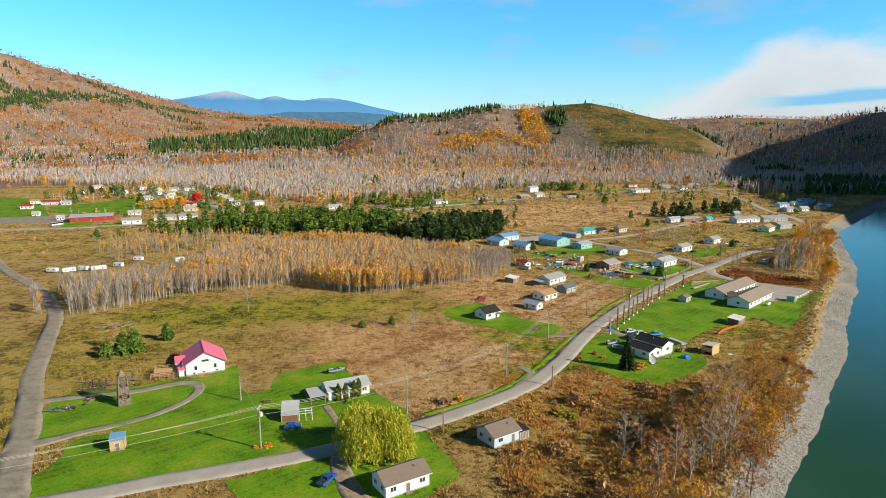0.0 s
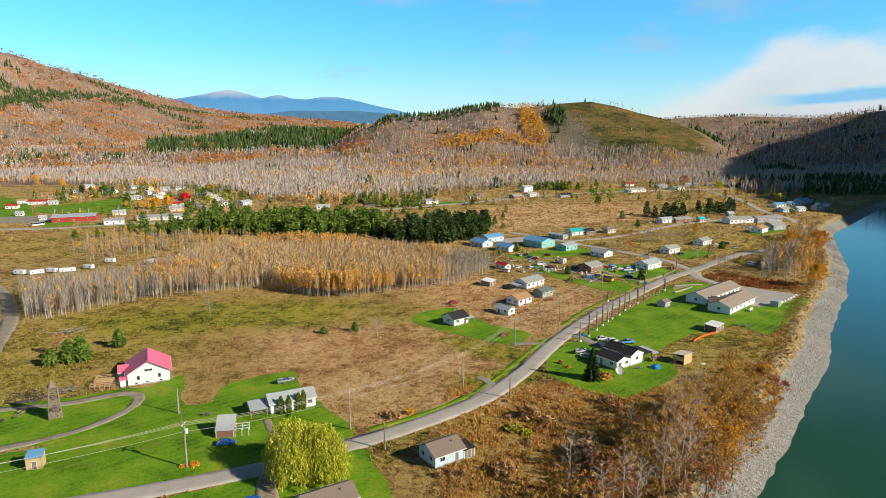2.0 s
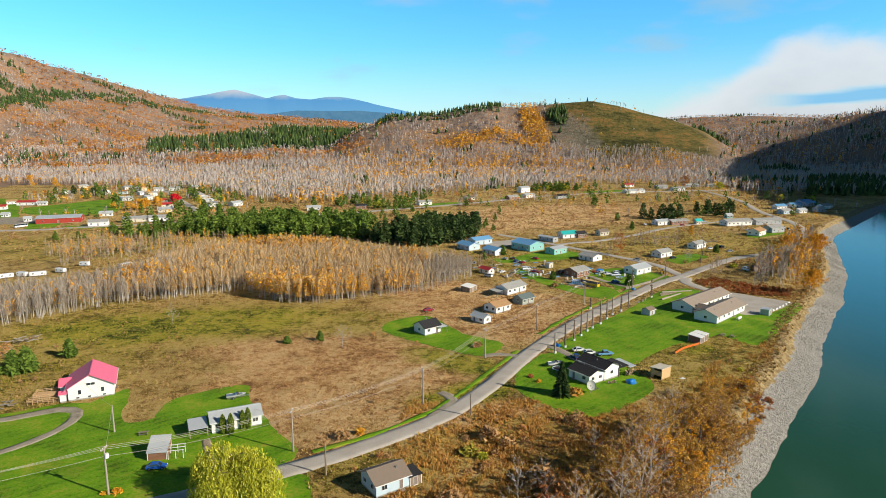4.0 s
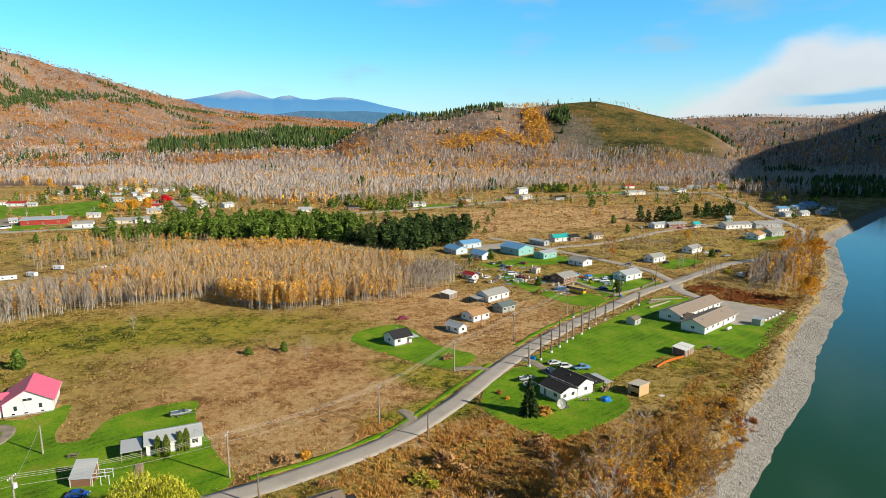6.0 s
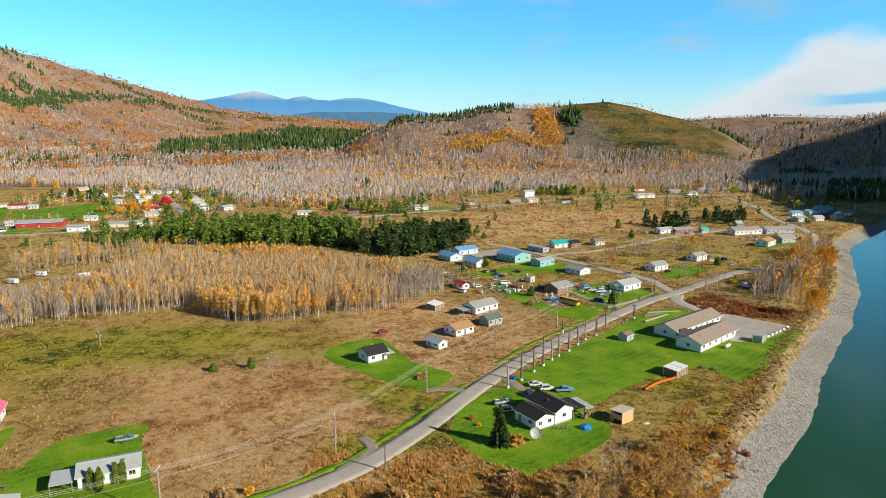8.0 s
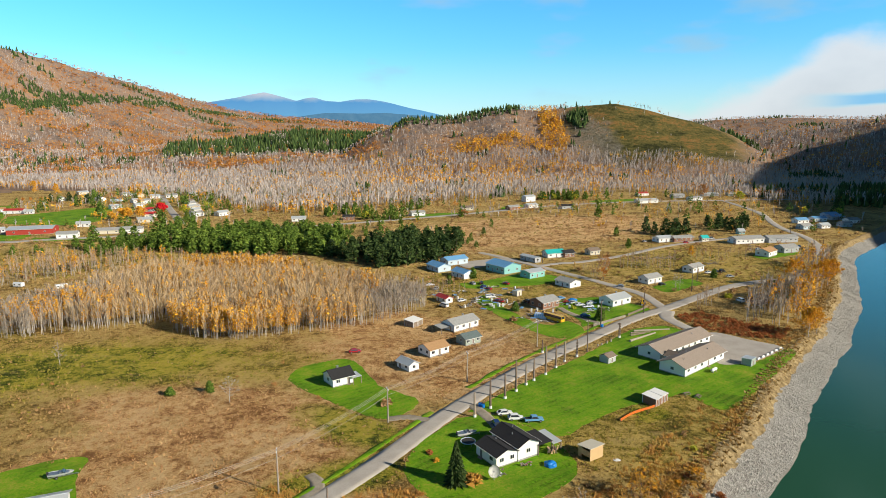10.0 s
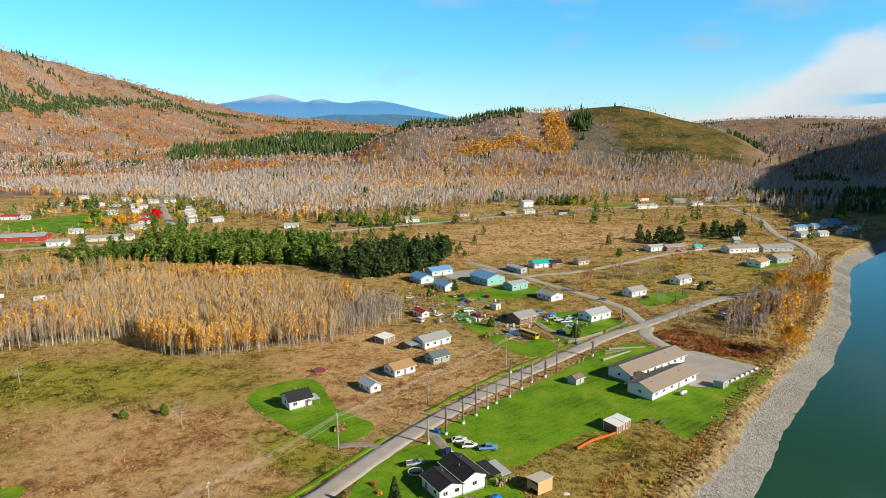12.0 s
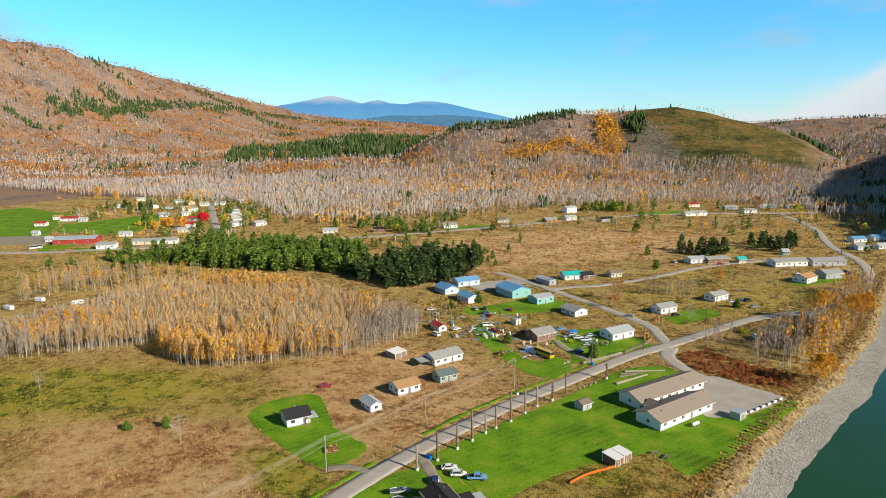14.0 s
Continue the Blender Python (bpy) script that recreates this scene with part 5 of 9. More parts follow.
def hull(bm, prof, w, w_top=None, z_break=1e9):
    """A side outline (x, z) drawn out across the width, narrower above z_break."""
    rows = []
    for s in (-1, 1):
        rows.append([bm.verts.new((x, s * (w if z < z_break else (w_top or w)) / 2, z)) for x, z in prof])
    n = len(prof)
    for i in range(n):
        j = (i + 1) % n
        bm.faces.new((rows[0][i], rows[0][j], rows[1][j], rows[1][i]))
    bm.faces.new(rows[0][::-1])
    bm.faces.new(rows[1])
    bmesh.ops.recalc_face_normals(bm, faces=bm.faces)


def vehicle(kind, paint, x, y, turn, label, group="parked vehicles"):
    th = empty({"pickup": "pickup_truck", "van": "van", "car": "car", "suv": "suv", "bus": "bus"}[kind], x, y, 0.05, turn)
    p = CAR[paint]
    if kind == "pickup":
        low = [(-2.75, 0.5), (2.7, 0.5), (2.75, 0.75), (2.65, 1.0), (1.3, 1.12), (-2.75, 1.12)]
        cab = [(-0.85, 1.1), (1.35, 1.1), (0.75, 1.75), (-0.7, 1.78)]
        wx, width = (-1.75, 1.75), 1.95
    elif kind == "van":
        low = [(-2.5, 0.4), (2.5, 0.4), (2.55, 0.9), (1.7, 1.15), (-2.5, 1.2)]
        cab = [(-2.5, 1.18), (1.75, 1.13), (1.1, 1.95), (-2.4, 2.0)]
        wx, width = (-1.6, 1.6), 1.95
    elif kind == "bus":
        low = [(-5.0, 0.5), (5.0, 0.5), (5.0, 1.5), (-5.0, 1.5)]
        cab = [(-5.0, 1.48), (5.0, 1.48), (4.8, 2.9), (-4.9, 2.9)]
        wx, width = (-3.2, 3.4), 2.5
    else:
        up = 0.15 if kind == "suv" else 0.0
        low = [(-2.25, 0.38), (2.25, 0.38), (2.3, 0.7), (1.1, 0.95 + up), (-1.9, 1.0 + up), (-2.3, 0.85 + up)]
        cab = [(-1.9, 0.98 + up), (1.15, 0.94 + up), (0.45, 1.42 + up * 2), (-1.1 - up * 3, 1.45 + up * 2)]
        wx, width = (-1.4, 1.4), 1.8
    bm = bmesh.new()
    hull(bm, low, width)
    bmesh.ops.bevel(bm, geom=bm.edges[:], offset=0.06, segments=2, affect='EDGES')
    body = part("body", bm, p, th)
    bm = bmesh.new()
    top = max(z for _, z in cab)
    hull(bm, cab, width * 0.94, width * 0.78, top - 0.2)
    part("window_glass", bm, M["glass"], th, "dark tinted windows")
    bm = bmesh.new()
    xs = [q for q, z in cab if z > top - 0.1]
    box(bm, min(xs) - 0.03, -width * 0.40, top - 0.02, max(xs) + 0.03, width * 0.40, top + 0.05)
    for q, z in cab[:2]:
        r = cab[2] if q > 0 else cab[3]
        for s in (-1, 1):
            beam(bm, (q, s * width * 0.47, z), (r[0], s * width * 0.39, r[1]), 0.12)
    part("roof", bm, p, th)
    if kind == "pickup":
        bm = bmesh.new()
        box(bm, -2.6, -0.82, 1.09, -0.95, 0.82, 1.135)
        part("bed_liner", bm, M["tyre"], th)
    if kind in ("van", "bus"):
        bm = bmesh.new()
        box(bm, cab[0][0] - 0.02, -width * 0.475, cab[0][1], cab[1][0] - 1.2, width * 0.475, cab[0][1] + 0.28)
        part("side_panel", bm, p, th)
    for a in wx:
        for s in (-1, 1):
            wheel(th, a, s * width * 0.46, 0.38 if kind != "bus" else 0.48)
    for s in (-1, 1):
        bm = bmesh.new()
        fx = max(q for q, _ in low)
        box(bm, fx - 0.10, s * width * 0.36 - 0.15, 0.66, fx + 0.02, s * width * 0.36 + 0.15, 0.82)
        part("headlight", bm, M["trim"], th)
        bm = bmesh.new()
        bx = min(q for q, _ in low)
        box(bm, bx - 0.02, s * width * 0.42 - 0.1, 0.7, bx + 0.08, s * width * 0.42 + 0.1, 0.95)
        part("tail_light", bm, CAR["red"], th)
    return tagged(th, label, kind if kind in ("car", "van", "bus") else {"pickup": "pickup truck", "suv": "car"}[kind], group)


vehicle("pickup", "blue", -28.2, 132.9, 65, "bright blue pickup truck parked beside the willow")
vehicle("car", "blue", -42.4, 159.6, 10, "bright blue car beside the red-brown shed")
vehicle("suv", "navy", 67.3, 236.0, 105, "dark navy car parked on the drive")
vehicle("car", "white", 69.8, 243.6, 18, "white car on the lawn")
vehicle("suv", "white", 73.0, 240.4, 12, "white car with a dented side on the lawn")
vehicle("pickup", "lightblue", 78.2, 239.6, 10, "light blue pickup truck on the lawn")
vehicle("car", "red", 69.8, 231.5, 125, "small red car half hidden by a house")
vehicle("car", "red", 13.7, 294.2, 20, "abandoned red car in dry grass")
vehicle("car", "white", 31, 404, 20, "white car in a scrap yard")
vehicle("car", "red", 28.2, 387.6, 160, "red wrecked car in a scrap yard")
vehicle("car", "silver", 54, 409, 120, "silver car beside the blue buildings")
vehicle("car", "black", 58.6, 410.3, 100, "black car beside the blue buildings")
vehicle("car", "red", 62.5, 397.5, 140, "red wrecked car in a yard")
vehicle("van", "white", 42, 361.5, 140, "white van beside a shed")
vehicle("car", "white", 107, 368, 20, "white car beside a white house")
vehicle("pickup", "white", 110.5, 365.2, 15, "white pickup truck in a yard")
vehicle("car", "silver", 104.2, 372.5, 40, "silver car in a yard")
vehicle("car", "navy", 107, 349, 10, "dark blue car behind a fence")
vehicle("car", "silver", 133, 408.2, 160, "silver car on the side street")
vehicle("car", "white", 191, 446, 20, "white car beside a house")
vehicle("car", "navy", 196.2, 449.5, 30, "dark blue car beside a house")
vehicle("suv", "black", 200, 450.2, 30, "black car beside a house")
vehicle("car", "black", 156.5, 413.8, 30, "dark car beside a white house")
vehicle("car", "silver", 200, 436.5, 15, "silver car beside the road end")
vehicle("car", "black", 283.4, 533, 60, "dark car beside the river street")
vehicle("suv", "navy", 282.6, 538.4, 60, "dark blue car beside the river street")
for x_, y_, a_, k_, c_ in ((50, 372, 40, "car", "white"), (68, 372, 150, "pickup", "red"), (60, 402, 60, "car", "navy"), (64, 380, 20, "van", "white"), (35, 396, 80, "car", "silver"), (82, 372, 130, "suv", "black"), (113, 372, 20, "car", "white"),
                           (99, 380, 30, "car", "lightblue"), (72, 410, 140, "car", "red"), (26, 372, 10, "car", "silver"), (250, 527, 30, "car", "white"), (232, 572, 20, "pickup", "silver"), (208, 553, 20, "car", "red"), (178, 556, 100, "car", "white")):
    vehicle(k_, c_, x_, y_, a_, "old %s %s standing in a cluttered yard" % (c_.replace("lightblue", "light blue"), {"car": "car", "suv": "car", "van": "van", "pickup": "pickup truck"}[k_]))
# bus shape stands in for a flat yellow trailer
vehicle("bus", "yellow", 92.5, 342.0, 135, "yellow flat trailer in a yard, built in a bus shape")
vehicle("bus", "white", -336, 537.4, 65, "white bus beside the highway")
vehicle("van", "white", 186, 381, 100, "white van under bare trees")


def boat(x, y, turn, label, paint="white", trailer=True):
    th = empty("boat", x, y, 0.0, turn)
    bm = bmesh.new()
    rows = []
    for px, w, zb in ((-2.7, 0.95, 0.55), (-1.0, 1.05, 0.5), (1.0, 0.9, 0.55), (2.3, 0.45, 0.75), (2.9, 0.06, 1.15)):
        rows.append([bm.verts.new((px, -w, 1.35)), bm.verts.new((px, -w * 0.75, zb + 0.25)), bm.verts.new((px, 0, zb)), bm.verts.new((px, w * 0.75, zb + 0.25)), bm.verts.new((px, w, 1.35))])
    for a, b in zip(rows[:-1], rows[1:]):
        for i in range(4):
            bm.faces.new((a[i], a[i + 1], b[i + 1], b[i]))
    bm.faces.new(rows[0])
    bmesh.ops.recalc_face_normals(bm, faces=bm.faces)
    part("hull", bm, CAR[paint], th)
    bm = bmesh.new()
    box(bm, -2.6, -0.85, 1.22, 1.9, 0.85, 1.28)
    box(bm, -0.2, -0.7, 1.25, 0.5, 0.7, 1.6)
    part("deck", bm, M["metal"], th)
    bm = bmesh.new()
    hull(bm, [(0.3, 1.3), (1.1, 1.3), (0.5, 1.9)], 1.5)
    part("windscreen", bm, M["glass"], th)
    bm = bmesh.new()
    box(bm, -3.0, -0.22, 0.8, -2.65, 0.22, 1.75)
    part("outboard_motor", bm, M["tyre"], th)
    bm = bmesh.new()
    for s in (-0.7, 0.7):
        beam(bm, (-2.6, s, 0.5), (2.6, s * 0.3, 0.5), 0.12)
    beam(bm, (2.4, 0, 0.5), (3.8, 0, 0.45), 0.12)
    beam(bm, (3.7, 0, 0), (3.7, 0, 0.5), 0.10)
    part("trailer", bm, M["metal"], th)
    for s in (-1, 1):
        wheel(th, -0.8, s * 0.95, 0.32)
    return tagged(th, label, "boat")


boat(-38, 200, 25, "aluminium boat on a trailer on the lawn", "silver")
boat(59.3, 229.0, 22, "white motorboat on a trailer on the lawn")


def travel_trailer(x, y, turn, L, label):
    th = empty("travel_trailer", x, y, 0, turn)
    bm = bmesh.new()
    box(bm, -L / 2, -1.2, 0.45, L / 2, 1.2, 2.6)
    bmesh.ops.bevel(bm, geom=bm.edges[:], offset=0.2, segments=2, affect='EDGES')
    part("body", bm, CAR["white"], th)
    for s in (-1, 1):
        wheel(th, 0.2, s * 1.08, 0.34)
        for q in (-0.28, 0.25):
            opening(th, "window", (q * L, s * 1.2), (0, s, 0), (1, 0, 0), 0.9, 0.6, 1.4, M["trim"], M["glass"])
    bm = bmesh.new()
    beam(bm, (L / 2, 0, 0.5), (L / 2 + 1.2, 0, 0.5), 0.14)
    part("hitch", bm, M["metal"], th)
    return tagged(th, label, "trailer", "old trailers in the field")


rs_ = random.Random(8)
# trailer shapes stand in for heaps of white junk and small vehicles
for x_, y_, L_ in ((-226, 353, 6), (-217, 353.5, 7), (-211, 358, 6), (-203, 359, 8), (-196, 368, 6), (-193, 386, 5.5), (-167, 384, 6)):
    travel_trailer(x_, y_, rs_.uniform(-20, 50), L_, "white junk and small vehicles in a field, built as a travel trailer")


# ---- poles and cables ----
def utility_pole(x, y, h, turn=0.0, arm=True, mat="pole", label="wooden utility pole with a crossarm", transformer=False):
    th = empty("utility_pole", x, y, 0, turn)
    bm = bmesh.new()
    beam(bm, (0, 0, -0.3), (0, 0, h), 0.34, None, 8, 0.22)
    part("pole", bm, M[mat], th)
    if arm:
        bm = bmesh.new()
        box(bm, -1.25, -0.08, h - 0.55, 1.25, 0.08, h - 0.38)
        part("crossarm", bm, M["palepole"], th)
        for q in (-1.1, -0.5, 0.5, 1.1):
            bm = bmesh.new()
            beam(bm, (q, 0, h - 0.4), (q, 0, h - 0.12), 0.14, None, 6)
            part("insulator", bm, M["trim"], th)
    if transformer:
        bm = bmesh.new()
        beam(bm, (0.1, -0.4, h - 2.6), (0.1, -0.4, h - 1.6), 0.6, None, 10)
        part("transformer", bm, M["trim"], th)
    return tagged(th, label, "utility pole", "utility poles")


LINE = [(-47.7, 148.5, 11.2, 120), (-12.7, 168.6, 11.0, 125), (17.3, 197.1, 11.0, 135), (36.3, 236.0, 10.5, 145), (57.6, 268.5, 10.5, 140), (83, 306, 11, 138)]
for i_, (x_, y_, h_, a_) in enumerate(LINE):
    utility_pole(x_, y_, h_, a_ - 30, True, "palepole", "wooden utility pole with crossarm and cables", i_ == 0)
utility_pole(-62.2, 177.6, 7.5, 0, False, "palepole", "plain weathered pole on the lawn")
utility_pole(-2.4, 158.0, 7.0, 0, False, "wood", "thin plain pole beside the road")
utility_pole(30.9, 189.6, 6.5, 0, False, "wood", "thin plain pole beside the road")
for x_, y_, h_ in ((101.6, 301.8, 12.5), (111.9, 336.0, 11), (134.5, 357, 10), (168.5, 401, 9), (96, 470, 9), (305, 605, 11), (318, 720, 11), (345, 800, 12), (290, 520, 9), (178, 424, 9)):
    utility_pole(x_, y_, h_, 50, h_ > 10, "pole", "dark wooden utility pole")


def cable(pts, sag, label="thin overhead cable strung between poles"):
    th = empty("overhead_cable", *pts[0][:2])
    for k, (a, b) in enumerate(zip(pts[:-1], pts[1:])):
        bm = bmesh.new()
        prev = None
        side = (Vector(b) - Vector(a)).cross(Vector((0, 0, 1))).normalized() * 0.032
        for i in range(13):
            t = i / 12
            p = Vector(a).lerp(Vector(b), t) - Vector((pts[0][0], pts[0][1], sag * 4 * t * (1 - t)))
            ring = [bm.verts.new(p + side), bm.verts.new(p - side), bm.verts.new(p + Vector((0, 0, 0.04)))]
            if prev is not None:
                for q in range(3):
                    bm.faces.new((prev[q], prev[(q + 1) % 3], ring[(q + 1) % 3], ring[q]))
            prev = ring
        part("span", bm, M["wire"], th)
    return tagged(th, label, "cable")


for off_, dz_ in ((-0.9, -0.2), (0.0, -0.2), (0.9, -0.2), (0.0, -2.2)):
    pts_ = [(-100 + off_ * 0.4, 120 - off_ * 0.8, 11.0 + dz_)] + [(x + off_ * math.cos(radians(a - 30)), y + off_ * math.sin(radians(a - 30)), h + dz_) for x, y, h, a in LINE]
    cable(pts_, 0.9)
cable([(-47.7, 148.5, 9.5), (-62.2, 177.6, 7.2), (-84, 200, 5.5)], 0.6)
cable([(-12.7, 168.6, 9.0), (-27, 184, 4.0)], 0.4)

CARVED = [(61.1, 241.4, 7.6, 0), (65.6, 247.7, 9.0, 0), (70.1, 255.4, 8.0, 1), (73.7, 261.3, 10.5, 0), (77.1, 267.0, 7.2, 0), (79.9, 271.1, 7.6, 0), (84.2, 276.8, 10.2, 0), (88.3, 283.8, 8.6, 0),
          (92.0, 290.0, 7.8, 0), (97.1, 296.0, 6.8, 2), (116.9, 320.0, 6.2, 2), (84.6, 299.5, 5.0, 0)]


def row_pole(x, y, h, top):
    """A heavy timber post of the row along the lawn, in a pale collar."""
    th = empty("timber_post", x, y, 0, (x * 37) % 90)
    bm = bmesh.new()
    lean = ((x * 7.3) % 1 - 0.5) * 0.25
    beam(bm, (0, 0, -0.3), (lean, lean * 0.5, h), 0.54, None, 9, 0.36)
    part("shaft", bm, M["rowpole"], th)
    bm = bmesh.new()
    beam(bm, (0, 0, -0.1), (0, 0, 0.8), 0.74, None, 8, 0.64)
    part("collar", bm, M["trim"], th)
    if top == 2:
        bm = bmesh.new()
        for k in range(4):
            box(bm, -0.42 + 0.05 * k, -0.36, 1.4 + k * (h - 2.2) / 4, 0.42 - 0.05 * k, 0.36, 1.4 + (k + 0.7) * (h - 2.2) / 4)
        box(bm, -0.9, -0.18, h - 0.7, 0.5, 0.18, h - 0.2)
        part("carved_block", bm, M["pole"], th)
    return tagged(th, "tall dark timber post standing in a row beside the road", "post", "row of timber posts")


for q_ in CARVED:
    row_pole(*q_)


# ---- small things near the road and lawns ----
def dish(x, y, r, h, turn, label):
    th = empty("satellite_dish", x, y, 0, turn)
    bm = bmesh.new()
    rings = []
    for k in range(5):
        rr = r * k / 4
        rings.append([bm.verts.new((rr * math.cos(2 * math.pi * i / 20), -0.18 * r + 0.42 * r * (k / 4) ** 2 * -1 + 0.42 * r, h + rr * math.sin(2 * math.pi * i / 20))) for i in range(20)] if k else [bm.verts.new((0, 0.24 * r, h))])
    for i in range(20):
        bm.faces.new((rings[0][0], rings[1][i], rings[1][(i + 1) % 20]))
        for k in range(1, 4):
            bm.faces.new((rings[k][i], rings[k + 1][i], rings[k + 1][(i + 1) % 20], rings[k][(i + 1) % 20]))
    bmesh.ops.solidify(bm, geom=bm.faces[:], thickness=0.04)
    bmesh.ops.rotate(bm, verts=bm.verts[:], cent=(0, 0, h), matrix=Matrix.Rotation(radians(-28), 3, 'X'))
    part("reflector", bm, M["trim"], th, "", True)
    bm = bmesh.new()
    beam(bm, (0, 0.3, -0.1), (0, 0.3, h), 0.2, None, 8)
    part("mast", bm, M["metal"], th)
    bm = bmesh.new()
    beam(bm, (0, -0.1, h - r * 0.8), (0, -r * 0.8, h + 0.1), 0.06)
    part("feed_arm", bm, M["metal"], th)
    return tagged(th, label, "satellite dish")


dish(67.0, 206.6, 1.5, 2.3, 14, "large white satellite dish on a mast in the lawn")


def trampoline(x, y):
    th = empty("trampoline", x, y)
    bm = bmesh.new()
    beam(bm, (0, 0, 0.80), (0, 0, 0.84), 2.6, None, 20)
    part("mat", bm, M["tyre"], th)
    bm = bmesh.new()
    for i in range(20):
        a, b = 2 * math.pi * i / 20, 2 * math.pi * (i + 1) / 20
        beam(bm, (1.95 * math.cos(a), 1.95 * math.sin(a), 0.85), (1.95 * math.cos(b), 1.95 * math.sin(b), 0.85), 0.2)
    part("rim", bm, M["paleblue"], th)
    for i in range(6):
        a = 2 * math.pi * i / 6
        bm = bmesh.new()
        beam(bm, (1.95 * math.cos(a), 1.95 * math.sin(a), 0), (1.95 * math.cos(a), 1.95 * math.sin(a), 0.85), 0.09)
        part("leg", bm, M["metal"], th)
    tagged(th, "round black trampoline with a blue rim", "trampoline")


trampoline(59.9, 224.6)


def lumpy(name, label, category, x, y, sx, sy, sz, mat, seed):
    bm = bmesh.new()
    bmesh.ops.create_icosphere(bm, subdivisions=3, radius=1)
    for v in bm.verts:
        k = 1 + 0.28 * noise.noise(v.co * 1.7 + Vector((seed, 0, 0)))
        v.co = Vector((v.co.x * sx * k, v.co.y * sy * k, max(-0.1, v.co.z * sz * k + sz * 0.4)))
    th = part(name, bm, mat)
    th.matrix_basis = pose(x, y, 0)
    return tagged(th, label, category)


lumpy("tarp_heap", "crumpled bright blue tarp over a heap", "tarp", 80.9, 214.6, 1.7, 1.3, 0.9, M["bluetarp"], 3)
lumpy("tarp_heap", "crumpled bright blue tarp in a yard", "tarp", 104.5, 377.5, 2.2, 1.4, 0.9, M["bluetarp"], 4)
lumpy("tarp_heap", "faded red tarp in a yard", "tarp", 101.2, 374, 1.8, 1.0, 0.7, M["redwall"], 5)
lumpy("white_sheet", "crumpled white sheet on the ground", "sheet", 98, 218.8, 1.0, 0.7, 0.15, M["trim"], 6)


def barrel(x, y, mat, label):
    th = empty("barrel", x, y)
    bm = bmesh.new()
    beam(bm, (0, 0, 0), (0, 0, 1.0), 0.85, None, 14)
    part("drum", bm, mat, th)
    bm = bmesh.new()
    for z in (0.02, 0.5, 0.97):
        beam(bm, (0, 0, z), (0, 0, z + 0.04), 0.90, None, 14)
    part("hoop", bm, mat, th)
    tagged(th, label, "barrel")


barrel(63.4, 248.4, M["bluetarp"], "blue plastic barrel beside the drive")
barrel(62.5, 249.0, M["bluetarp"], "blue plastic barrel beside the drive")
barrel(112.2, 334.5, M["bluetarp"], "blue plastic barrel beside the road")


def orange_fence():
    th = empty("barrier_fence", 103.1, 241.7)
    n = 12
    for k in range(n + 1):
        t = k / n
        x, y = 16.1 * t, 15.3 * t + 0.8 * math.sin(t * 6)
        bm = bmesh.new()
        beam(bm, (x, y, -0.1), (x, y, 0.95), 0.09)
        part("stake", bm, M["wood"], th)
        if k < n:
            t2 = (k + 1) / n
            x2, y2 = 16.1 * t2, 15.3 * t2 + 0.8 * math.sin(t2 * 6)
            bm = bmesh.new()
            for q in range(5):
                z = 0.10 + q * 0.15
                beam(bm, (x, y, z), (x2, y2, z + 0.04 * math.sin(k + q)), 0.05, 0.14)
            part("mesh_panel", bm, M["orange"], th)
    tagged(th, "sagging bright orange mesh barrier fence", "fence")


orange_fence()


def board_fence(pts, h, label, mat="wood"):
    th = empty("board_fence", *pts[0])
    o = Vector((*pts[0], 0))
    for a, b in zip(pts[:-1], pts[1:]):
        n = max(1, int(math.dist(a, b) / 2.4))
        for k in range(n):
            p, q = Vector((*a, 0)).lerp(Vector((*b, 0)), k / n) - o, Vector((*a, 0)).lerp(Vector((*b, 0)), (k + 1) / n) - o
            bm = bmesh.new()
            beam(bm, p - Vector((0, 0, 0.1)), p + Vector((0, 0, h + 0.1)), 0.16)
            part("post", bm, M[mat], th)
            for z in (0.25, 0.55, 0.85):
                bm = bmesh.new()
                beam(bm, p + Vector((0, 0, z * h)), q + Vector((0, 0, z * h)), 0.06, 0.26)
                part("board", bm, M[mat], th)
    tagged(th, label, "fence")


board_fence([(108.7, 334.5), (117, 342), (125.0, 349.6)], 1.3, "weathered grey board fence beside the road", "palepole")
board_fence([(126.5, 352), (134, 361), (139, 368)], 1.2, "low wooden fence around a yard")


def log_(a, b, r=0.35, mat="palepole", label="long pale log lying on the lawn"):
    th = empty("log", *a)
    bm = bmesh.new()
    beam(bm, (0, 0, r * 0.7), (b[0] - a[0], b[1] - a[1], r * 0.6), r * 1.4, None, 10, r * 0.9)
    part("trunk", bm, M[mat], th)
    tagged(th, label, "log", "logs on the lawn")


log_((120.1, 314.9), (132.6, 326.6), 0.5)
log_((124.4, 328.5), (139.8, 332.3), 0.45)
log_((122.5, 325.5), (131.0, 328.0), 0.4, "wood", "grey weathered log lying on the lawn")
log_((121.8, 322.5), (128.5, 326.4), 0.35, "wood", "grey weathered log lying on the lawn")


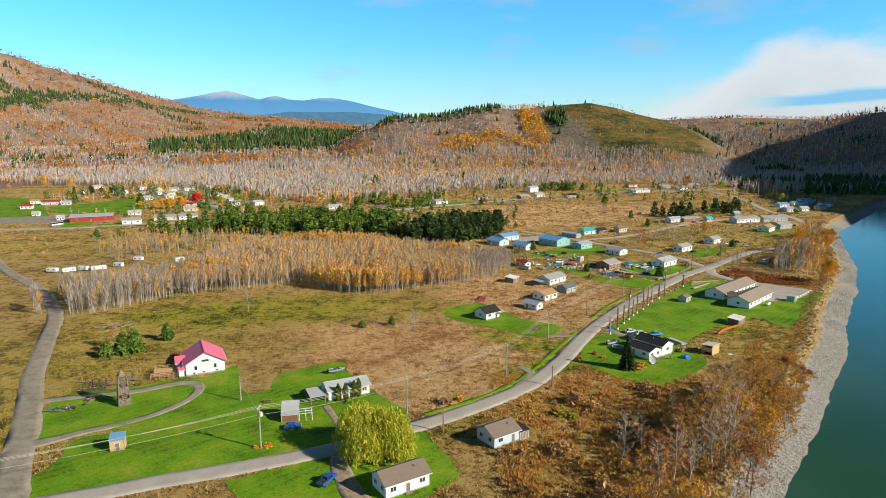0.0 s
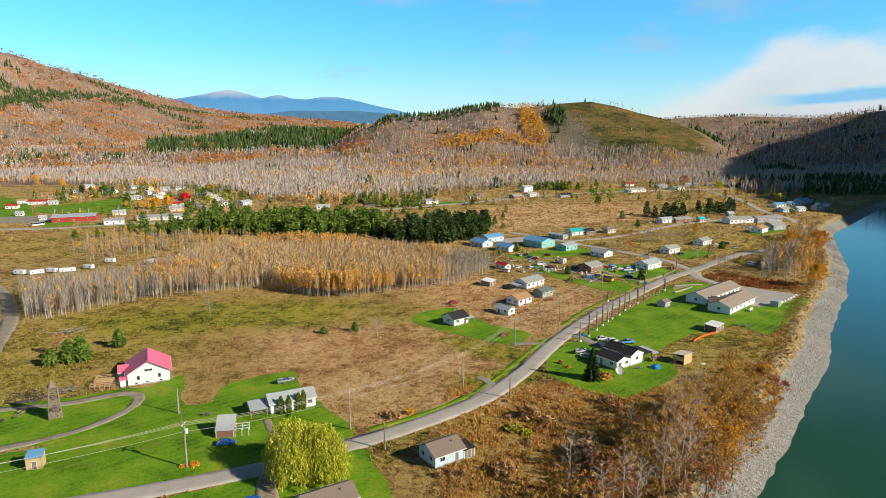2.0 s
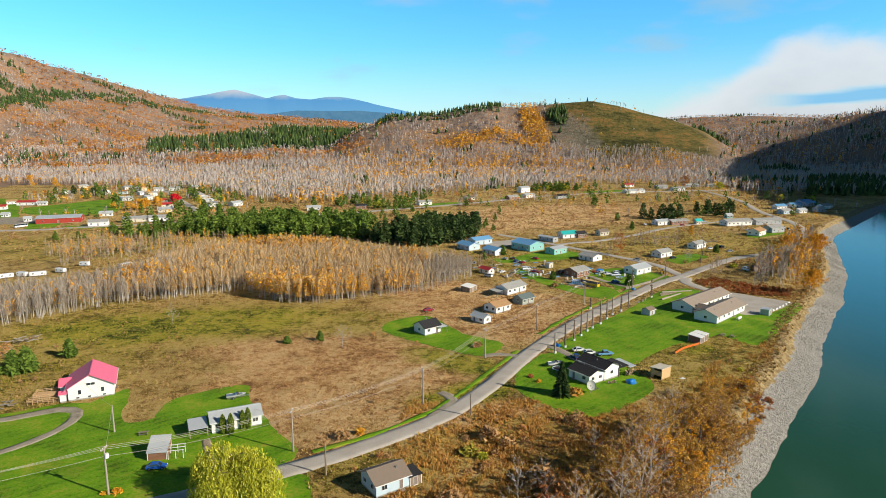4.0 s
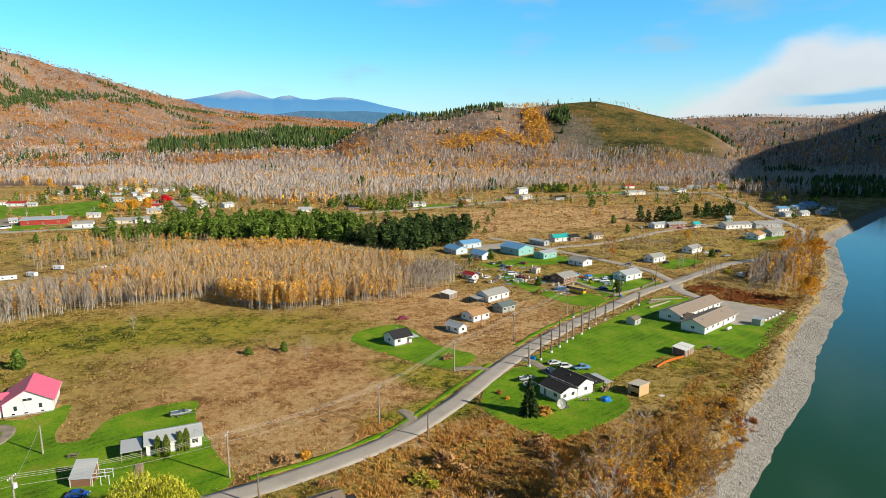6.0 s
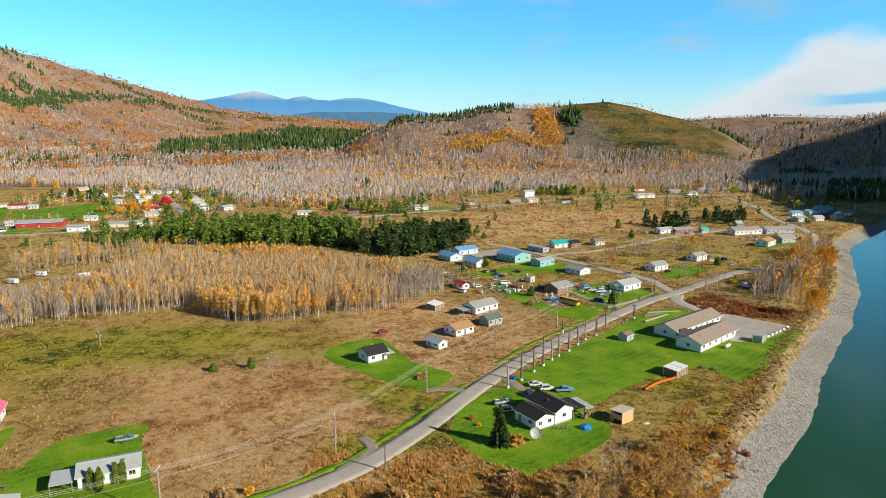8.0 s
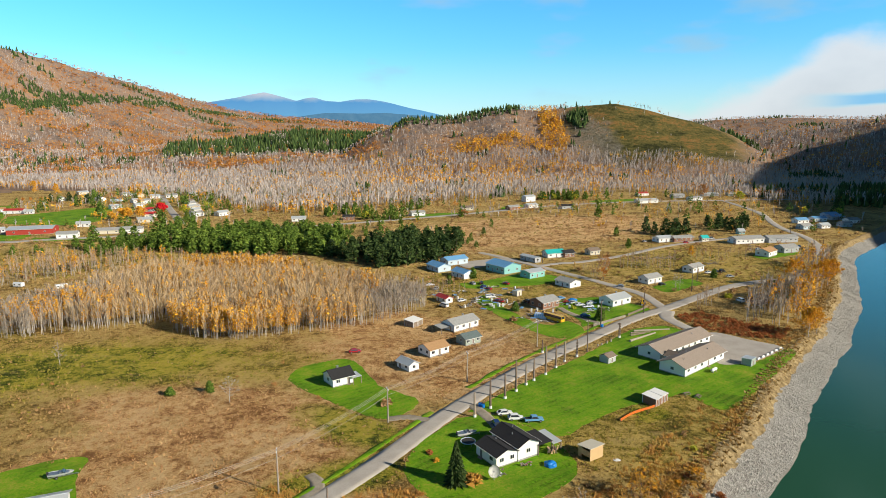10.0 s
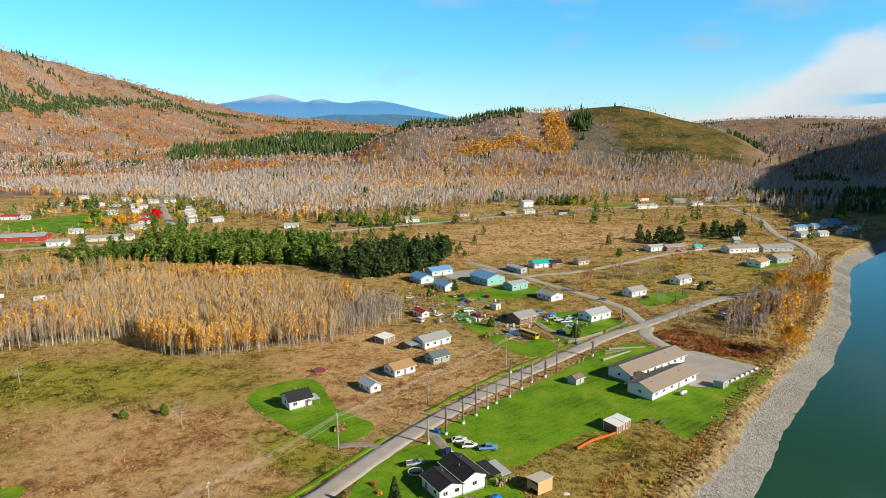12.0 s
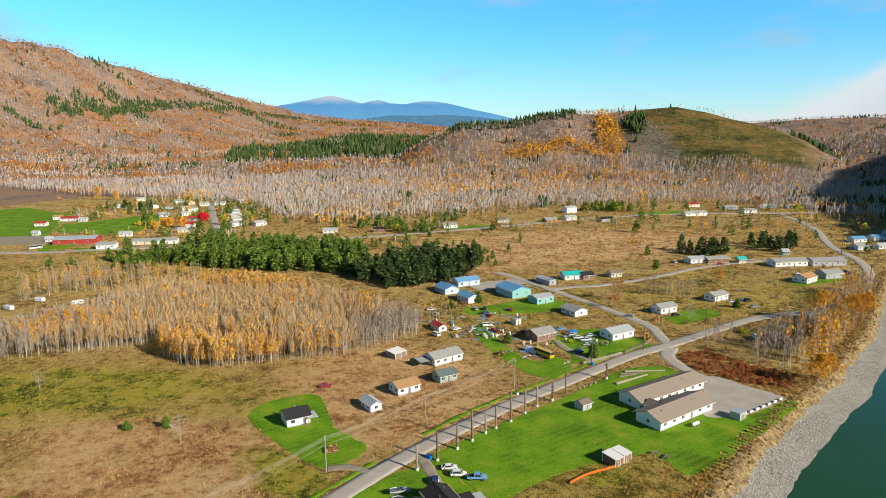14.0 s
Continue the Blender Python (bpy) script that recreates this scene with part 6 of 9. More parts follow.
def picnic_table(x, y, turn):
    th = empty("picnic_table", x, y, 0, turn)
    for k in range(5):
        bm = bmesh.new()
        box(bm, -1.2, -0.42 + k * 0.17, 0.72, 1.2, -0.42 + k * 0.17 + 0.15, 0.77)
        part("plank", bm, M["wood"], th)
    for s in (-1, 1):
        bm = bmesh.new()
        box(bm, -1.2, s * 0.78 - 0.14, 0.42, 1.2, s * 0.78 + 0.14, 0.46)
        part("bench", bm, M["wood"], th)
        bm = bmesh.new()
        beam(bm, (s * 0.9, -0.85, 0), (s * 0.9, 0.3, 0.73), 0.12)
        beam(bm, (s * 0.9, 0.85, 0), (s * 0.9, -0.3, 0.73), 0.12)
        beam(bm, (s * 0.9, -0.85, 0.40), (s * 0.9, 0.85, 0.40), 0.10)
        part("leg", bm, M["wood"], th)
    tagged(th, "weathered wooden picnic table on the lawn", "table", "picnic tables")


picnic_table(127.4, 262.6, 30)
picnic_table(130.4, 260.8, 60)
picnic_table(-53.9, 176.5, 20)


def propane(x, y, turn):
    th = empty("propane_tank", x, y, 0, turn)
    bm = bmesh.new()
    bmesh.ops.create_uvsphere(bm, u_segments=16, v_segments=10, radius=0.55)
    for v in bm.verts:
        v.co.x += 1.3 if v.co.x > 0 else -1.3
        v.co.z += 0.95
    part("tank", bm, M["trim"], th, "", True)
    for s in (-1, 1):
        bm = bmesh.new()
        box(bm, s * 1.0 - 0.12, -0.45, 0, s * 1.0 + 0.12, 0.45, 0.5)
        part("saddle", bm, M["concrete"], th)
    tagged(th, "white propane tank on concrete saddles", "tank")


propane(142.5, 283.6, 46)
for k_ in range(7):
    bm_ = bmesh.new()
    box(bm_, -0.95, -0.25, 0, 0.95, 0.25, 0.75)
    bmesh.ops.bevel(bm_, geom=bm_.edges[:], offset=0.08, segments=2, affect='EDGES')
    for v_ in bm_.verts:
        if v_.co.z > 0.4:
            v_.co.y *= 0.55
    ob_ = part("concrete_barrier", bm_, M["trim"])
    ob_.matrix_basis = pose(160.2 + k_ * 2.55, 295.0 + k_ * 2.5, 0.03, 0, 0, 44.5)
    tagged(ob_, "white-painted concrete barrier block edging the parking lot", "barrier", "parking lot barriers")
for x_, y_, h_ in ((110.7, 312.3, 0.9), (108.3, 310.0, 0.8), (106.6, 308.6, 0.8), (112.6, 314.5, 1.1)):
    bm_ = bmesh.new()
    beam(bm_, (0, 0, -0.1), (0, 0, h_), 0.55, None, 8, 0.4)
    ob_ = part("wooden_post", bm_, M["palepole"])
    ob_.matrix_basis = pose(x_, y_, 0)
    tagged(ob_, "short pale wooden post on the lawn", "post", "short posts on the lawn")


def pipe_frame(x, y, turn):
    th = empty("pipe_frame", x, y, 0, turn)
    for px in (0, 1.7, 3.4):
        for py in (0, 3.2):
            bm = bmesh.new()
            beam(bm, (px, py, -0.1), (px, py, 2.2), 0.12)
            part("post", bm, M["trim"], th)
    for py in (0, 1.6, 3.2):
        bm = bmesh.new()
        beam(bm, (-0.2, py, 2.2), (3.6, py, 2.2), 0.12)
        part("rail", bm, M["trim"], th)
    tagged(th, "bare white frame of a carport beside the shed", "frame")


pipe_frame(-41.6, 163.8, 15)


def hoop_house(x, y, turn):
    th = empty("greenhouse", x, y, 0, turn)
    for k in range(7):
        bm = bmesh.new()
        for i in range(10):
            a, b = math.pi * i / 10, math.pi * (i + 1) / 10
            beam(bm, (k - 3, 1.8 * math.cos(a), 2.2 * math.sin(a)), (k - 3, 1.8 * math.cos(b), 2.2 * math.sin(b)), 0.12)
        part("hoop", bm, M["bluetarp"], th)
        if k < 6:
            bm = bmesh.new()
            for i in range(10):
                a, b = math.pi * i / 10, math.pi * (i + 1) / 10
                q = [bm.verts.new((k - 3 + dx, 1.76 * math.cos(t), 2.16 * math.sin(t))) for dx, t in ((0.05, a), (0.95, a), (0.95, b), (0.05, b))]
                bm.faces.new(q)
            part("cover", bm, M["trim"], th)
    tagged(th, "white plastic hoop house with blue hoops", "greenhouse")


hoop_house(87.5, 346.5, 148)
bm_ = bmesh.new()
beam(bm_, (0, 0, 0), (0, 0, 0.3), 3.6, None, 16)
beam(bm_, (0, 0, 0.3), (0, 0, 1.3), 4.2, None, 12, 0.6)
tagged(part("brush_mound", bm_, M["wood"]), "brown conical mound of boards", "mound").matrix_basis = pose(79, 397, 0)


def crate(x, y, z=0.0):
    th = empty("wooden_crate", x, y, z)
    bm = bmesh.new()
    box(bm, -0.55, -0.4, 0.03, 0.55, 0.4, 0.72)
    part("liner", bm, M["wood"], th)
    for k in range(3):
        for s in (-1, 1):
            bm = bmesh.new()
            box(bm, -0.6, s * 0.42 - 0.03, 0.04 + k * 0.25, 0.6, s * 0.42 + 0.03, 0.22 + k * 0.25)
            part("slat", bm, M["lumber"], th)
    return tagged(th, "pale slatted wooden crate lying in a cluttered yard", "crate", "yard junk")


def appliance(x, y, z=0.0):
    th = empty("old_refrigerator", x, y, z)
    bm = bmesh.new()
    box(bm, -0.4, -0.36, 0, 0.4, 0.36, 1.6)
    bmesh.ops.bevel(bm, geom=bm.edges[:], offset=0.05, segments=1, affect='EDGES')
    part("cabinet", bm, M["trim"], th)
    for z0, z1 in ((0.08, 1.02), (1.06, 1.54)):
        bm = bmesh.new()
        box(bm, -0.37, -0.42, z0, 0.37, -0.365, z1)
        d = part("door", bm, M["trim"], th)
        bm = bmesh.new()
        box(bm, 0.26, -0.47, z0 + 0.1, 0.31, -0.42, z1 - 0.1)
        part("handle", bm, M["metal"], d)
    return tagged(th, "discarded white refrigerator standing in a cluttered yard", "refrigerator", "yard junk")


def tyre_stack(x, y, z=0.0):
    th = empty("tyre_stack", x, y, z)
    for k in range(3):
        bm = bmesh.new()
        rings = []
        for i in range(12):
            a = 2 * math.pi * i / 12
            rings.append([bm.verts.new(((0.33 + 0.13 * math.cos(b)) * math.cos(a), (0.33 + 0.13 * math.cos(b)) * math.sin(a), 0.13 + 0.25 * k + 0.12 * math.sin(b))) for b in (0.5, 1.6, 2.6, 3.7, 4.7, 5.8)])
        for i in range(12):
            for j in range(6):
                bm.faces.new((rings[i][j], rings[(i + 1) % 12][j], rings[(i + 1) % 12][(j + 1) % 6], rings[i][(j + 1) % 6]))
        part("tyre", bm, M["tyre"], th)
    return tagged(th, "stack of three worn black tyres in a yard", "tyres", "yard junk")


def metal_sheets(x, y, z=0.0):
    th = empty("sheet_metal", x, y, z)
    for k in range(3):
        bm = bmesh.new()
        rows = []
        for i in range(9):
            y, z = -0.8 + 0.2 * i, 0.05 + 0.09 * k + 0.04 * (i % 2)
            rows.append([bm.verts.new((x, y, z + dz)) for x, dz in ((-1.5 + 0.15 * k, 0), (1.5 + 0.1 * k, 0), (1.5 + 0.1 * k, 0.02), (-1.5 + 0.15 * k, 0.02))])
        for p, q in zip(rows[:-1], rows[1:]):
            for j in range(4):
                bm.faces.new((p[j], q[j], q[(j + 1) % 4], p[(j + 1) % 4]))
        bm.faces.new(rows[0])
        bm.faces.new(rows[-1][::-1])
        part("sheet", bm, M[("palemetal", "metal", "blueroof")[k]], th)
    return tagged(th, "loose pile of corrugated metal sheets in a yard", "metal sheets", "yard junk")


def yard_junk():
    rs = random.Random(77)
    first = [crate(58, 366), appliance(66, 361), tyre_stack(72, 371), metal_sheets(62, 374)]
    yards = ((60, 368, 13, 9), (64, 390, 14, 10), (86, 352, 12, 9), (106, 368, 10, 6), (40, 384, 9, 8), (78, 366, 10, 8))
    plans = [(o.matrix_basis.translation, o.matrix_basis.to_euler().z, o["plan"][0] / 2 + 0.9, o["plan"][1] / 2 + 0.9) for o in scene.objects if o.parent is None and "plan" in o]
    made = 0
    while made < 64:
        cx, cy, rx, ry = yards[made % len(yards)]
        x, y = cx + rs.uniform(-rx, rx), cy + rs.uniform(-ry, ry)
        clear = True
        for c, a, L, W in plans:
            dx, dy = x - c.x, y - c.y
            if abs(dx * math.cos(a) + dy * math.sin(a)) < L and abs(-dx * math.sin(a) + dy * math.cos(a)) < W:
                clear = False
        if clear:
            copy_thing(first[rs.randrange(4)], pose(x, y, 0, 0, 0, rs.uniform(0, 360)))
            made += 1


yard_junk()


def digger(x, y, turn):
    th = empty("backhoe", x, y, 0, turn)
    bm = bmesh.new()
    hull(bm, [(-1.6, 0.7), (2.2, 0.7), (2.3, 1.3), (0.7, 1.5), (-1.6, 1.4)], 1.5)
    part("body", bm, CAR["yellow"], th)
    bm = bmesh.new()
    hull(bm, [(-1.2, 1.4), (0.6, 1.4), (0.4, 2.7), (-1.0, 2.7)], 1.4)
    part("cab_glass", bm, M["glass"], th)
    bm = bmesh.new()
    box(bm, -1.2, -0.8, 2.68, 0.6, 0.8, 2.8)
    for px in (-1.1, 0.5):
        for py in (-0.7, 0.7):
            beam(bm, (px, py, 1.4), (px * 0.9, py, 2.7), 0.12)
    part("cab_frame", bm, CAR["yellow"], th)
    for px, r in ((-1.0, 0.75), (1.6, 0.5)):
        for py in (-0.9, 0.9):
            wheel(th, px, py, r, 0.4)
    bm = bmesh.new()
    beam(bm, (-1.6, 0, 1.0), (-3.0, 0, 3.0), 0.35)
    beam(bm, (-3.0, 0, 3.0), (-4.0, 0, 1.2), 0.28)
    part("rear_boom", bm, CAR["yellow"], th)
    bm = bmesh.new()
    hull(bm, [(-4.3, 0.6), (-3.7, 0.6), (-3.8, 1.2), (-4.2, 1.3)], 0.7)
    part("rear_bucket", bm, M["metal"], th)
    bm = bmesh.new()
    for py in (-0.6, 0.6):
        beam(bm, (0.9, py, 1.4), (2.9, py, 0.7), 0.22)
    part("loader_arm", bm, CAR["yellow"], th)
    bm = bmesh.new()
    hull(bm, [(2.7, 0.1), (3.5, 0.1), (2.9, 0.9), (2.7, 0.9)], 2.0)
    part("front_bucket", bm, M["metal"], th)
    tagged(th, "yellow backhoe parked beside the village road", "backhoe")


digger(137.5, 372.5, 70)

# ---- houses farther off ----
FAR_HOMES = [
    # x, y, turn, L, W, h, wall, roof
    (-505, 902, 58, 13, 9, 3.0, "cream", "palemetal"), (-484, 828, -38, 10, 8, 3.0, "white", "palemetal"), (-434, 827, -32, 12, 8.5, 3.3, "white", "greyroof"), (-358, 739, 52, 12, 8.5, 3.1, "white", "palemetal"),
    (-408, 818, 20, 13, 9, 3.1, "paleblue", "brownroof"), (-430, 882, 58, 12, 8.5, 3.1, "white", "greyroof"), (-411, 872, -32, 13, 9, 3.6, "cream", "palemetal"), (-370, 804, 58, 11, 8, 3.2, "white", "palemetal"),
    (-355, 793, 52, 12, 8.5, 3.7, "white", "greyroof"), (-337, 752, 52, 10, 8, 3.4, "white", "palemetal"), (-302, 709, 58, 11, 8, 3.3, "paleblue", "redroof"), (-297, 694, -32, 13, 9, 2.9, "white", "greyroof"),
    (-279, 667, 52, 13, 9, 3.7, "cream", "redroof"), (-378, 856, 20, 11, 8, 3.3, "white", "palemetal"), (-362, 866, 20, 13, 9, 3.3, "white", "greyroof"), (-341, 893, 58, 11, 8, 3.2, "white", "palemetal"),
    (-302, 798, 58, 12, 8.5, 3.0, "paleblue", "brownroof"), (-284, 769, 58, 10, 8, 3.5, "white", "greyroof"), (-269, 741, 58, 13, 9, 3.4, "cream", "palemetal"), (-250, 710, 58, 10, 8, 3.5, "white", "palemetal"),
    (-235, 680, 58, 11, 8, 3.8, "white", "greyroof"), (-212, 687, 58, 12, 8.5, 3.3, "white", "palemetal"), (-446, 655, 20, 11, 8, 3, "white", "redroof"), (-467, 704, 35, 10, 8, 3, "white", "ochreroof"),
    (-449, 694, 12, 19, 9, 3.2, "white", "redroof"), (-427, 695, 12, 9, 4, 2.6, "white", "palemetal"), (-398, 600, 14, 6, 5, 2.6, "white", "palemetal"), (-356, 570, 30, 6, 5, 2.6, "white", "palemetal"),
    (-336, 556, 22, 34, 20, 4.2, "redwall", "palemetal"), (-283, 543, 22, 15, 9, 3.4, "white", "greyroof"), (-309, 606, 18, 11, 4, 3, "white", "palemetal"), (-266, 566, 22, 20, 9, 3, "cream", "greyroof"),
    (-246, 572, 22, 16, 9, 3.4, "white", "greyroof"), (-268, 636, 25, 13, 9, 3, "cream", "palemetal"),
    (-126, 652, 15, 13, 7, 2.9, "white", "palemetal"), (-80, 665, 15, 11, 8, 3, "brown", "blackroof"), (-18, 698, 25, 14, 9, 3.2, "white", "greyroof"), (30, 747, 20, 12, 8, 3, "cream", "brownroof"),
    (80, 754, 35, 14, 8, 3, "brown", "greyroof"), (101, 838, 35, 14, 9, 6, "white", "palemetal"), (101, 772, 35, 13, 9, 3.2, "white", "palemetal"), (137, 767, 25, 14, 8, 3, "grey", "blackroof"),
    (250, 919, 25, 15, 9, 3, "white", "redroof"), (230, 826, 20, 26, 10, 3.4, "white", "palemetal"), (287, 896, 15, 16, 8, 3, "grey", "greyroof"), (300, 864, 20, 16, 9, 3, "white", "greyroof"),
    (331, 917, 10, 20, 9, 3, "grey", "palemetal"), (362, 919, 10, 16, 8, 3, "sage", "greyroof"), (387, 935, 10, 16, 9, 3, "grey", "greyroof"),
    (337, 665, 20, 12, 8, 3, "white", "blueroof"), (325, 627, 25, 11, 8, 3, "paleblue", "greyroof"), (357, 677, 20, 14, 8, 3, "white", "blueroof"), (343, 634, 20, 9, 6, 2.8, "white", "palemetal"),
    (379, 690, 20, 14, 8, 3, "grey", "blueroof"), (383, 668, 20, 12, 8, 3, "white", "greyroof"), (383, 709, 20, 14, 8, 3, "paleblue", "blueroof"), (366, 645, 20, 10, 7, 3, "grey", "greyroof"),
    (192, 374, 40, 8, 6, 2.8, "brown", "brownroof"),
    (222, 560.5, 25, 6, 4, 2.6, "cream", "tealroof"), (262, 598, 10, 5, 5, 2.6, "aqua", "palemetal"), (112, 490, 30, 8, 6, 2.6, "brown", "blackroof"), (130, 499, 30, 8, 6, 2.8, "cream", "brownroof"),
]
for x_, y_, a_, L_, W_, h_, wl_, rf_ in FAR_HOMES:
    tone_ = {"white": "white", "cream": "cream", "grey": "grey", "brown": "brown", "paleblue": "pale blue", "sage": "sage", "redwall": "red", "aqua": "aqua"}[wl_]
    roof_ = {"greyroof": "grey shingle", "palemetal": "pale metal", "redroof": "red metal", "brownroof": "brown shingle", "blackroof": "black shingle", "blueroof": "blue metal", "tealroof": "teal metal", "ochreroof": "ochre shingle"}[rf_]
    house("house", "small %s valley house with a %s roof" % (tone_, roof_), "house", (x_, y_), a_, L_, W_, h_, 1.6, M[wl_], M[rf_], front=3, ends=1, base=0.2, group="valley houses")
ribbon("town_street", [(-222, 628), (-262, 694), (-300, 755), (-351, 840), (-390, 905)], 8, 0.05, M["road"], "straight town street lined with houses", "road", 0.3)
sheet("parking_lot", [(-420, 545), (-345, 560), (-350, 585), (-380, 600), (-440, 580)], 0.04, M["gravel"], "wide pale gravel lot beside the highway", "parking lot", 5)

# ---- far blue mountains ----


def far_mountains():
    """Two ranges, one behind the other, as worn slopes with spurs; painted haze blue glows from them."""
    nd = Nodes("hazy_glow_range")
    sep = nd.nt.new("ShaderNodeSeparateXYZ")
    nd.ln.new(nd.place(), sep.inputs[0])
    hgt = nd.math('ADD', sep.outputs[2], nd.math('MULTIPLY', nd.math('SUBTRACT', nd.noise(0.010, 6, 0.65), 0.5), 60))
    # haze blue of the air painted by height and emitted, not lit by the sun
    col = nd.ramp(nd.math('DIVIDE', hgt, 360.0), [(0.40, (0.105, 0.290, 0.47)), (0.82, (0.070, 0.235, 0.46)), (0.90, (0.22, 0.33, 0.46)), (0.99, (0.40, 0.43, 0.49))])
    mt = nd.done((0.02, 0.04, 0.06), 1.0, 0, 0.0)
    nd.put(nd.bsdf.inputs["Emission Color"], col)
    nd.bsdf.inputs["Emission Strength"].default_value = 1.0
    # this ridge glows as well, its haze blue set in the emission
    nd = Nodes("hazy_glow_ridge")
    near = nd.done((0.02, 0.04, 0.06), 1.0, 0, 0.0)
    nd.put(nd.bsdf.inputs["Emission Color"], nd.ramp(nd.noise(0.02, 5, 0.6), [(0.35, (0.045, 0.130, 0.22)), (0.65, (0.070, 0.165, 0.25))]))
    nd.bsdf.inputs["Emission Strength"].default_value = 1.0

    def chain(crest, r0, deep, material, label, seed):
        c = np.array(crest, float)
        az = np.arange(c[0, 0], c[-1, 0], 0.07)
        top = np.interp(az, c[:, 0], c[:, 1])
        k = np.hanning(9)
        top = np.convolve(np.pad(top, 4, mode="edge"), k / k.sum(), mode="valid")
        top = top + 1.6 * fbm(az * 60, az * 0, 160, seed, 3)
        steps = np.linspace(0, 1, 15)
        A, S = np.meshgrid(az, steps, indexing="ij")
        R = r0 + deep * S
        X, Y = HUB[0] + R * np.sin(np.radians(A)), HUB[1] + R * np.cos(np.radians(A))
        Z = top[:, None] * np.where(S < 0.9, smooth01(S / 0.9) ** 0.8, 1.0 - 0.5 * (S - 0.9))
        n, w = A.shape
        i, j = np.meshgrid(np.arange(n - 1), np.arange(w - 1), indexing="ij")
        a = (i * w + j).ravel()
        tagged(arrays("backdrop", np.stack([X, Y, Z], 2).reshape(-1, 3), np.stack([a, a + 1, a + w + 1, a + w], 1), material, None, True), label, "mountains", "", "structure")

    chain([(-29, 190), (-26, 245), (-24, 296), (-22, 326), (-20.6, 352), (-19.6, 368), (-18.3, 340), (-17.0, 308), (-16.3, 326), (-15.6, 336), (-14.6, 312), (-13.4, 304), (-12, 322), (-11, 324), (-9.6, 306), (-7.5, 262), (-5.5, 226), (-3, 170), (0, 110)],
          4500, 380, mt, "haze-blue mountain range with bare rocky tops, far away", 91)
    chain([(-20, 120), (-17, 190), (-14.5, 216), (-12, 212), (-9, 214), (-7, 200), (-4, 170), (0, 110)], 4400, 110, near, "low ridge in dark haze blue in front of the mountains", 93)


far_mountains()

# ---- plants: where they may stand ----


def inside(poly, x, y):
    p = np.asarray(poly, float)
    x0, y0 = p[:, 0], p[:, 1]
    x1, y1 = np.roll(x0, -1), np.roll(y0, -1)
    res = np.zeros(np.shape(x), bool)
    for a, b, c, d in zip(x0, y0, x1, y1):
        if b == d:
            continue
        cross = ((b > y) != (d > y)) & (x < (c - a) * (y - b) / (d - b) + a)
        res ^= cross
    return res


def line_distance(pts, x, y):
    p = np.stack([x, y], 1)
    s = spline(pts, 8.0)
    best = np.full(len(p), 1e9)
    for a, b in zip(s[:-1], s[1:]):
        d = b - a
        t = np.clip(((p - a) @ d) / (d @ d + 1e-9), 0, 1)
        q = p - (a + t[:, None] * d)
        best = np.minimum(best, np.hypot(q[:, 0], q[:, 1]))
    return best


def free_ground(x, y, gap=0.6, lawns=True):
    """True where wild plants may stand: off roads, lawns, yards and houses."""
    ok = bank_distance(x, y) < -0.5
    for pts, w in ROADS:
        ok &= line_distance(pts, x, y) > w / 2 + gap
    if lawns:
        for p in SHEETS:
            ok &= ~inside(p, x, y)
    for ob in scene.objects:
        if ob.parent is None and ob.type == 'EMPTY' and "plan" in ob:
            L, W = ob["plan"][0] / 2 + gap, ob["plan"][1] / 2 + gap
            c, a = ob.matrix_basis.translation, ob.matrix_basis.to_euler().z
            dx, dy = x - c.x, y - c.y
            ok &= ~((abs(dx * math.cos(a) + dy * math.sin(a)) < L) & (abs(-dx * math.sin(a) + dy * math.cos(a)) < W))
    return ok


def oval(x, y, x0, y0, rx, ry, turn=0):
    c, s = math.cos(radians(turn)), math.sin(radians(turn))
    dx, dy = x - x0, y - y0
    return np.hypot((dx * c + dy * s) / rx, (-dx * s + dy * c) / ry)


# ---- plants: forms, one metre high ----


def tris(v):
    v = np.array(v, float).reshape(-1, 3)
    return v, np.arange(len(v)).reshape(-1, 3)


def blade(out, a, b, w, rs):
    """A slender upright diamond from a to b."""
    a, b = np.array(a, float), np.array(b, float)
    d = b - a
    s = np.cross(d, rs.randn(3))
    s = s / (np.linalg.norm(s) + 1e-9) * w / 2
    m = a + d * 0.55
    out += [a, m - s, b, a, b, m + s]


def stick(out, a, b, w0, w1, sides=3):
    a, b = np.array(a, float), np.array(b, float)
    d = (b - a) / (np.linalg.norm(b - a) + 1e-9)
    u = np.cross(d, [0.3, 0.9, 0.31])
    u /= np.linalg.norm(u)
    v = np.cross(d, u)
    ring = lambda p, w, i: p + w / 2 * (u * math.cos(2 * math.pi * i / sides) + v * math.sin(2 * math.pi * i / sides))
    for i in range(sides):
        p, q, r, s = ring(a, w0, i), ring(a, w0, i + 1), ring(b, w1, i + 1), ring(b, w1, i)
        out += [p, q, r, p, r, s]


def far_bare(rs, k=6):
    o = []
    blade(o, (0, 0, 0), (rs.randn() * 0.02, rs.randn() * 0.02, 0.95), 0.05, rs)
    for _ in range(k):
        t, z = rs.rand() * 6.3, 0.28 + rs.rand() * 0.42
        r = 0.05 + rs.rand() * 0.10
        blade(o, (0, 0, z), (r * math.cos(t), r * math.sin(t), z + 0.2 + rs.rand() * 0.2), (0.20 + rs.rand() * 0.13) / k, rs)
    return tris(o)


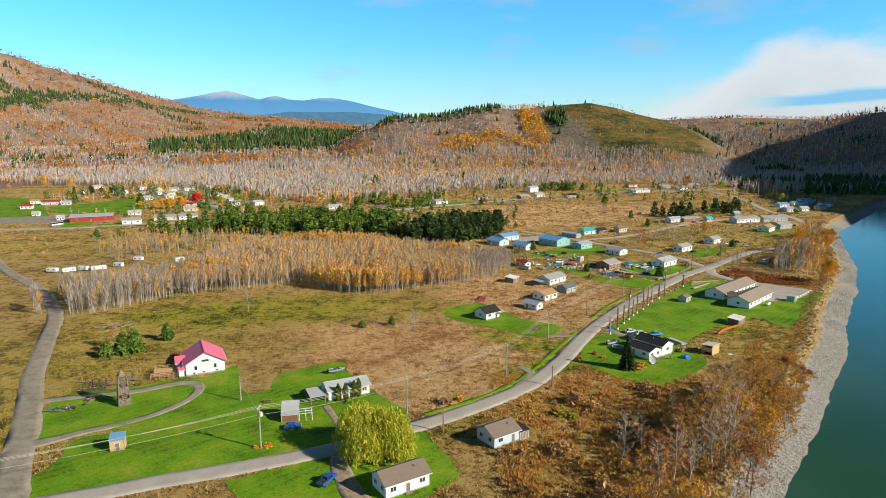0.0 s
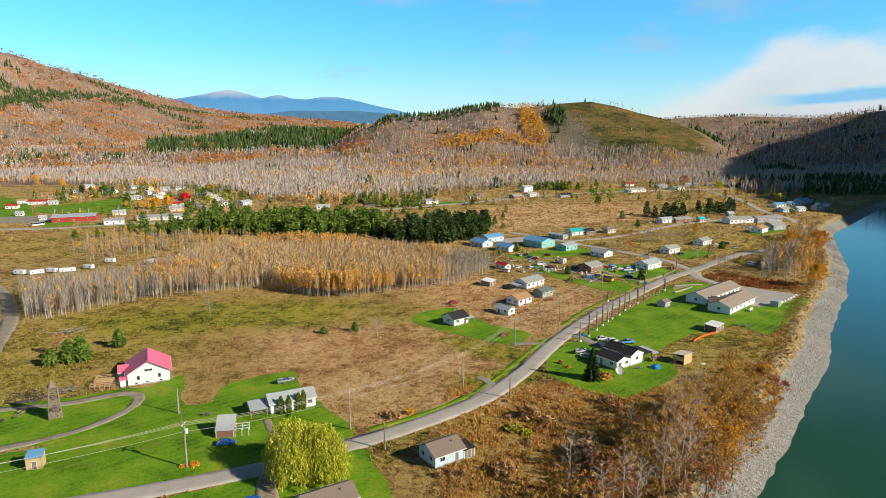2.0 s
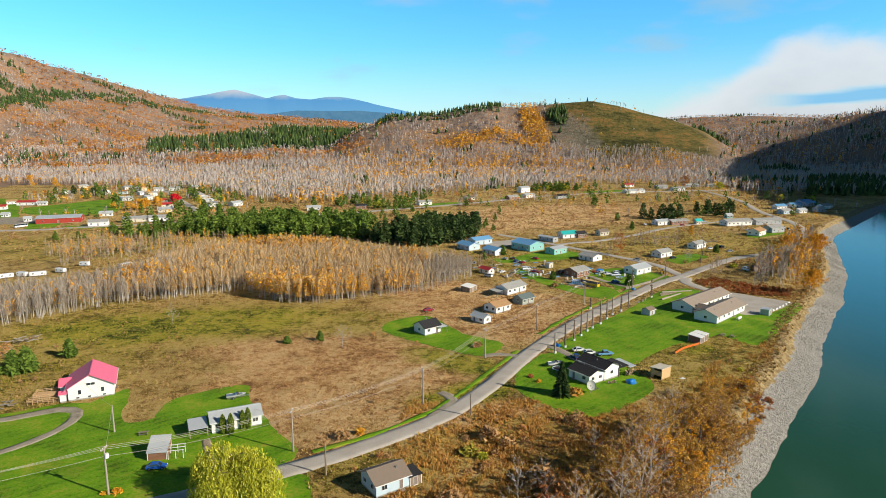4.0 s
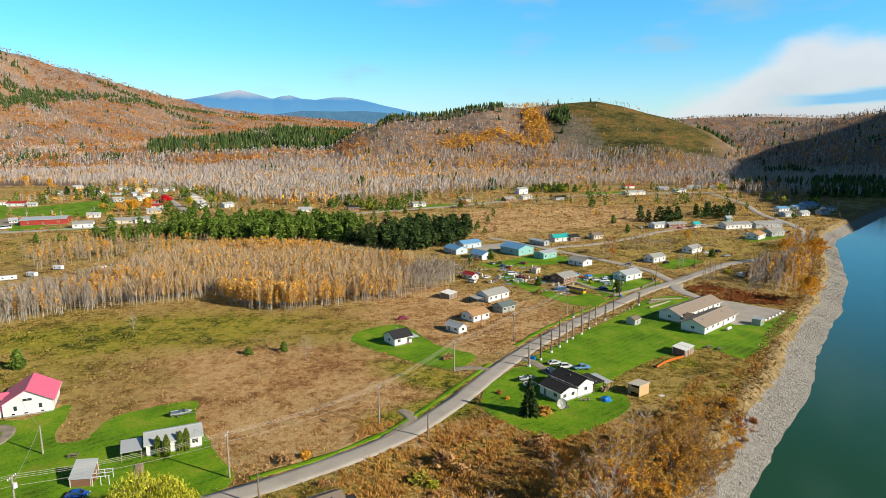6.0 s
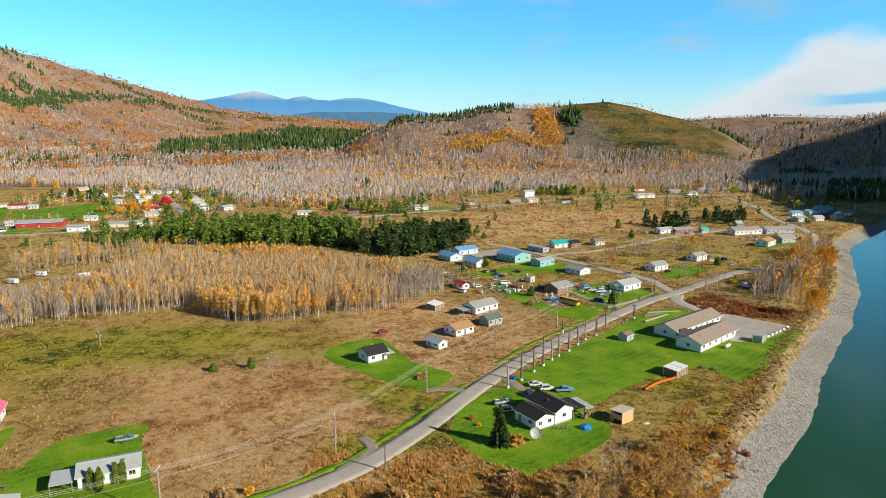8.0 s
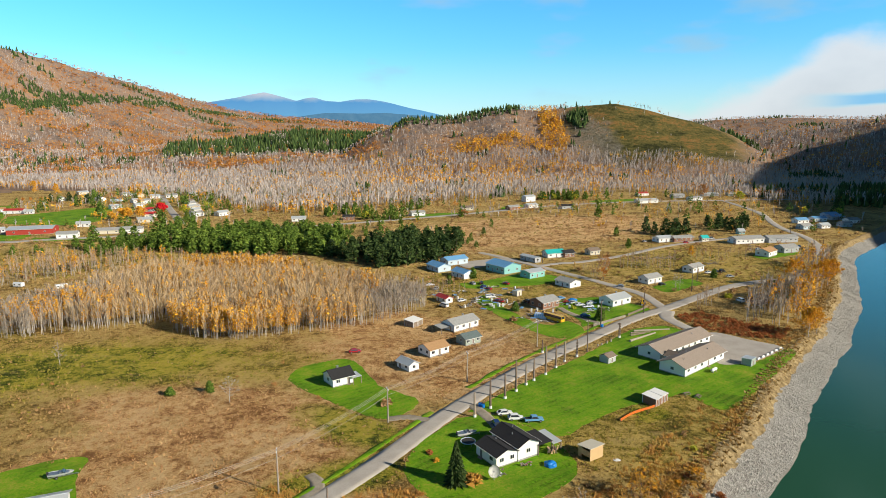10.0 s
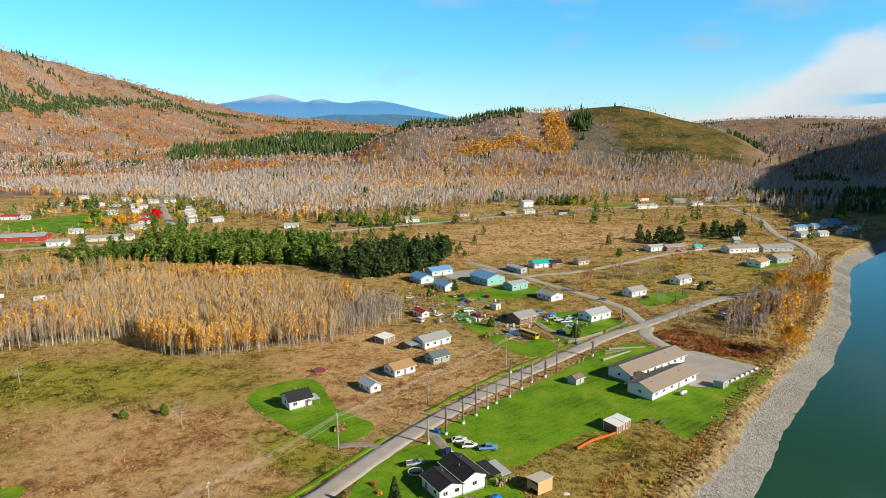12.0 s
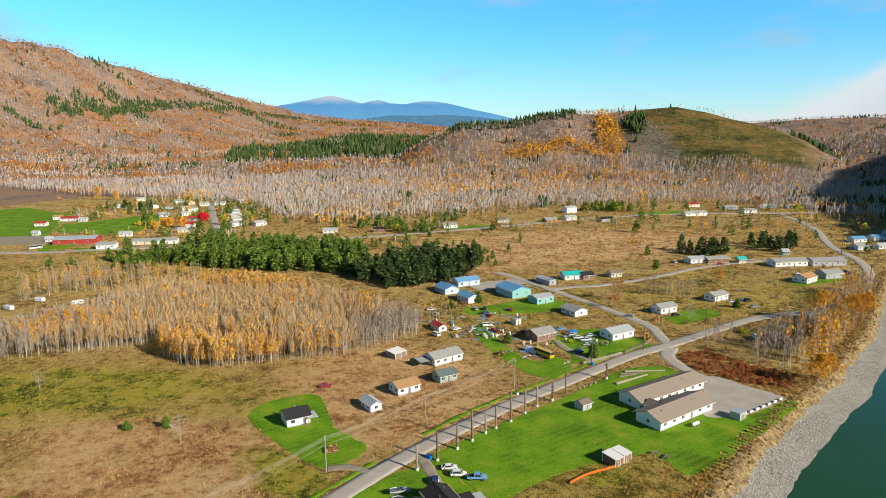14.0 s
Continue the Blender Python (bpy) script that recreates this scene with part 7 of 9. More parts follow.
def far_leafy(rs, k=12):
    o = []
    blade(o, (0, 0, 0), (0, 0, 0.75), 0.04, rs)
    for _ in range(k):
        t, z = rs.rand() * 6.3, 0.32 + rs.rand() * 0.62
        r = 0.19 * math.sqrt(rs.rand()) * (1.15 - abs(z - 0.55))
        c = np.array((r * math.cos(t), r * math.sin(t), z))
        o += [c + rs.randn(3) * 0.22 / math.sqrt(k) for _ in range(3)]
    return tris(o)


def far_conifer(rs):
    o = []
    for z0, z1, r in ((0.06, 0.5, 0.17), (0.28, 0.75, 0.13), (0.52, 1.0, 0.085)):
        ang = np.arange(6) / 6 * 2 * math.pi + rs.rand() * 6
        rad = r * (0.7 + 0.6 * rs.rand(6))
        low = [np.array((q * math.cos(a), q * math.sin(a), z0 + 0.06 * rs.randn())) for a, q in zip(ang, rad)]
        for i in range(6):
            o += [low[i], low[(i + 1) % 6], np.array((0, 0, z1))]
    return tris(o)


def near_bare(rs, leaves=False):
    """A slim aspen: trunk, and twigs in a narrow crown."""
    trunk, tw, lf = [], [], []
    lean = rs.randn(2) * 0.03
    stick(trunk, (0, 0, 0), (lean[0] * 0.5, lean[1] * 0.5, 0.5), 0.017, 0.012, 3)
    stick(trunk, (lean[0] * 0.5, lean[1] * 0.5, 0.5), (lean[0], lean[1], 0.96), 0.012, 0.004, 3)
    for _ in range(29):
        z = 0.30 + rs.rand() ** 0.8 * 0.58
        t = rs.rand() * 6.3
        r = (0.05 + rs.rand() * 0.11) * (1.2 - z)
        x0, y0 = lean * z
        blade(tw, (x0, y0, z), (x0 + r * math.cos(t), y0 + r * math.sin(t), z + 0.10 + rs.rand() * 0.15), 0.007 + rs.rand() * 0.008, rs)
    if leaves:
        for _ in range(80):
            z = 0.34 + rs.rand() * 0.62
            t, r = rs.rand() * 6.3, 0.16 * math.sqrt(rs.rand()) * (1.25 - z)
            c = np.array((lean[0] * z + r * math.cos(t), lean[1] * z + r * math.sin(t), z))
            lf += [c + rs.randn(3) * 0.026 for _ in range(3)]
    return tris(trunk), tris(tw), tris(lf) if leaves else None


def pine_form(rs, spread=0.24, n=125, low=0.10, round_top=0.62):
    """A pine: whorls of boughs in a rounded cone, each bough a few clumps of needles."""
    o = []
    lobes = 0.8 + 0.4 * rs.rand(7)
    for i in range(n):
        z = low + (0.96 - low) * ((i + rs.rand()) / n) ** 0.92
        u = (z - low) / (1 - low)
        prof = min(1.0, 0.45 + 2.6 * u) * (1 - u) ** round_top
        t = rs.rand() * 2 * math.pi
        r = spread * prof * lobes[int(t * 1.11) % 7] * (0.55 + 0.5 * math.sqrt(rs.rand()))
        c = np.array((r * math.cos(t), r * math.sin(t), z + 0.02 * rs.randn()))
        w = 0.022 + 0.055 * spread / 0.24 * (1 - 0.6 * u)
        o += [c + rs.randn(3) * w * np.array((1, 1, 0.75)) for _ in range(3)]
        o += [c + rs.randn(3) * w * np.array((1, 1, 0.75)) for _ in range(3)]
    blade(o, (0, 0, 0.85), (0, 0, 1.0), 0.03, rs)
    return tris(o)


def tuft_form(rs, n=5, flat=0.5):
    o = []
    for _ in range(n):
        t, r = rs.rand() * 6.3, 0.1 + 0.55 * rs.rand()
        a = np.array((0.3 * r * math.cos(t), 0.3 * r * math.sin(t), 0))
        b = np.array((r * math.cos(t), r * math.sin(t), flat + (1 - flat) * rs.rand()))
        s = np.cross(b - a, rs.randn(3))
        s = s / (np.linalg.norm(s) + 1e-9) * (0.10 + 0.14 * rs.rand())
        o += [a - s, a + s, b]
    return tris(o)


def reed_form(rs, n=10):
    """A soft clump of many narrow blades, bent outwards."""
    o = []
    for _ in range(n):
        t, r = rs.rand() * 6.3, 0.15 + 0.5 * rs.rand()
        a = np.array((0.5 * r * math.cos(t), 0.5 * r * math.sin(t), 0))
        b = np.array((r * math.cos(t + 0.5), r * math.sin(t + 0.5), 0.45 + 0.55 * rs.rand()))
        s = np.cross(b - a, rs.randn(3))
        s = s / (np.linalg.norm(s) + 1e-9) * (0.05 + 0.06 * rs.rand())
        o += [a - s, a + s, b]
    return tris(o)


def bush_form(rs, n=60, leaf=0.12):
    """A rounded shrub: many small leaf clumps over a few stems."""
    o = []
    for _ in range(n):
        d = rs.randn(3)
        d[2] = abs(d[2])
        d = d / np.linalg.norm(d) * (0.55 + 0.45 * rs.rand())
        c = np.array((d[0] * 0.5, d[1] * 0.5, 0.12 + d[2] * 0.85))
        o += [c + rs.randn(3) * leaf for _ in range(3)]
    for _ in range(5):
        t = rs.rand() * 6.3
        blade(o, (0, 0, 0), (0.35 * math.cos(t), 0.35 * math.sin(t), 0.8), 0.05, rs)
    return tris(o)


def scatter(name, forms, at, high, wide, material, label, category, seed=3, group=""):
    """All plants of one kind as one object."""
    rs = np.random.RandomState(seed)
    at = np.asarray(at, float)
    pick = rs.randint(0, len(forms), len(at))
    turn = rs.rand(len(at)) * 2 * math.pi
    V, F, base = [], [], 0
    for k, (v, f) in enumerate(forms):
        m = pick == k
        if not m.any():
            continue
        c, s = np.cos(turn[m])[:, None], np.sin(turn[m])[:, None]
        w, h = wide[m][:, None], high[m][:, None]
        x = (v[None, :, 0] * c - v[None, :, 1] * s) * w + at[m][:, None, 0]
        y = (v[None, :, 0] * s + v[None, :, 1] * c) * w + at[m][:, None, 1]
        z = v[None, :, 2] * h + at[m][:, None, 2]
        V.append(np.stack([x, y, z], 2).reshape(-1, 3))
        F.append((f[None] + (np.arange(m.sum()) * len(v))[:, None, None]).reshape(-1, 3) + base)
        base += m.sum() * len(v)
    ob = arrays(name, np.vstack(V), np.vstack(F), material)
    return tagged(ob, label, category, group, "stuff")


def ground_z(x, y):
    return ground_add(x, y) - 0.06


# ---- far woods ----


def far_woods():
    rs = np.random.RandomState(21)
    FRONT = np.array([(-1200, 1050), (-709, 985), (-493, 930), (-330, 880), (-250, 800), (-223, 744), (-132, 705), (-60, 752), (-30, 772), (83, 885), (235, 950), (300, 940), (330, 900), (380, 830), (480, 800), (700, 830), (1200, 900)])
    # candidate places, evenly over the ground within the view
    def places(n, r0, r1, a0, a1):
        a = np.radians(a0 + (a1 - a0) * rs.rand(n))
        r = np.sqrt(r0 ** 2 + (r1 ** 2 - r0 ** 2) * rs.rand(n))
        return HUB[0] + r * np.sin(a), HUB[1] + r * np.cos(a), r, np.degrees(a)
    kinds = {"bare": [], "gold": [], "rust": [], "conifer": []}

    def add(kind, x, y, h):
        if len(x):
            kinds[kind].append(np.stack([x, y, ground_z(x, y), h], 1))

    # valley floor
    x, y, r, az = places(36000, 690, 1340, -47, 38)
    ok = (y > np.interp(x, FRONT[:, 0], FRONT[:, 1]) + 12 * fbm(x, y, 60, 31)) & (bank_distance(x, y) < -8)
    ok &= line_distance(HIGHWAY, x, y) > 14
    x, y, r, az = x[ok], y[ok], r[ok], az[ok]
    thin = rs.rand(len(x))
    n1, n2 = fbm(x, y, 210, 5), fbm(x, y, 150, 6)
    dark = (az > 27) & (r < 1050) & (rs.rand(len(x)) < 0.5) | (az > 19) & (n1 + 0.4 * n2 > 0.45) & (rs.rand(len(x)) < 0.5)
    con = dark | ((n2 > 0.85) & (rs.rand(len(x)) < 0.5))
    gold = ~con & (rs.rand(len(x)) < np.clip(0.10 + 0.35 * (n1 - 0.1), 0.05, 0.5) + 0.25 * (oval(x, y, 60, 1180, 300, 130) < 1))
    bare = ~con & ~gold & (thin < 0.85)
    add("bare", x[bare], y[bare], 11 + 5 * rs.rand(bare.sum()))
    add("gold", x[gold], y[gold], 8 + 6 * rs.rand(gold.sum()))
    add("conifer", x[con], y[con], 10 + 9 * rs.rand(con.sum()))
    # slopes and hills
    x, y, r, az = places(52000, 1340, 2700, -48, 36)
    z = ground_z(x, y)
    n1, n2, n3 = fbm(x, y, 330, 15), fbm(x + 0.5 * y, y * 3, 420, 16), fbm(x, y, 120, 17)
    grassy = (oval(x, y, 392, 1480, 190, 235) < 1 + 0.12 * n3) & (rs.rand(len(x)) > 0.02 + 0.06 * (oval(x, y, 262, 1400, 55, 120) < 1) + 0.10 * (oval(x, y, 360, 1580, 90, 30) < 1))
    strip = (np.abs(r - np.interp(az, [-40, -36, -26, -19], [2150, 2350, 3200, 3700])) < 75 * (1 + 0.8 * n3)) & (az > -40) & (az < -18) & (n3 > -0.45)
    bench = (r > 1610) & (r < 1960) & (az > -27) & (az < -9) & (n3 > -0.5)
    spots = (r > 1560) & (r < 1640) & (az > -39) & (az < -28) & (n3 > 0.35)
    crest = (r > 1520) & (r < 1640) & (az > -8.5) & (az < 2.6) & (rs.rand(len(x)) < 0.8)
    gully = (oval(x, y, 228, 1480, 15, 120, -8) < 1 + 0.6 * n3) & (rs.rand(len(x)) < 0.7) | (oval(x, y, 600, 1560, 40, 60) < 1)
    band = (fbm(x * 0.35, y, 300, 18) > 0.62) & (r > 2000) & (az < -9)
    east = (az > 20.5) & (rs.rand(len(x)) < 0.01 + 0.35 * (n1 + 0.4 * n3 > 0.85))
    con = (bench & (rs.rand(len(x)) < 0.45 + 0.35 * (az > -17)) | spots | crest | gully | band | strip | east | (rs.rand(len(x)) < 0.012)) & ~grassy
    goldband = (oval(x, y, 184, 1440, 30, 165, 3) < 1 + 0.3 * n3) | ((x > -14) & (x < 170) & (r > 1290) & (r < 1430) & (n1 + 0.6 * n3 > -0.05))
    foot = (az > -24) & (az < 12) & (r < 1400) & (n3 + 0.5 * n1 > 0.15)
    gold = ~con & ~grassy & (goldband & (rs.rand(len(x)) < 0.85) | foot & (rs.rand(len(x)) < 0.4) | (rs.rand(len(x)) < 0.05))
    rust = ~con & ~gold & ~grassy & (rs.rand(len(x)) < np.where(az < -9, np.where(n1 + 0.7 * n2 + 0.35 * n3 > np.where(r < 1900, 0.25, -0.12), 0.80, 0.07), np.clip(0.07 + 0.08 * n1, 0.02, 0.2)))
    bare = ~con & ~gold & ~rust & ~grassy
    add("bare", x[bare], y[bare], 9 + 5 * rs.rand(bare.sum()))
    add("gold", x[gold], y[gold], 9 + 6 * rs.rand(gold.sum()))
    add("rust", x[rust], y[rust], 8 + 4 * rs.rand(rust.sum()))
    add("conifer", x[con], y[con], (9 + 8 * rs.rand(con.sum())) * np.where(bench[con], 1.4, np.where(crest[con], 0.85, 1.0)))
    # golden stands on the hill, with a dark wooded gully beside them
    x, y, r, az = places(15000, 1250, 1590, -4, 9)
    n1, n3 = fbm(x, y, 140, 19), fbm(x, y, 60, 20)
    stand = (x > -20) & (x < 165) & (r > 1300) & (r < 1430) & (n1 + 0.6 * n3 > 0.25) | (oval(x, y, 182, 1470, 26, 130, 3) < 1 + 0.35 * n3)
    stand &= rs.rand(len(x)) < 0.26 + 0.16 * (r > 1450)
    dark = (oval(x, y, 238, 1515, 22, 60, -10) < 1 + 0.4 * n3) & ~stand & (rs.rand(len(x)) < 0.14)
    add("gold", x[stand], y[stand], 8 + 5 * rs.rand(stand.sum()))
    add("conifer", x[dark], y[dark], 10 + 7 * rs.rand(dark.sum()))
    # upper slopes, far away
    x, y, r, az = places(31000, 2700, 4450, -48, 32)
    n2, n3 = fbm(x + 0.5 * y, y * 3, 700, 26), fbm(x, y, 260, 27)
    strip = (np.abs(r - np.interp(az, [-40, -36, -26, -19], [2150, 2350, 3200, 3700])) < 75 * (1 + 0.8 * n3)) & (az > -40) & (az < -18) & (n3 > -0.45)
    con = strip | (fbm(x * 0.35, y, 420, 28) > 0.62) & (rs.rand(len(x)) < 0.75) | (rs.rand(len(x)) < 0.012)
    rust = ~con & (rs.rand(len(x)) < np.where(az < -8, np.where(n2 + 0.5 * n3 > -0.25, 0.85, 0.10), 0.3))
    bare = ~con & ~rust
    add("bare", x[bare], y[bare], 11 + 5 * rs.rand(bare.sum()))
    add("rust", x[rust], y[rust], 10 + 5 * rs.rand(rust.sum()))
    add("conifer", x[con], y[con], 12 + 6 * rs.rand(con.sum()))
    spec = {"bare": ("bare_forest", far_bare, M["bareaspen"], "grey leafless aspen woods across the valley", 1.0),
            "gold": ("golden_forest", far_leafy, M["goldleaf"], "golden autumn aspens among the woods", 1.5),
            "rust": ("rust_forest", far_leafy, M["orangeleaf"], "rust-orange autumn woods on the slopes", 1.9),
            "conifer": ("conifer_forest", far_conifer, M["conifer"], "dark conifers on the hills", 1.45)}
    for k, rows in kinds.items():
        p = np.vstack(rows)
        name, form, mt, label, fat = spec[k]
        rr = np.hypot(p[:, 0] - HUB[0], p[:, 1] - HUB[1])
        for lo, hi, kk in ((0, 1400, 0), (1400, 2700, 1), (2700, 9999, 2)):
            m = (rr >= lo) & (rr < hi)
            if not m.any():
                continue
            q = p[m]
            forms = [form(rs) if k == "conifer" else form(rs, ((5, 2, 1), (11, 7, 5))[k != "bare"][kk]) for _ in range(9)]
            scatter(name, forms, q[:, :3], q[:, 3], q[:, 3] * fat * (1, 1.1, 1.35)[kk] * (0.8 + 0.4 * rs.rand(len(q))), mt, label + ("", ", higher up", ", on the far slopes")[kk], "forest", 5)


far_woods()

# ---- groves and belts of the valley floor ----
GROVE = [(-182, 268), (-165, 264), (-152, 269), (-147, 281), (-132, 298), (-112, 310), (-93, 320), (-78, 329), (-68, 314), (-51, 305), (-30, 306), (-8, 319), (14, 332), (24, 345), (34, 362), (30, 376), (12, 384), (-18, 406), (-57, 430), (-88, 437), (-118, 426), (-142, 410), (-148, 384), (-144, 358), (-148, 343), (-160, 329), (-172, 314), (-190, 308), (-202, 298)]


def grove(name, poly, n, seed, hi, gold, label):
    rs = np.random.RandomState(seed)
    p = np.array(poly)
    x = p[:, 0].min() + np.ptp(p[:, 0]) * rs.rand(n)
    y = p[:, 1].min() + np.ptp(p[:, 1]) * rs.rand(n)
    n1 = fbm(x, y, 45, seed)
    ok = inside(poly, x, y) & free_ground(x, y, 1.0) & (rs.rand(n) < 0.85 + 0.25 * n1)
    x, y, n1 = x[ok], y[ok], n1[ok]
    at = np.stack([x, y, np.full(len(x), -0.06)], 1)
    h = hi[0] + (hi[1] - hi[0]) * rs.rand(len(x)) + 1.2 * n1
    forms = [near_bare(rs, True) for _ in range(10)]
    scatter("aspen_trunks", [f[0] for f in forms], at, h, h, M["bark"], "pale slender trunks of " + label, "grove", seed)
    tawny = (rs.rand(len(x)) < smooth01((x + 150 + 0.5 * (y - 330)) / 55)) & (x < 8 + 12 * n1) & (len(poly) > 20)
    grey = ~tawny
    scatter("aspen_twigs", [f[1] for f in forms], at[grey], h[grey], h[grey] * 1.3, M["greyaspen" if hi[0] >= 8 else "brownaspen"], "bare grey twigs of " + label, "grove", seed)
    if tawny.any():
        scatter("tawny_aspen_twigs", [f[1] for f in forms], at[tawny], h[tawny], h[tawny] * 1.3, M["hazeaspen"], "tawny orange twigs of " + label, "grove", seed)
    g = rs.rand(len(x)) < gold(x, y, n1)
    if g.any():
        scatter("aspen_leaves", [f[2] for f in forms], at[g], h[g] * 1.06, h[g] * 1.15, M["goldleaf"], "yellow-orange autumn leaves in " + label, "grove", seed)


grove("aspen_grove", GROVE, 13500, 41, (8.2, 12.0),
      lambda x, y, n: np.clip(0.02 + 0.04 * (x > -140) + 0.10 * (fbm(x, y, 38, 77) > 0.25) * (x > -140) + 0.18 * (oval(x, y, -40, 322, 42, 22) < 1) + 0.36 * (oval(x, y, -36, 313, 34, 10) < 1) + 0.45 * (oval(x, y, -75, 424, 42, 12) < 1) + 0.3 * (oval(x, y, -128, 330, 22, 14, 40) < 1), 0, 0.9) * (x < 8), "an aspen grove in the meadow")
grove("aspen_grove", [(-250, 420), (-200, 400), (-150, 430), (-110, 440), (-150, 470), (-230, 470)], 500, 42, (7, 11), lambda x, y, n: 0.2 + 0 * x, "a thin aspen grove by the highway")
grove("aspen_grove", [(-216, 386), (-206, 380), (-178, 418), (-180, 446), (-196, 442), (-200, 420)], 190, 40, (7, 11), lambda x, y, n: 0.05 + 0 * x, "a thin line of aspens in the dry field")
grove("aspen_grove", [(175, 347), (184, 339), (196, 345), (206, 354), (216, 374), (230, 398), (226, 408), (204, 400), (190, 375)], 430, 43, (10, 14),
      lambda x, y, n: 0.10 + 0.75 * (bank_distance(x, y) > -13), "an aspen grove on the river bank")
grove("aspen_grove", [(236, 405), (246, 415), (262, 455), (285, 500), (278, 505), (250, 470), (228, 425)], 330, 44, (9, 13),
      lambda x, y, n: 0.35 + 0 * x, "riverside aspens beyond the village")
grove("aspen_grove", [(160, 365), (172, 372), (176, 382), (166, 380)], 40, 45, (6, 9), lambda x, y, n: 0.05 + 0 * x, "young aspens beside the road")
grove("aspen_grove", [(140, 455), (170, 450), (180, 470), (150, 476)], 90, 46, (6, 10), lambda x, y, n: 0.0 * x, "young aspens in a field")
grove("aspen_grove", [(28, 362), (46, 378), (54, 392), (40, 402), (22, 398)], 90, 47, (4, 7), lambda x, y, n: 0.0 * x, "low bare scrub behind the houses")
grove("aspen_grove", [(92, 720), (160, 775), (200, 800), (150, 790), (80, 745)], 260, 48, (5, 8), lambda x, y, n: 0.3 + 0.0 * x, "low scrub along the highway")


def belt(polys, n, seed, hi, material, label, name="pine_belt", spread=0.26):
    rs = np.random.RandomState(seed)
    X, Y = [], []
    for poly in polys:
        p = np.array(poly, float)
        k = int(n * np.ptp(p[:, 0]) * np.ptp(p[:, 1]) / 1000)
        x = p[:, 0].min() + np.ptp(p[:, 0]) * rs.rand(k)
        y = p[:, 1].min() + np.ptp(p[:, 1]) * rs.rand(k)
        ok = inside(poly, x, y)
        X.append(x[ok])
        Y.append(y[ok])
    x, y = np.concatenate(X), np.concatenate(Y)
    ok = free_ground(x, y, 2.0)
    x, y = x[ok], y[ok]
    h = hi[0] + (hi[1] - hi[0]) * rs.rand(len(x)) ** 1.3
    at = np.stack([x, y, np.full(len(x), -0.06)], 1)
    scatter(name, [pine_form(rs, spread) for _ in range(8)], at, h, h * (0.9 + 0.4 * rs.rand(len(x))), material, label, "trees", seed)
    tr = []
    stick(tr, (0, 0, 0), (0, 0, 0.6), 0.03, 0.015, 4)
    scatter(name.replace("belt", "trunks"), [tris(tr)], at, h, h, M["barkdark"], "dark trunks of " + label, "trees", seed)


belt([[(-178, 545), (-166, 492), (-120, 484), (-43, 486), (-40, 520), (-65, 560), (-130, 575)]], 30, 51, (8, 16), M["pine"], "a belt of sunlit green pines")
belt([[(-45, 480), (-8, 446), (30, 464), (40, 500), (42, 541), (1.5, 545), (-30, 520)]], 25, 52, (7, 16), M["conifer"], "a belt of dark green pines")
belt([[(-212, 466), (-160, 488), (-170, 515), (-215, 520)], [(118, 860), (185, 858), (180, 890), (118, 895)]], 16, 53, (7, 12), M["pine"], "scattered green pines by the highway")
grove("scrub_grove", [(110, 420), (128, 428), (134, 448), (118, 452), (104, 440)], 80, 49, (3, 6), lambda x, y, n: 0.1 + 0.0 * x, "low bare scrub beside the side street")
grove("scrub_grove", [(196, 470), (230, 490), (240, 520), (214, 520), (190, 495)], 130, 50, (3, 6), lambda x, y, n: 0.12 + 0.0 * x, "bare thickets in the field")
belt([[(-60, 560), (60, 560), (60, 600), (-80, 600)], [(100, 490), (122, 500), (120, 520), (100, 510)], [(-300, 480), (-230, 470), (-240, 500), (-300, 505)], [(-10, 655), (-60, 640), (-140, 590), (-60, 590)]], 2.2, 55, (4, 8), M["pine"], "young scattered pines in the dry field", "young_pines")

# ---- tufts and scrub of the meadow ----


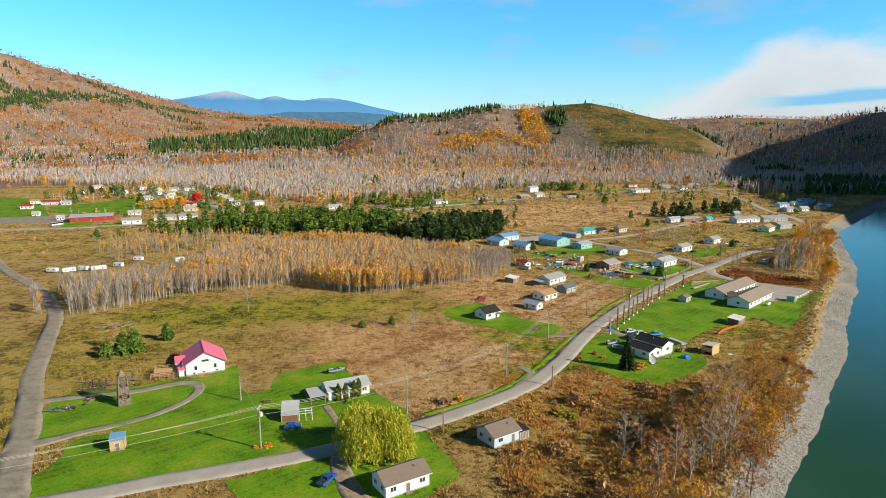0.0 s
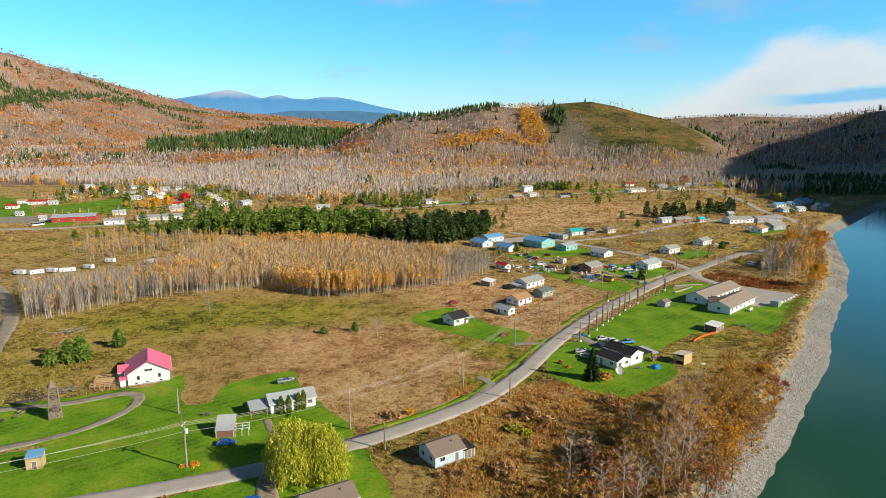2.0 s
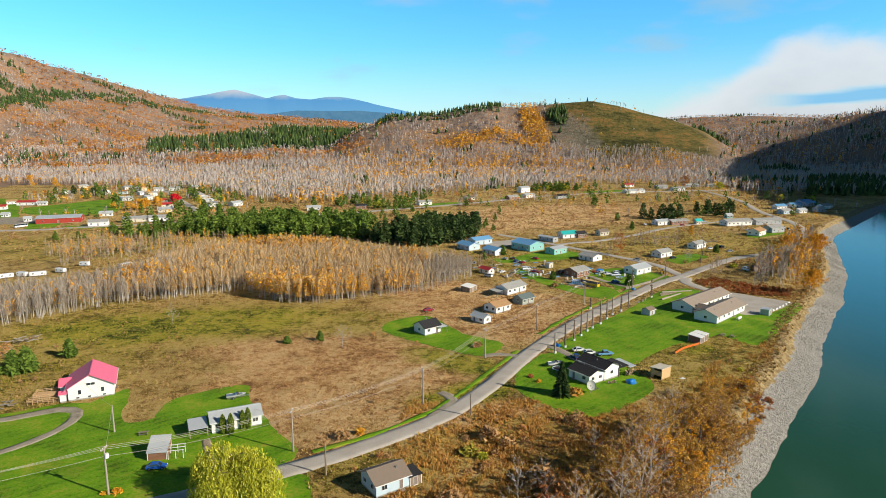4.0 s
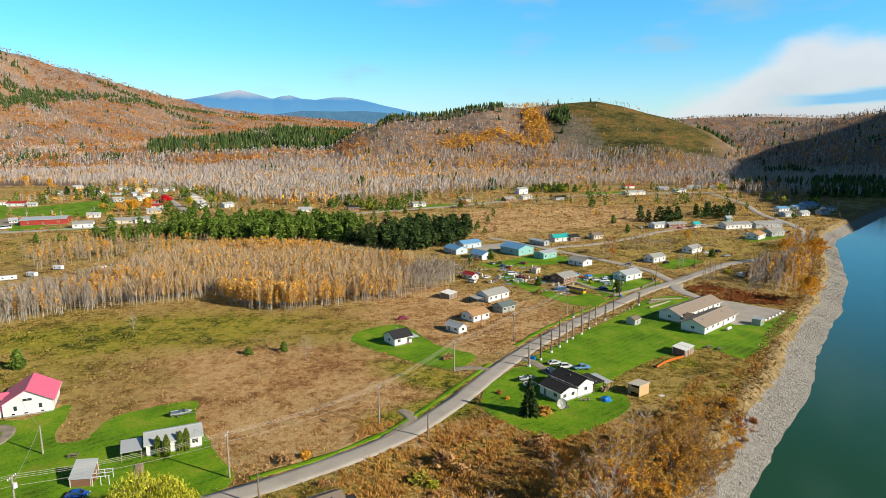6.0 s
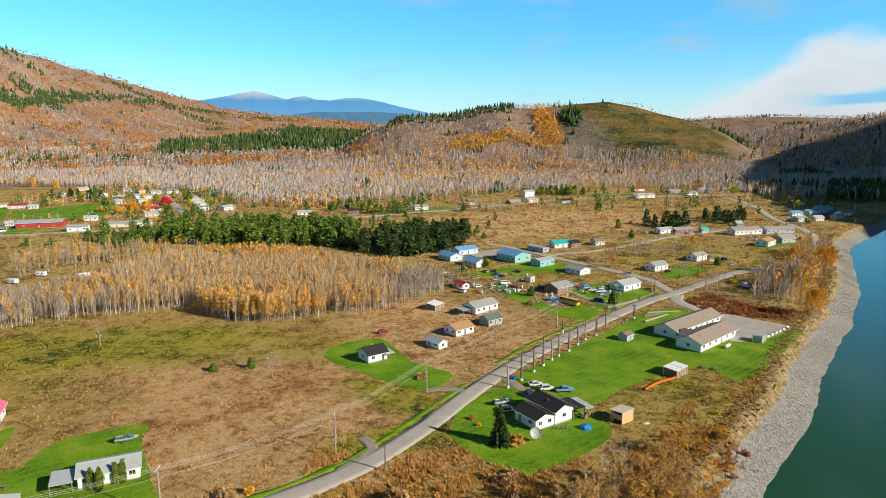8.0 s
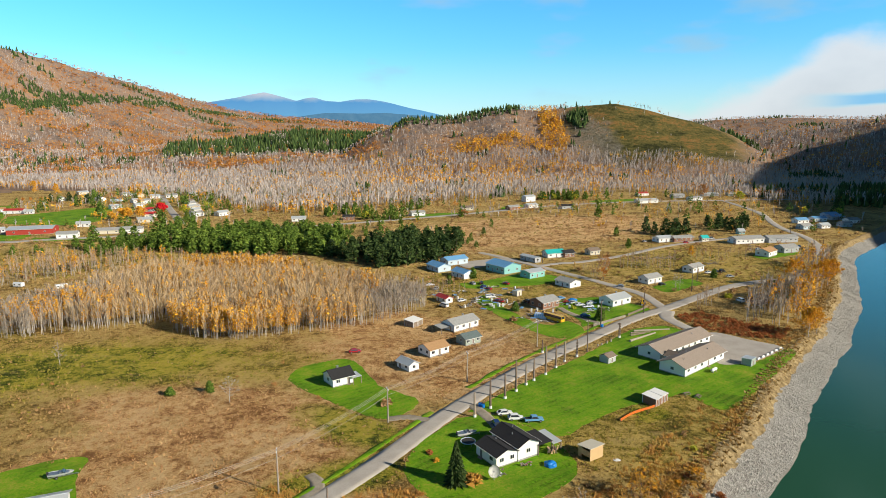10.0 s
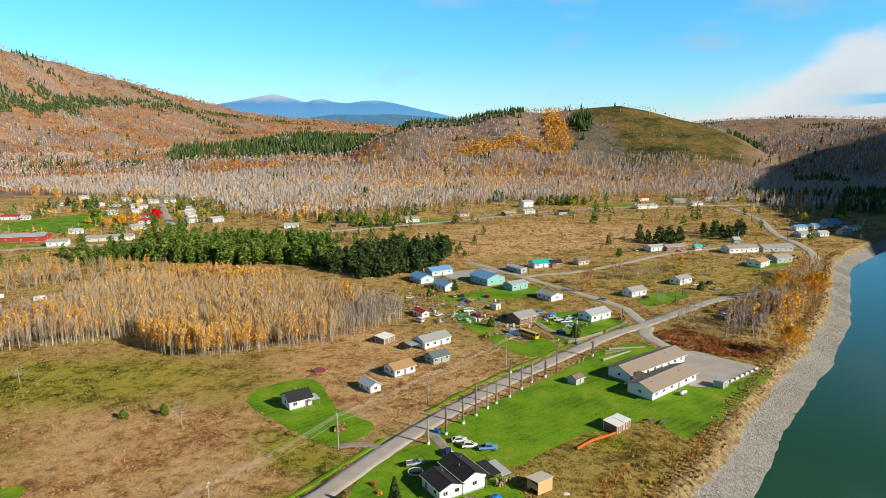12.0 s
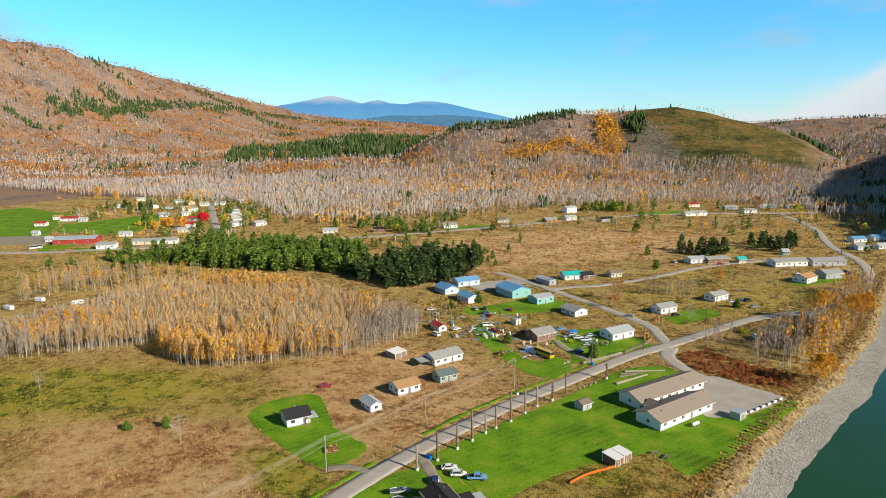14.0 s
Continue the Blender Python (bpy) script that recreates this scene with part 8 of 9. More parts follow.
def meadow():
    rs = np.random.RandomState(61)
    n = 140000
    y = 95 + (430 - 95) * rs.rand(n) ** 1.25
    half = 0.30 * y + 60
    x = 20 + 0.10 * y + (rs.rand(n) * 2 - 1) * half * 1.35 - 20
    n1 = fbm(x, y, 16, 62)
    ok = rs.rand(n) < 0.62 + 0.4 * n1
    x, y, n1 = x[ok], y[ok], n1[ok]
    ok = free_ground(x, y, 0.3) & ~inside(GROVE, x, y)
    x, y, n1 = x[ok], y[ok], n1[ok]
    bd = bank_distance(x, y)
    rank = (bd > -75) & (y < 200) & (x > 12) & (rs.rand(len(x)) < 0.8) | (bd > -16) & (rs.rand(len(x)) < 0.6)
    rust = np.zeros(len(x))
    green = np.zeros(len(x))
    for q in RUST_ZONES:
        rust = np.maximum(rust, 1.2 - oval(x, y, *q) + 0.25 * n1)
    for q in GREEN_ZONES:
        green = np.maximum(green, 1.2 - oval(x, y, *q) + 0.25 * n1)
    # finer growth among the rank grass
    k = np.repeat(np.flatnonzero(rank & (y < 215)), 2)
    x, y = np.r_[x, x[k] + rs.randn(len(k)) * 1.1], np.r_[y, y[k] + rs.randn(len(k)) * 1.1]
    n1, rust, green, rank = np.r_[n1, n1[k] - 0.6], np.r_[rust, rust[k]], np.r_[green, green[k]], np.r_[rank, rank[k]]
    keep = free_ground(x, y, 0.3)
    x, y, n1, rust, green, rank = x[keep], y[keep], n1[keep], rust[keep], green[keep], rank[keep]
    r = rs.rand(len(x))
    isg = r < np.clip(green, 0, 0.75)
    isr = ~isg & (rs.rand(len(x)) < np.clip(rust + 0.1, 0, 0.85))
    isg &= ~rank
    isr &= ~rank
    iss = ~isg & ~isr & ~rank
    size = 0.28 + 0.55 * rs.rand(len(x)) ** 2 + 0.2 * np.clip(n1, 0, 1) + 0.32 * rank * (0.3 + rs.rand(len(x)) + 0.9 * n1)
    forms = [tuft_form(rs) for _ in range(10)]
    fine = [reed_form(rs) for _ in range(12)]
    for m, name, mt, label in ((iss, "straw_grass", "strawtuft", "tufts of dry straw-coloured grass"), (isr, "rust_grass", "rusttuft", "tufts of rust-brown dead grass"),
                               (isg, "green_grass", "greentuft", "tufts of olive-green grass and weeds"),
                               (rank, "rank_grass", "longgrass", "tall rank autumn grass towards the river")):
        at = np.stack([x[m], y[m], np.full(m.sum(), -0.08)], 1)
        scatter(name, fine if name == "rank_grass" else forms, at, size[m], size[m] * (1.5 if name == "rank_grass" else 1.15), M[mt], label, "grass", 63)
    # brown scrub, denser towards the river
    n = 5200
    x = -160 + 380 * rs.rand(n)
    y = 100 + 330 * rs.rand(n)
    d = bank_distance(x, y)
    n1 = fbm(x, y, 26, 64)
    want = 0.06 + 0.20 * np.clip(n1, 0, 1) + 0.45 * ((d > -62) & (y < 195)) + 0.30 * (d > -14) + 0.2 * ((y < 200) & (x > 0))
    ok = rs.rand(n) < want
    x, y, d = x[ok], y[ok], d[ok]
    ok = free_ground(x, y, 0.9) & ~inside(GROVE, x, y)
    x, y, d = x[ok], y[ok], d[ok]
    h = 0.8 + 1.5 * rs.rand(len(x)) ** 2 + 0.9 * ((d > -45) & (y < 190)) * rs.rand(len(x))
    h *= 0.75 + 1.3 * np.clip(fbm(x, y, 30, 68), 0, 1) * ((y < 200) & (x > 8))
    orange = rs.rand(len(x)) < np.where((d > -30) & (y < 220), 0.55, 0.15)
    forms = [bush_form(rs, 105, 0.085) for _ in range(8)]
    for m, name, mt, label in ((~orange, "scrub", "shrub", "brown leafless scrub in the meadow"), (orange, "autumn_scrub", "rustleaf", "orange autumn scrub near the river")):
        at = np.stack([x[m], y[m], np.full(m.sum(), -0.1)], 1)
        scatter(name, forms, at, h[m], h[m] * 1.2, M[mt], label, "shrubs", 65)
    # red thicket beside the parking lot
    poly = [(146, 352), (152, 338), (158, 331), (168, 324), (182, 322), (190, 336), (174, 345), (160, 360)]
    x, y = 144 + 48 * rs.rand(900), 320 + 42 * rs.rand(900)
    ok = inside(poly, x, y) & free_ground(x, y, 0.6)
    x, y = x[ok], y[ok]
    h = 0.8 + 1.0 * rs.rand(len(x))
    scatter("red_thicket", forms, np.stack([x, y, np.full(len(x), -0.1)], 1), h, h * 1.2, M["redshrub"], "red-brown autumn thicket beside the parking lot", "shrubs", 66)


meadow()


def field_scrub():
    """Low growth of the wide dry field and the town's edges, out to the woods."""
    rs = np.random.RandomState(71)
    n = 46000
    x = -480 + 900 * rs.rand(n)
    y = 400 + 520 * rs.rand(n) ** 1.1
    n1, n2 = fbm(x, y, 60, 72), fbm(x, y, 26, 73)
    az = np.degrees(np.arctan2(x - HUB[0], y - HUB[1]))
    ok = (np.abs(az + 2) < 40) & (rs.rand(n) < 0.45 + 0.35 * n1 + 0.2 * n2)
    x, y, n1, n2 = x[ok], y[ok], n1[ok], n2[ok]
    ok = free_ground(x, y, 1.5)
    x, y, n1, n2 = x[ok], y[ok], n1[ok], n2[ok]
    h = 0.5 + 0.9 * rs.rand(len(x)) ** 2
    kind = rs.rand(len(x)) + 0.3 * n1
    forms = [tuft_form(rs, 6, 0.5) for _ in range(8)]
    for lo, hi, name, mt, label in ((-9, 0.35, "straw_grass", "strawtuft", "tufts of straw grass in the wide field"), (0.35, 0.85, "rust_grass", "rusttuft", "rust-brown weeds in the wide field"), (0.85, 9, "green_grass", "greentuft", "olive weeds in the wide field")):
        m = (kind >= lo) & (kind < hi)
        scatter(name, forms, np.stack([x[m], y[m], np.full(m.sum(), -0.08)], 1), h[m], h[m] * 1.8, M[mt], label, "grass", 74)
    b = rs.rand(len(x)) < 0.06 + 0.10 * (n2 > 0.4)
    forms = [bush_form(rs, 40) for _ in range(6)]
    hb = 1.0 + 2.0 * rs.rand(b.sum())
    scatter("scrub", forms, np.stack([x[b], y[b], np.full(b.sum(), -0.1)], 1), hb, hb * 1.3, M["shrub"], "brown scrub dotted over the wide field", "shrubs", 75)
    c = (y > 585) & (rs.rand(len(x)) < np.clip(0.012 + 0.02 * (n2 > 0.5) + 0.05 * (y > 680) + 0.11 * ((x < -190) & (y > 590)), 0, 0.16))
    k = rs.rand(c.sum())
    at = np.stack([x[c], y[c], np.full(c.sum(), -0.1)], 1)
    hc = 6 + 6 * rs.rand(c.sum())
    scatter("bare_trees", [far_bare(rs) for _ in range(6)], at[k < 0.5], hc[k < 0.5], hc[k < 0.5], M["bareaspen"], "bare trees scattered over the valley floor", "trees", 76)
    scatter("golden_trees", [far_leafy(rs) for _ in range(6)], at[(k >= 0.5) & (k < 0.75)], hc[(k >= 0.5) & (k < 0.75)], 1.5 * hc[(k >= 0.5) & (k < 0.75)], M["goldleaf"], "small golden trees scattered over the valley floor", "trees", 77)
    scatter("young_pines", [pine_form(rs, 0.3, 60) for _ in range(4)], at[k >= 0.75], hc[k >= 0.75], hc[k >= 0.75], M["pine"], "young pines scattered over the valley floor", "trees", 78)


field_scrub()


def bank_stones():
    rs = np.random.RandomState(81)
    bl = spline(BANK, 2.0)
    nr = normals2(bl)
    keep = (bl[:, 1] > 90) & (bl[:, 1] < 560)
    bl, nr = bl[keep], nr[keep]
    n = 15000
    i = rs.randint(0, len(bl), n)
    d = 2.8 + 9.0 * rs.rand(n)
    x, y = bl[i, 0] + nr[i, 0] * d + rs.randn(n) * 0.3, bl[i, 1] + nr[i, 1] * d + rs.randn(n) * 0.3
    z = bank_profile(d) + 0.02
    forms = []
    for _ in range(8):
        o = []
        top = np.array((rs.randn() * 0.1, rs.randn() * 0.1, 0.5))
        ring = [np.array((math.cos(a) * (0.4 + 0.25 * rs.rand()), math.sin(a) * (0.4 + 0.25 * rs.rand()), 0.12 * rs.randn())) for a in np.arange(5) / 5 * 6.283]
        for k in range(5):
            o += [ring[k], ring[(k + 1) % 5], top]
        forms.append(tris(o))
    s = 0.16 + 0.46 * rs.rand(n) ** 2.5
    scatter("cobbles", forms, np.stack([x, y, z], 1), s, s * 1.1, M["stone"], "loose grey river cobbles and boulders", "stones", 82)
    # grass and weeds hanging over the scarp
    n = 3000
    i = rs.randint(0, len(bl), n)
    d = -5 + 6.5 * rs.rand(n) ** 1.3
    x, y = bl[i, 0] + nr[i, 0] * d, bl[i, 1] + nr[i, 1] * d
    h = 0.5 + 0.9 * rs.rand(n) ** 2
    forms = [tuft_form(rs, 8, 0.4) for _ in range(8)]
    scatter("bank_grass", forms, np.stack([x, y, bank_profile(d) - 0.1], 1), h * 0.8, h * 1.5, M["strawtuft"], "tawny grass overhanging the river bank", "grass", 83)


bank_stones()

# ---- single trees ----


def limbs(rs, height, spread, n_limbs=12, low=0.3, lean=(0, 0), droop=0.0, twigs=7, fine=5, thick=0.035):
    """Woody parts of a tree: trunk, limbs, twigs; and the tips where leaves may hang."""
    wood, tips = [], []
    path = [np.array((lean[0] * t * t * height, lean[1] * t * t * height, t * height)) + (np.r_[rs.randn(2) * 0.012 * height, 0] if 0 < t < 1 else 0) for t in np.linspace(0, 1, 7)]
    for i in range(6):
        w0, w1 = thick * height * (1 - i / 6.3), thick * height * (1 - (i + 1) / 6.3)
        stick(wood, path[i], path[i + 1], w0, w1, 6)
    for k in range(n_limbs):
        t = low + (0.95 - low) * (k + rs.rand()) / n_limbs
        p0 = path[min(5, int(t * 6))] * (1 - (t * 6) % 1) + path[min(6, int(t * 6) + 1)] * ((t * 6) % 1)
        a = k * 2.4 + rs.rand()
        L = spread * (1.15 - t) * (0.7 + 0.6 * rs.rand())
        p1 = p0 + np.array((math.cos(a) * L * 0.6, math.sin(a) * L * 0.6, L * (0.55 - droop * 0.3)))
        p2 = p1 + np.array((math.cos(a) * L * 0.4, math.sin(a) * L * 0.4, L * (0.45 - droop)))
        stick(wood, p0, p1, thick * height * 0.35 * (1.1 - t), thick * height * 0.2 * (1.1 - t), 4)
        stick(wood, p1, p2, thick * height * 0.2 * (1.1 - t), 0.02, 3)
        for _ in range(twigs):
            s = rs.rand()
            q0 = p0 + (p1 - p0) * s if rs.rand() < 0.4 else p1 + (p2 - p1) * s
            d = rs.randn(3) * 0.5 + np.array((math.cos(a), math.sin(a), 0.8 - droop))
            q1 = q0 + d / np.linalg.norm(d) * L * (0.25 + 0.25 * rs.rand())
            stick(wood, q0, q1, 0.05, 0.015, 3)
            tips.append(q1)
            for _ in range(fine):
                e = rs.randn(3) * 0.6 + d / np.linalg.norm(d)
                e1 = q0 + (q1 - q0) * (0.3 + 0.7 * rs.rand()) + e / np.linalg.norm(e) * L * 0.16
                blade(wood, q0 + (q1 - q0) * 0.4, e1, 0.05, rs)
                tips.append(e1)
    return wood, np.array(tips)


def leaf_cloud(rs, tips, n, size, fall=0.0):
    o = []
    for _ in range(n):
        c = tips[rs.randint(len(tips))] + rs.randn(3) * size * 1.3
        c[2] -= fall * rs.rand()
        o += [c + rs.randn(3) * size for _ in range(3)]
    return o


def tree_thing(name, label, category, x, y, wood, leaves, bark, leaf, group="", z=-0.1):
    th = empty(name, x, y, z)
    v, f = tris(wood)
    arrays("trunk", v, f, M[bark], th)
    if leaves:
        v, f = tris(leaves)
        arrays("crown", v, f, M[leaf], th)
    return tagged(th, label, category, group)


def willow(x, y):
    rs = np.random.RandomState(3)
    th = empty("willow_tree", x, y, -0.1)
    wood, tips = limbs(rs, 11.5, 8.0, 16, 0.15, (0, 0), 0.25, 6, 3, 0.07)
    v, f = tris(wood)
    arrays("trunk", v, f, M["barkdark"], th)
    o = []
    # hanging locks over two joined domes and their skirts
    domes = ((-3.4, 0.8, 6.0, 6.2, 12.6), (4.4, -0.4, 5.6, 6.0, 11.6), (-1.4, -4.4, 5.0, 4.4, 8.8), (5.6, -3.6, 4.2, 3.8, 7.6), (0.2, 4.6, 5.0, 4.4, 10.0))
    for cx, cy, rx, ry, top in domes:
        for k in range(72):
            up = 0.06 + 0.94 * ((k + rs.rand()) / 72) ** 0.75
            a, flat = k * 2.4 + rs.rand() * 0.7, math.sqrt(max(0.0, 1 - up * up))
            bulge = 0.86 + 0.24 * rs.rand()
            p = np.array((cx + rx * flat * bulge * math.cos(a), cy + ry * flat * bulge * math.sin(a), 2.2 + (top - 2.2) * up * bulge))
            long_ = 1.2 + 1.5 * rs.rand()
            lean = np.array((math.cos(a), math.sin(a), 0)) * (0.25 + 0.5 * flat)
            for _ in range(62):
                s = rs.rand() ** 0.8
                w = 0.80 * (1 - 0.5 * s)
                q = p + lean * s * 1.1 + np.r_[rs.randn(2) * w * 0.62, -long_ * s + 0.35 * rs.randn()]
                e = q + lean * 0.12 + np.array((rs.randn() * 0.1, rs.randn() * 0.1, -0.55 - 0.4 * rs.rand()))
                if e[2] > 0.4:
                    blade(o, q, e, 0.07 + 0.07 * rs.rand(), rs)
    # leafy mass within the locks
    for cx, cy, rx, ry, top in domes:
        for _ in range(4200):
            d = rs.randn(3)
            d = d / np.linalg.norm(d) * (0.62 + 0.46 * rs.rand())
            q = np.array((cx + rx * d[0], cy + ry * d[1], 2.6 + (top - 2.6) * abs(d[2]) - 0.5 * rs.rand()))
            o += [q + rs.randn(3) * np.array((0.15, 0.15, 0.30)) for _ in range(3)]
    v, f = tris(o)
    arrays("crown", v, f, M["willow"], th)
    tagged(th, "large golden-green weeping willow beside the road", "tree")


willow(-19.5, 146.5)


def conifer_tree(x, y, h, wide, mat, label, name="spruce_tree", seed=1, n=150, top=1.0, low=0.03, category="tree"):
    rs = np.random.RandomState(seed)
    th = empty(name, x, y, -0.1)
    tr = []
    stick(tr, (0, 0, 0), (0, 0, h * 0.9), 0.035 * h, 0.01, 6)
    v, f = tris(tr)
    arrays("trunk", v, f, M["barkdark"], th)
    if name == "pine_tree":
        v, f = pine_form(rs, wide / h * 0.40, 520, 0.0, 0.62)
        arrays("crown", v * h, f, M[mat], th)
        return tagged(th, label, category)
    o = []
    for i in range(n):
        z = low + (0.98 - low) * (i + rs.rand()) / n
        r = wide / 2 * (1 - z) ** top * (0.7 + 0.4 * rs.rand()) + 0.04 * wide
        for _ in range(4):
            t = rs.rand() * 6.3
            tip = np.array((r * math.cos(t), r * math.sin(t), z * h - 0.12 * r))
            blade(o, (tip[0] * 0.15, tip[1] * 0.15, z * h + 0.1 * r), tip, 0.16 * wide / 2 + 0.2, rs)
    v, f = tris(o)
    arrays("crown", v, f, M[mat], th)
    return tagged(th, label, category)


conifer_tree(58.0, 204.6, 10.8, 6.6, "conifer", "dark green spruce on the lawn", seed=1, n=230)


def cedar(x, y, h, w, seed):
    """A clipped column of upright sprays."""
    rs = np.random.RandomState(seed)
    th = empty("cedar_tree", x, y, -0.1)
    tr, o = [], []
    stick(tr, (0, 0, 0), (0, 0, h * 0.7), 0.2, 0.05, 5)
    v, f = tris(tr)
    arrays("trunk", v, f, M["barkdark"], th)
    for _ in range(900):
        z = rs.rand()
        r = w / 2 * min(1.0, 2.2 * (1 - z) ** 0.75, 0.75 + z) * (0.75 + 0.3 * rs.rand())
        t = rs.rand() * 6.3
        p = np.array((r * math.cos(t), r * math.sin(t), 0.1 + z * h * 0.92))
        blade(o, p, p + np.array((0.12 * math.cos(t), 0.12 * math.sin(t), 0.55)) + rs.randn(3) * 0.05, 0.26, rs)
    v, f = tris(o)
    arrays("crown", v, f, M["hedge"], th)
    tagged(th, "slender clipped green cedar in front of a white house", "tree", "cedars by the white house")


for i_, (x_, y_) in enumerate(((-33.4, 177.6), (-31.2, 177.4), (-29.2, 180.4), (-27.9, 180.9))):
    cedar(x_, y_, 5.3 + 0.5 * (i_ % 2), 1.4, 10 + i_)
for i_, (x_, y_, h_, w_) in enumerate(((-121.7, 214.8, 4.2, 3.6), (-117.2, 217.6, 6.2, 4.4), (-113.8, 219.4, 6.6, 4.8), (-108.3, 233.6, 5.2, 3.8), (-24.8, 253.4, 3.4, 2.6), (-36.5, 250.2, 2.4, 3.0),
                                              (191, 436, 4.5, 3.5), (206, 392, 7.5, 4.0), (213, 391, 7.0, 3.6), (112.8, 344.6, 5.0, 4.6), (53.2, 425, 5.5, 4.6), (41, 409, 4.5, 3.2), (76, 357, 4.0, 3.4))):
    conifer_tree(x_, y_, h_ * (1.3 if i_ < 4 else 1.15), w_ * (1.5 if i_ < 4 else 1.25), "pine", "bushy green young pine in the grass" if i_ < 6 else "green conifer beside the houses", "pine_tree", 30 + i_, 190 if i_ < 4 else 130, 0.6, 0.0)

BARE = [(39.3, 138.3, 13, 0.02, 0.0), (44.7, 129.7, 11, -0.03, 0.0), (49.6, 133.9, 13, 0.02, 0.02), (51.3, 129.0, 12, 0.08, 0.0), (63.1, 139.0, 16, 0.03, 0.05), (64.7, 140.4, 17, 0.18, 0.22), (58.9, 136.7, 12, 0.0, 0.0),
        (66.5, 158, 13, 0.05, 0.0), (74, 170, 12, 0.0, 0.04), (80.5, 178, 12, 0.05, 0.0), (85, 186, 9, 0.0, 0.0), (60, 166, 8, 0.0, 0.0), (46, 147, 9, 0.0, 0.0)]
for i_, (x_, y_, h_, lx_, ly_) in enumerate(BARE):
    rs_ = np.random.RandomState(100 + i_)
    w_, t_ = limbs(rs_, h_ * 1.22, h_ * 0.32, 16, 0.28, (lx_, ly_), 0.0, 7, 5, 0.018)
    lf_ = leaf_cloud(rs_, t_, 700, 0.085) if i_ in (2, 4, 7, 8) else None
    tree_thing("cottonwood_tree", "white-barked tree with sparse orange leaves" if lf_ else "bare white-barked tree in the riverside scrub", "tree", x_, y_, w_, lf_, "whitebark", "orangeleaf", "riverside trees")
# leafy bank of shrubs and small trees along the river
rs_ = np.random.RandomState(9)
for i_ in range(125):
    t_ = rs_.rand()
    k_ = 2.2 + t_ * 3.9
    b_ = np.array(BANK[int(k_)]) * (1 - k_ % 1) + np.array(BANK[int(k_) + 1]) * (k_ % 1)
    off_ = 6.5 - 17 * rs_.rand() ** 1.4
    x_, y_ = b_[0] + 0.82 * off_, b_[1] - 0.57 * off_
    h_ = (3.2 + 9.5 * rs_.rand() ** 1.3) * float(np.interp(k_, [4.4, 5.3, 6.1], [1.05, 0.8, 0.3]))
    w_, tp_ = limbs(rs_, h_, h_ * 0.55, 10, 0.08, (0.05, 0), 0.0, 6, 2, 0.03)
    leaf_ = ["alderleaf", "alderleaf", "shrub", "goldleaf", "shrub", "alderleaf", "redshrub"][rs_.randint(7)]
    tree_thing("alder_shrub", {"goldleaf": "bright golden alder on the river bank", "alderleaf": "golden-brown alder on the river bank", "shrub": "brown alder on the river bank", "redshrub": "red-brown alder on the river bank"}[leaf_],
               "shrub", x_, y_, w_, leaf_cloud(rs_, tp_, 700 + int(130 * h_), 0.075 + 0.0045 * h_), "barkdark", leaf_, "river bank alders", float(bank_profile(bank_distance(np.array([x_]), np.array([y_])))[0]) - 0.25)
for i_, (x_, y_, h_, n_) in enumerate(((60.5, 142, 15, 1500), (66, 149, 12, 1300), (70.5, 156, 16, 1700), (75, 164, 14, 1500), (68, 164, 12, 900), (80, 172, 13, 1500), (86, 176, 11, 1400), (92, 184, 9, 1100), (99, 191, 6, 800), (53, 139, 10, 700))):
    rs_ = np.random.RandomState(500 + i_)
    h_ *= 1.18
    w_, tp_ = limbs(rs_, h_, h_ * 0.30, 18, 0.12, (0.02, 0), 0.0, 7, 4, 0.02)
    tree_thing("aspen_tree", "slender aspen with golden-orange leaves near the bank", "tree", x_, y_, w_, leaf_cloud(rs_, tp_, int(n_ * 1.9), 0.105), "bark", "alderleaf", "riverside trees")
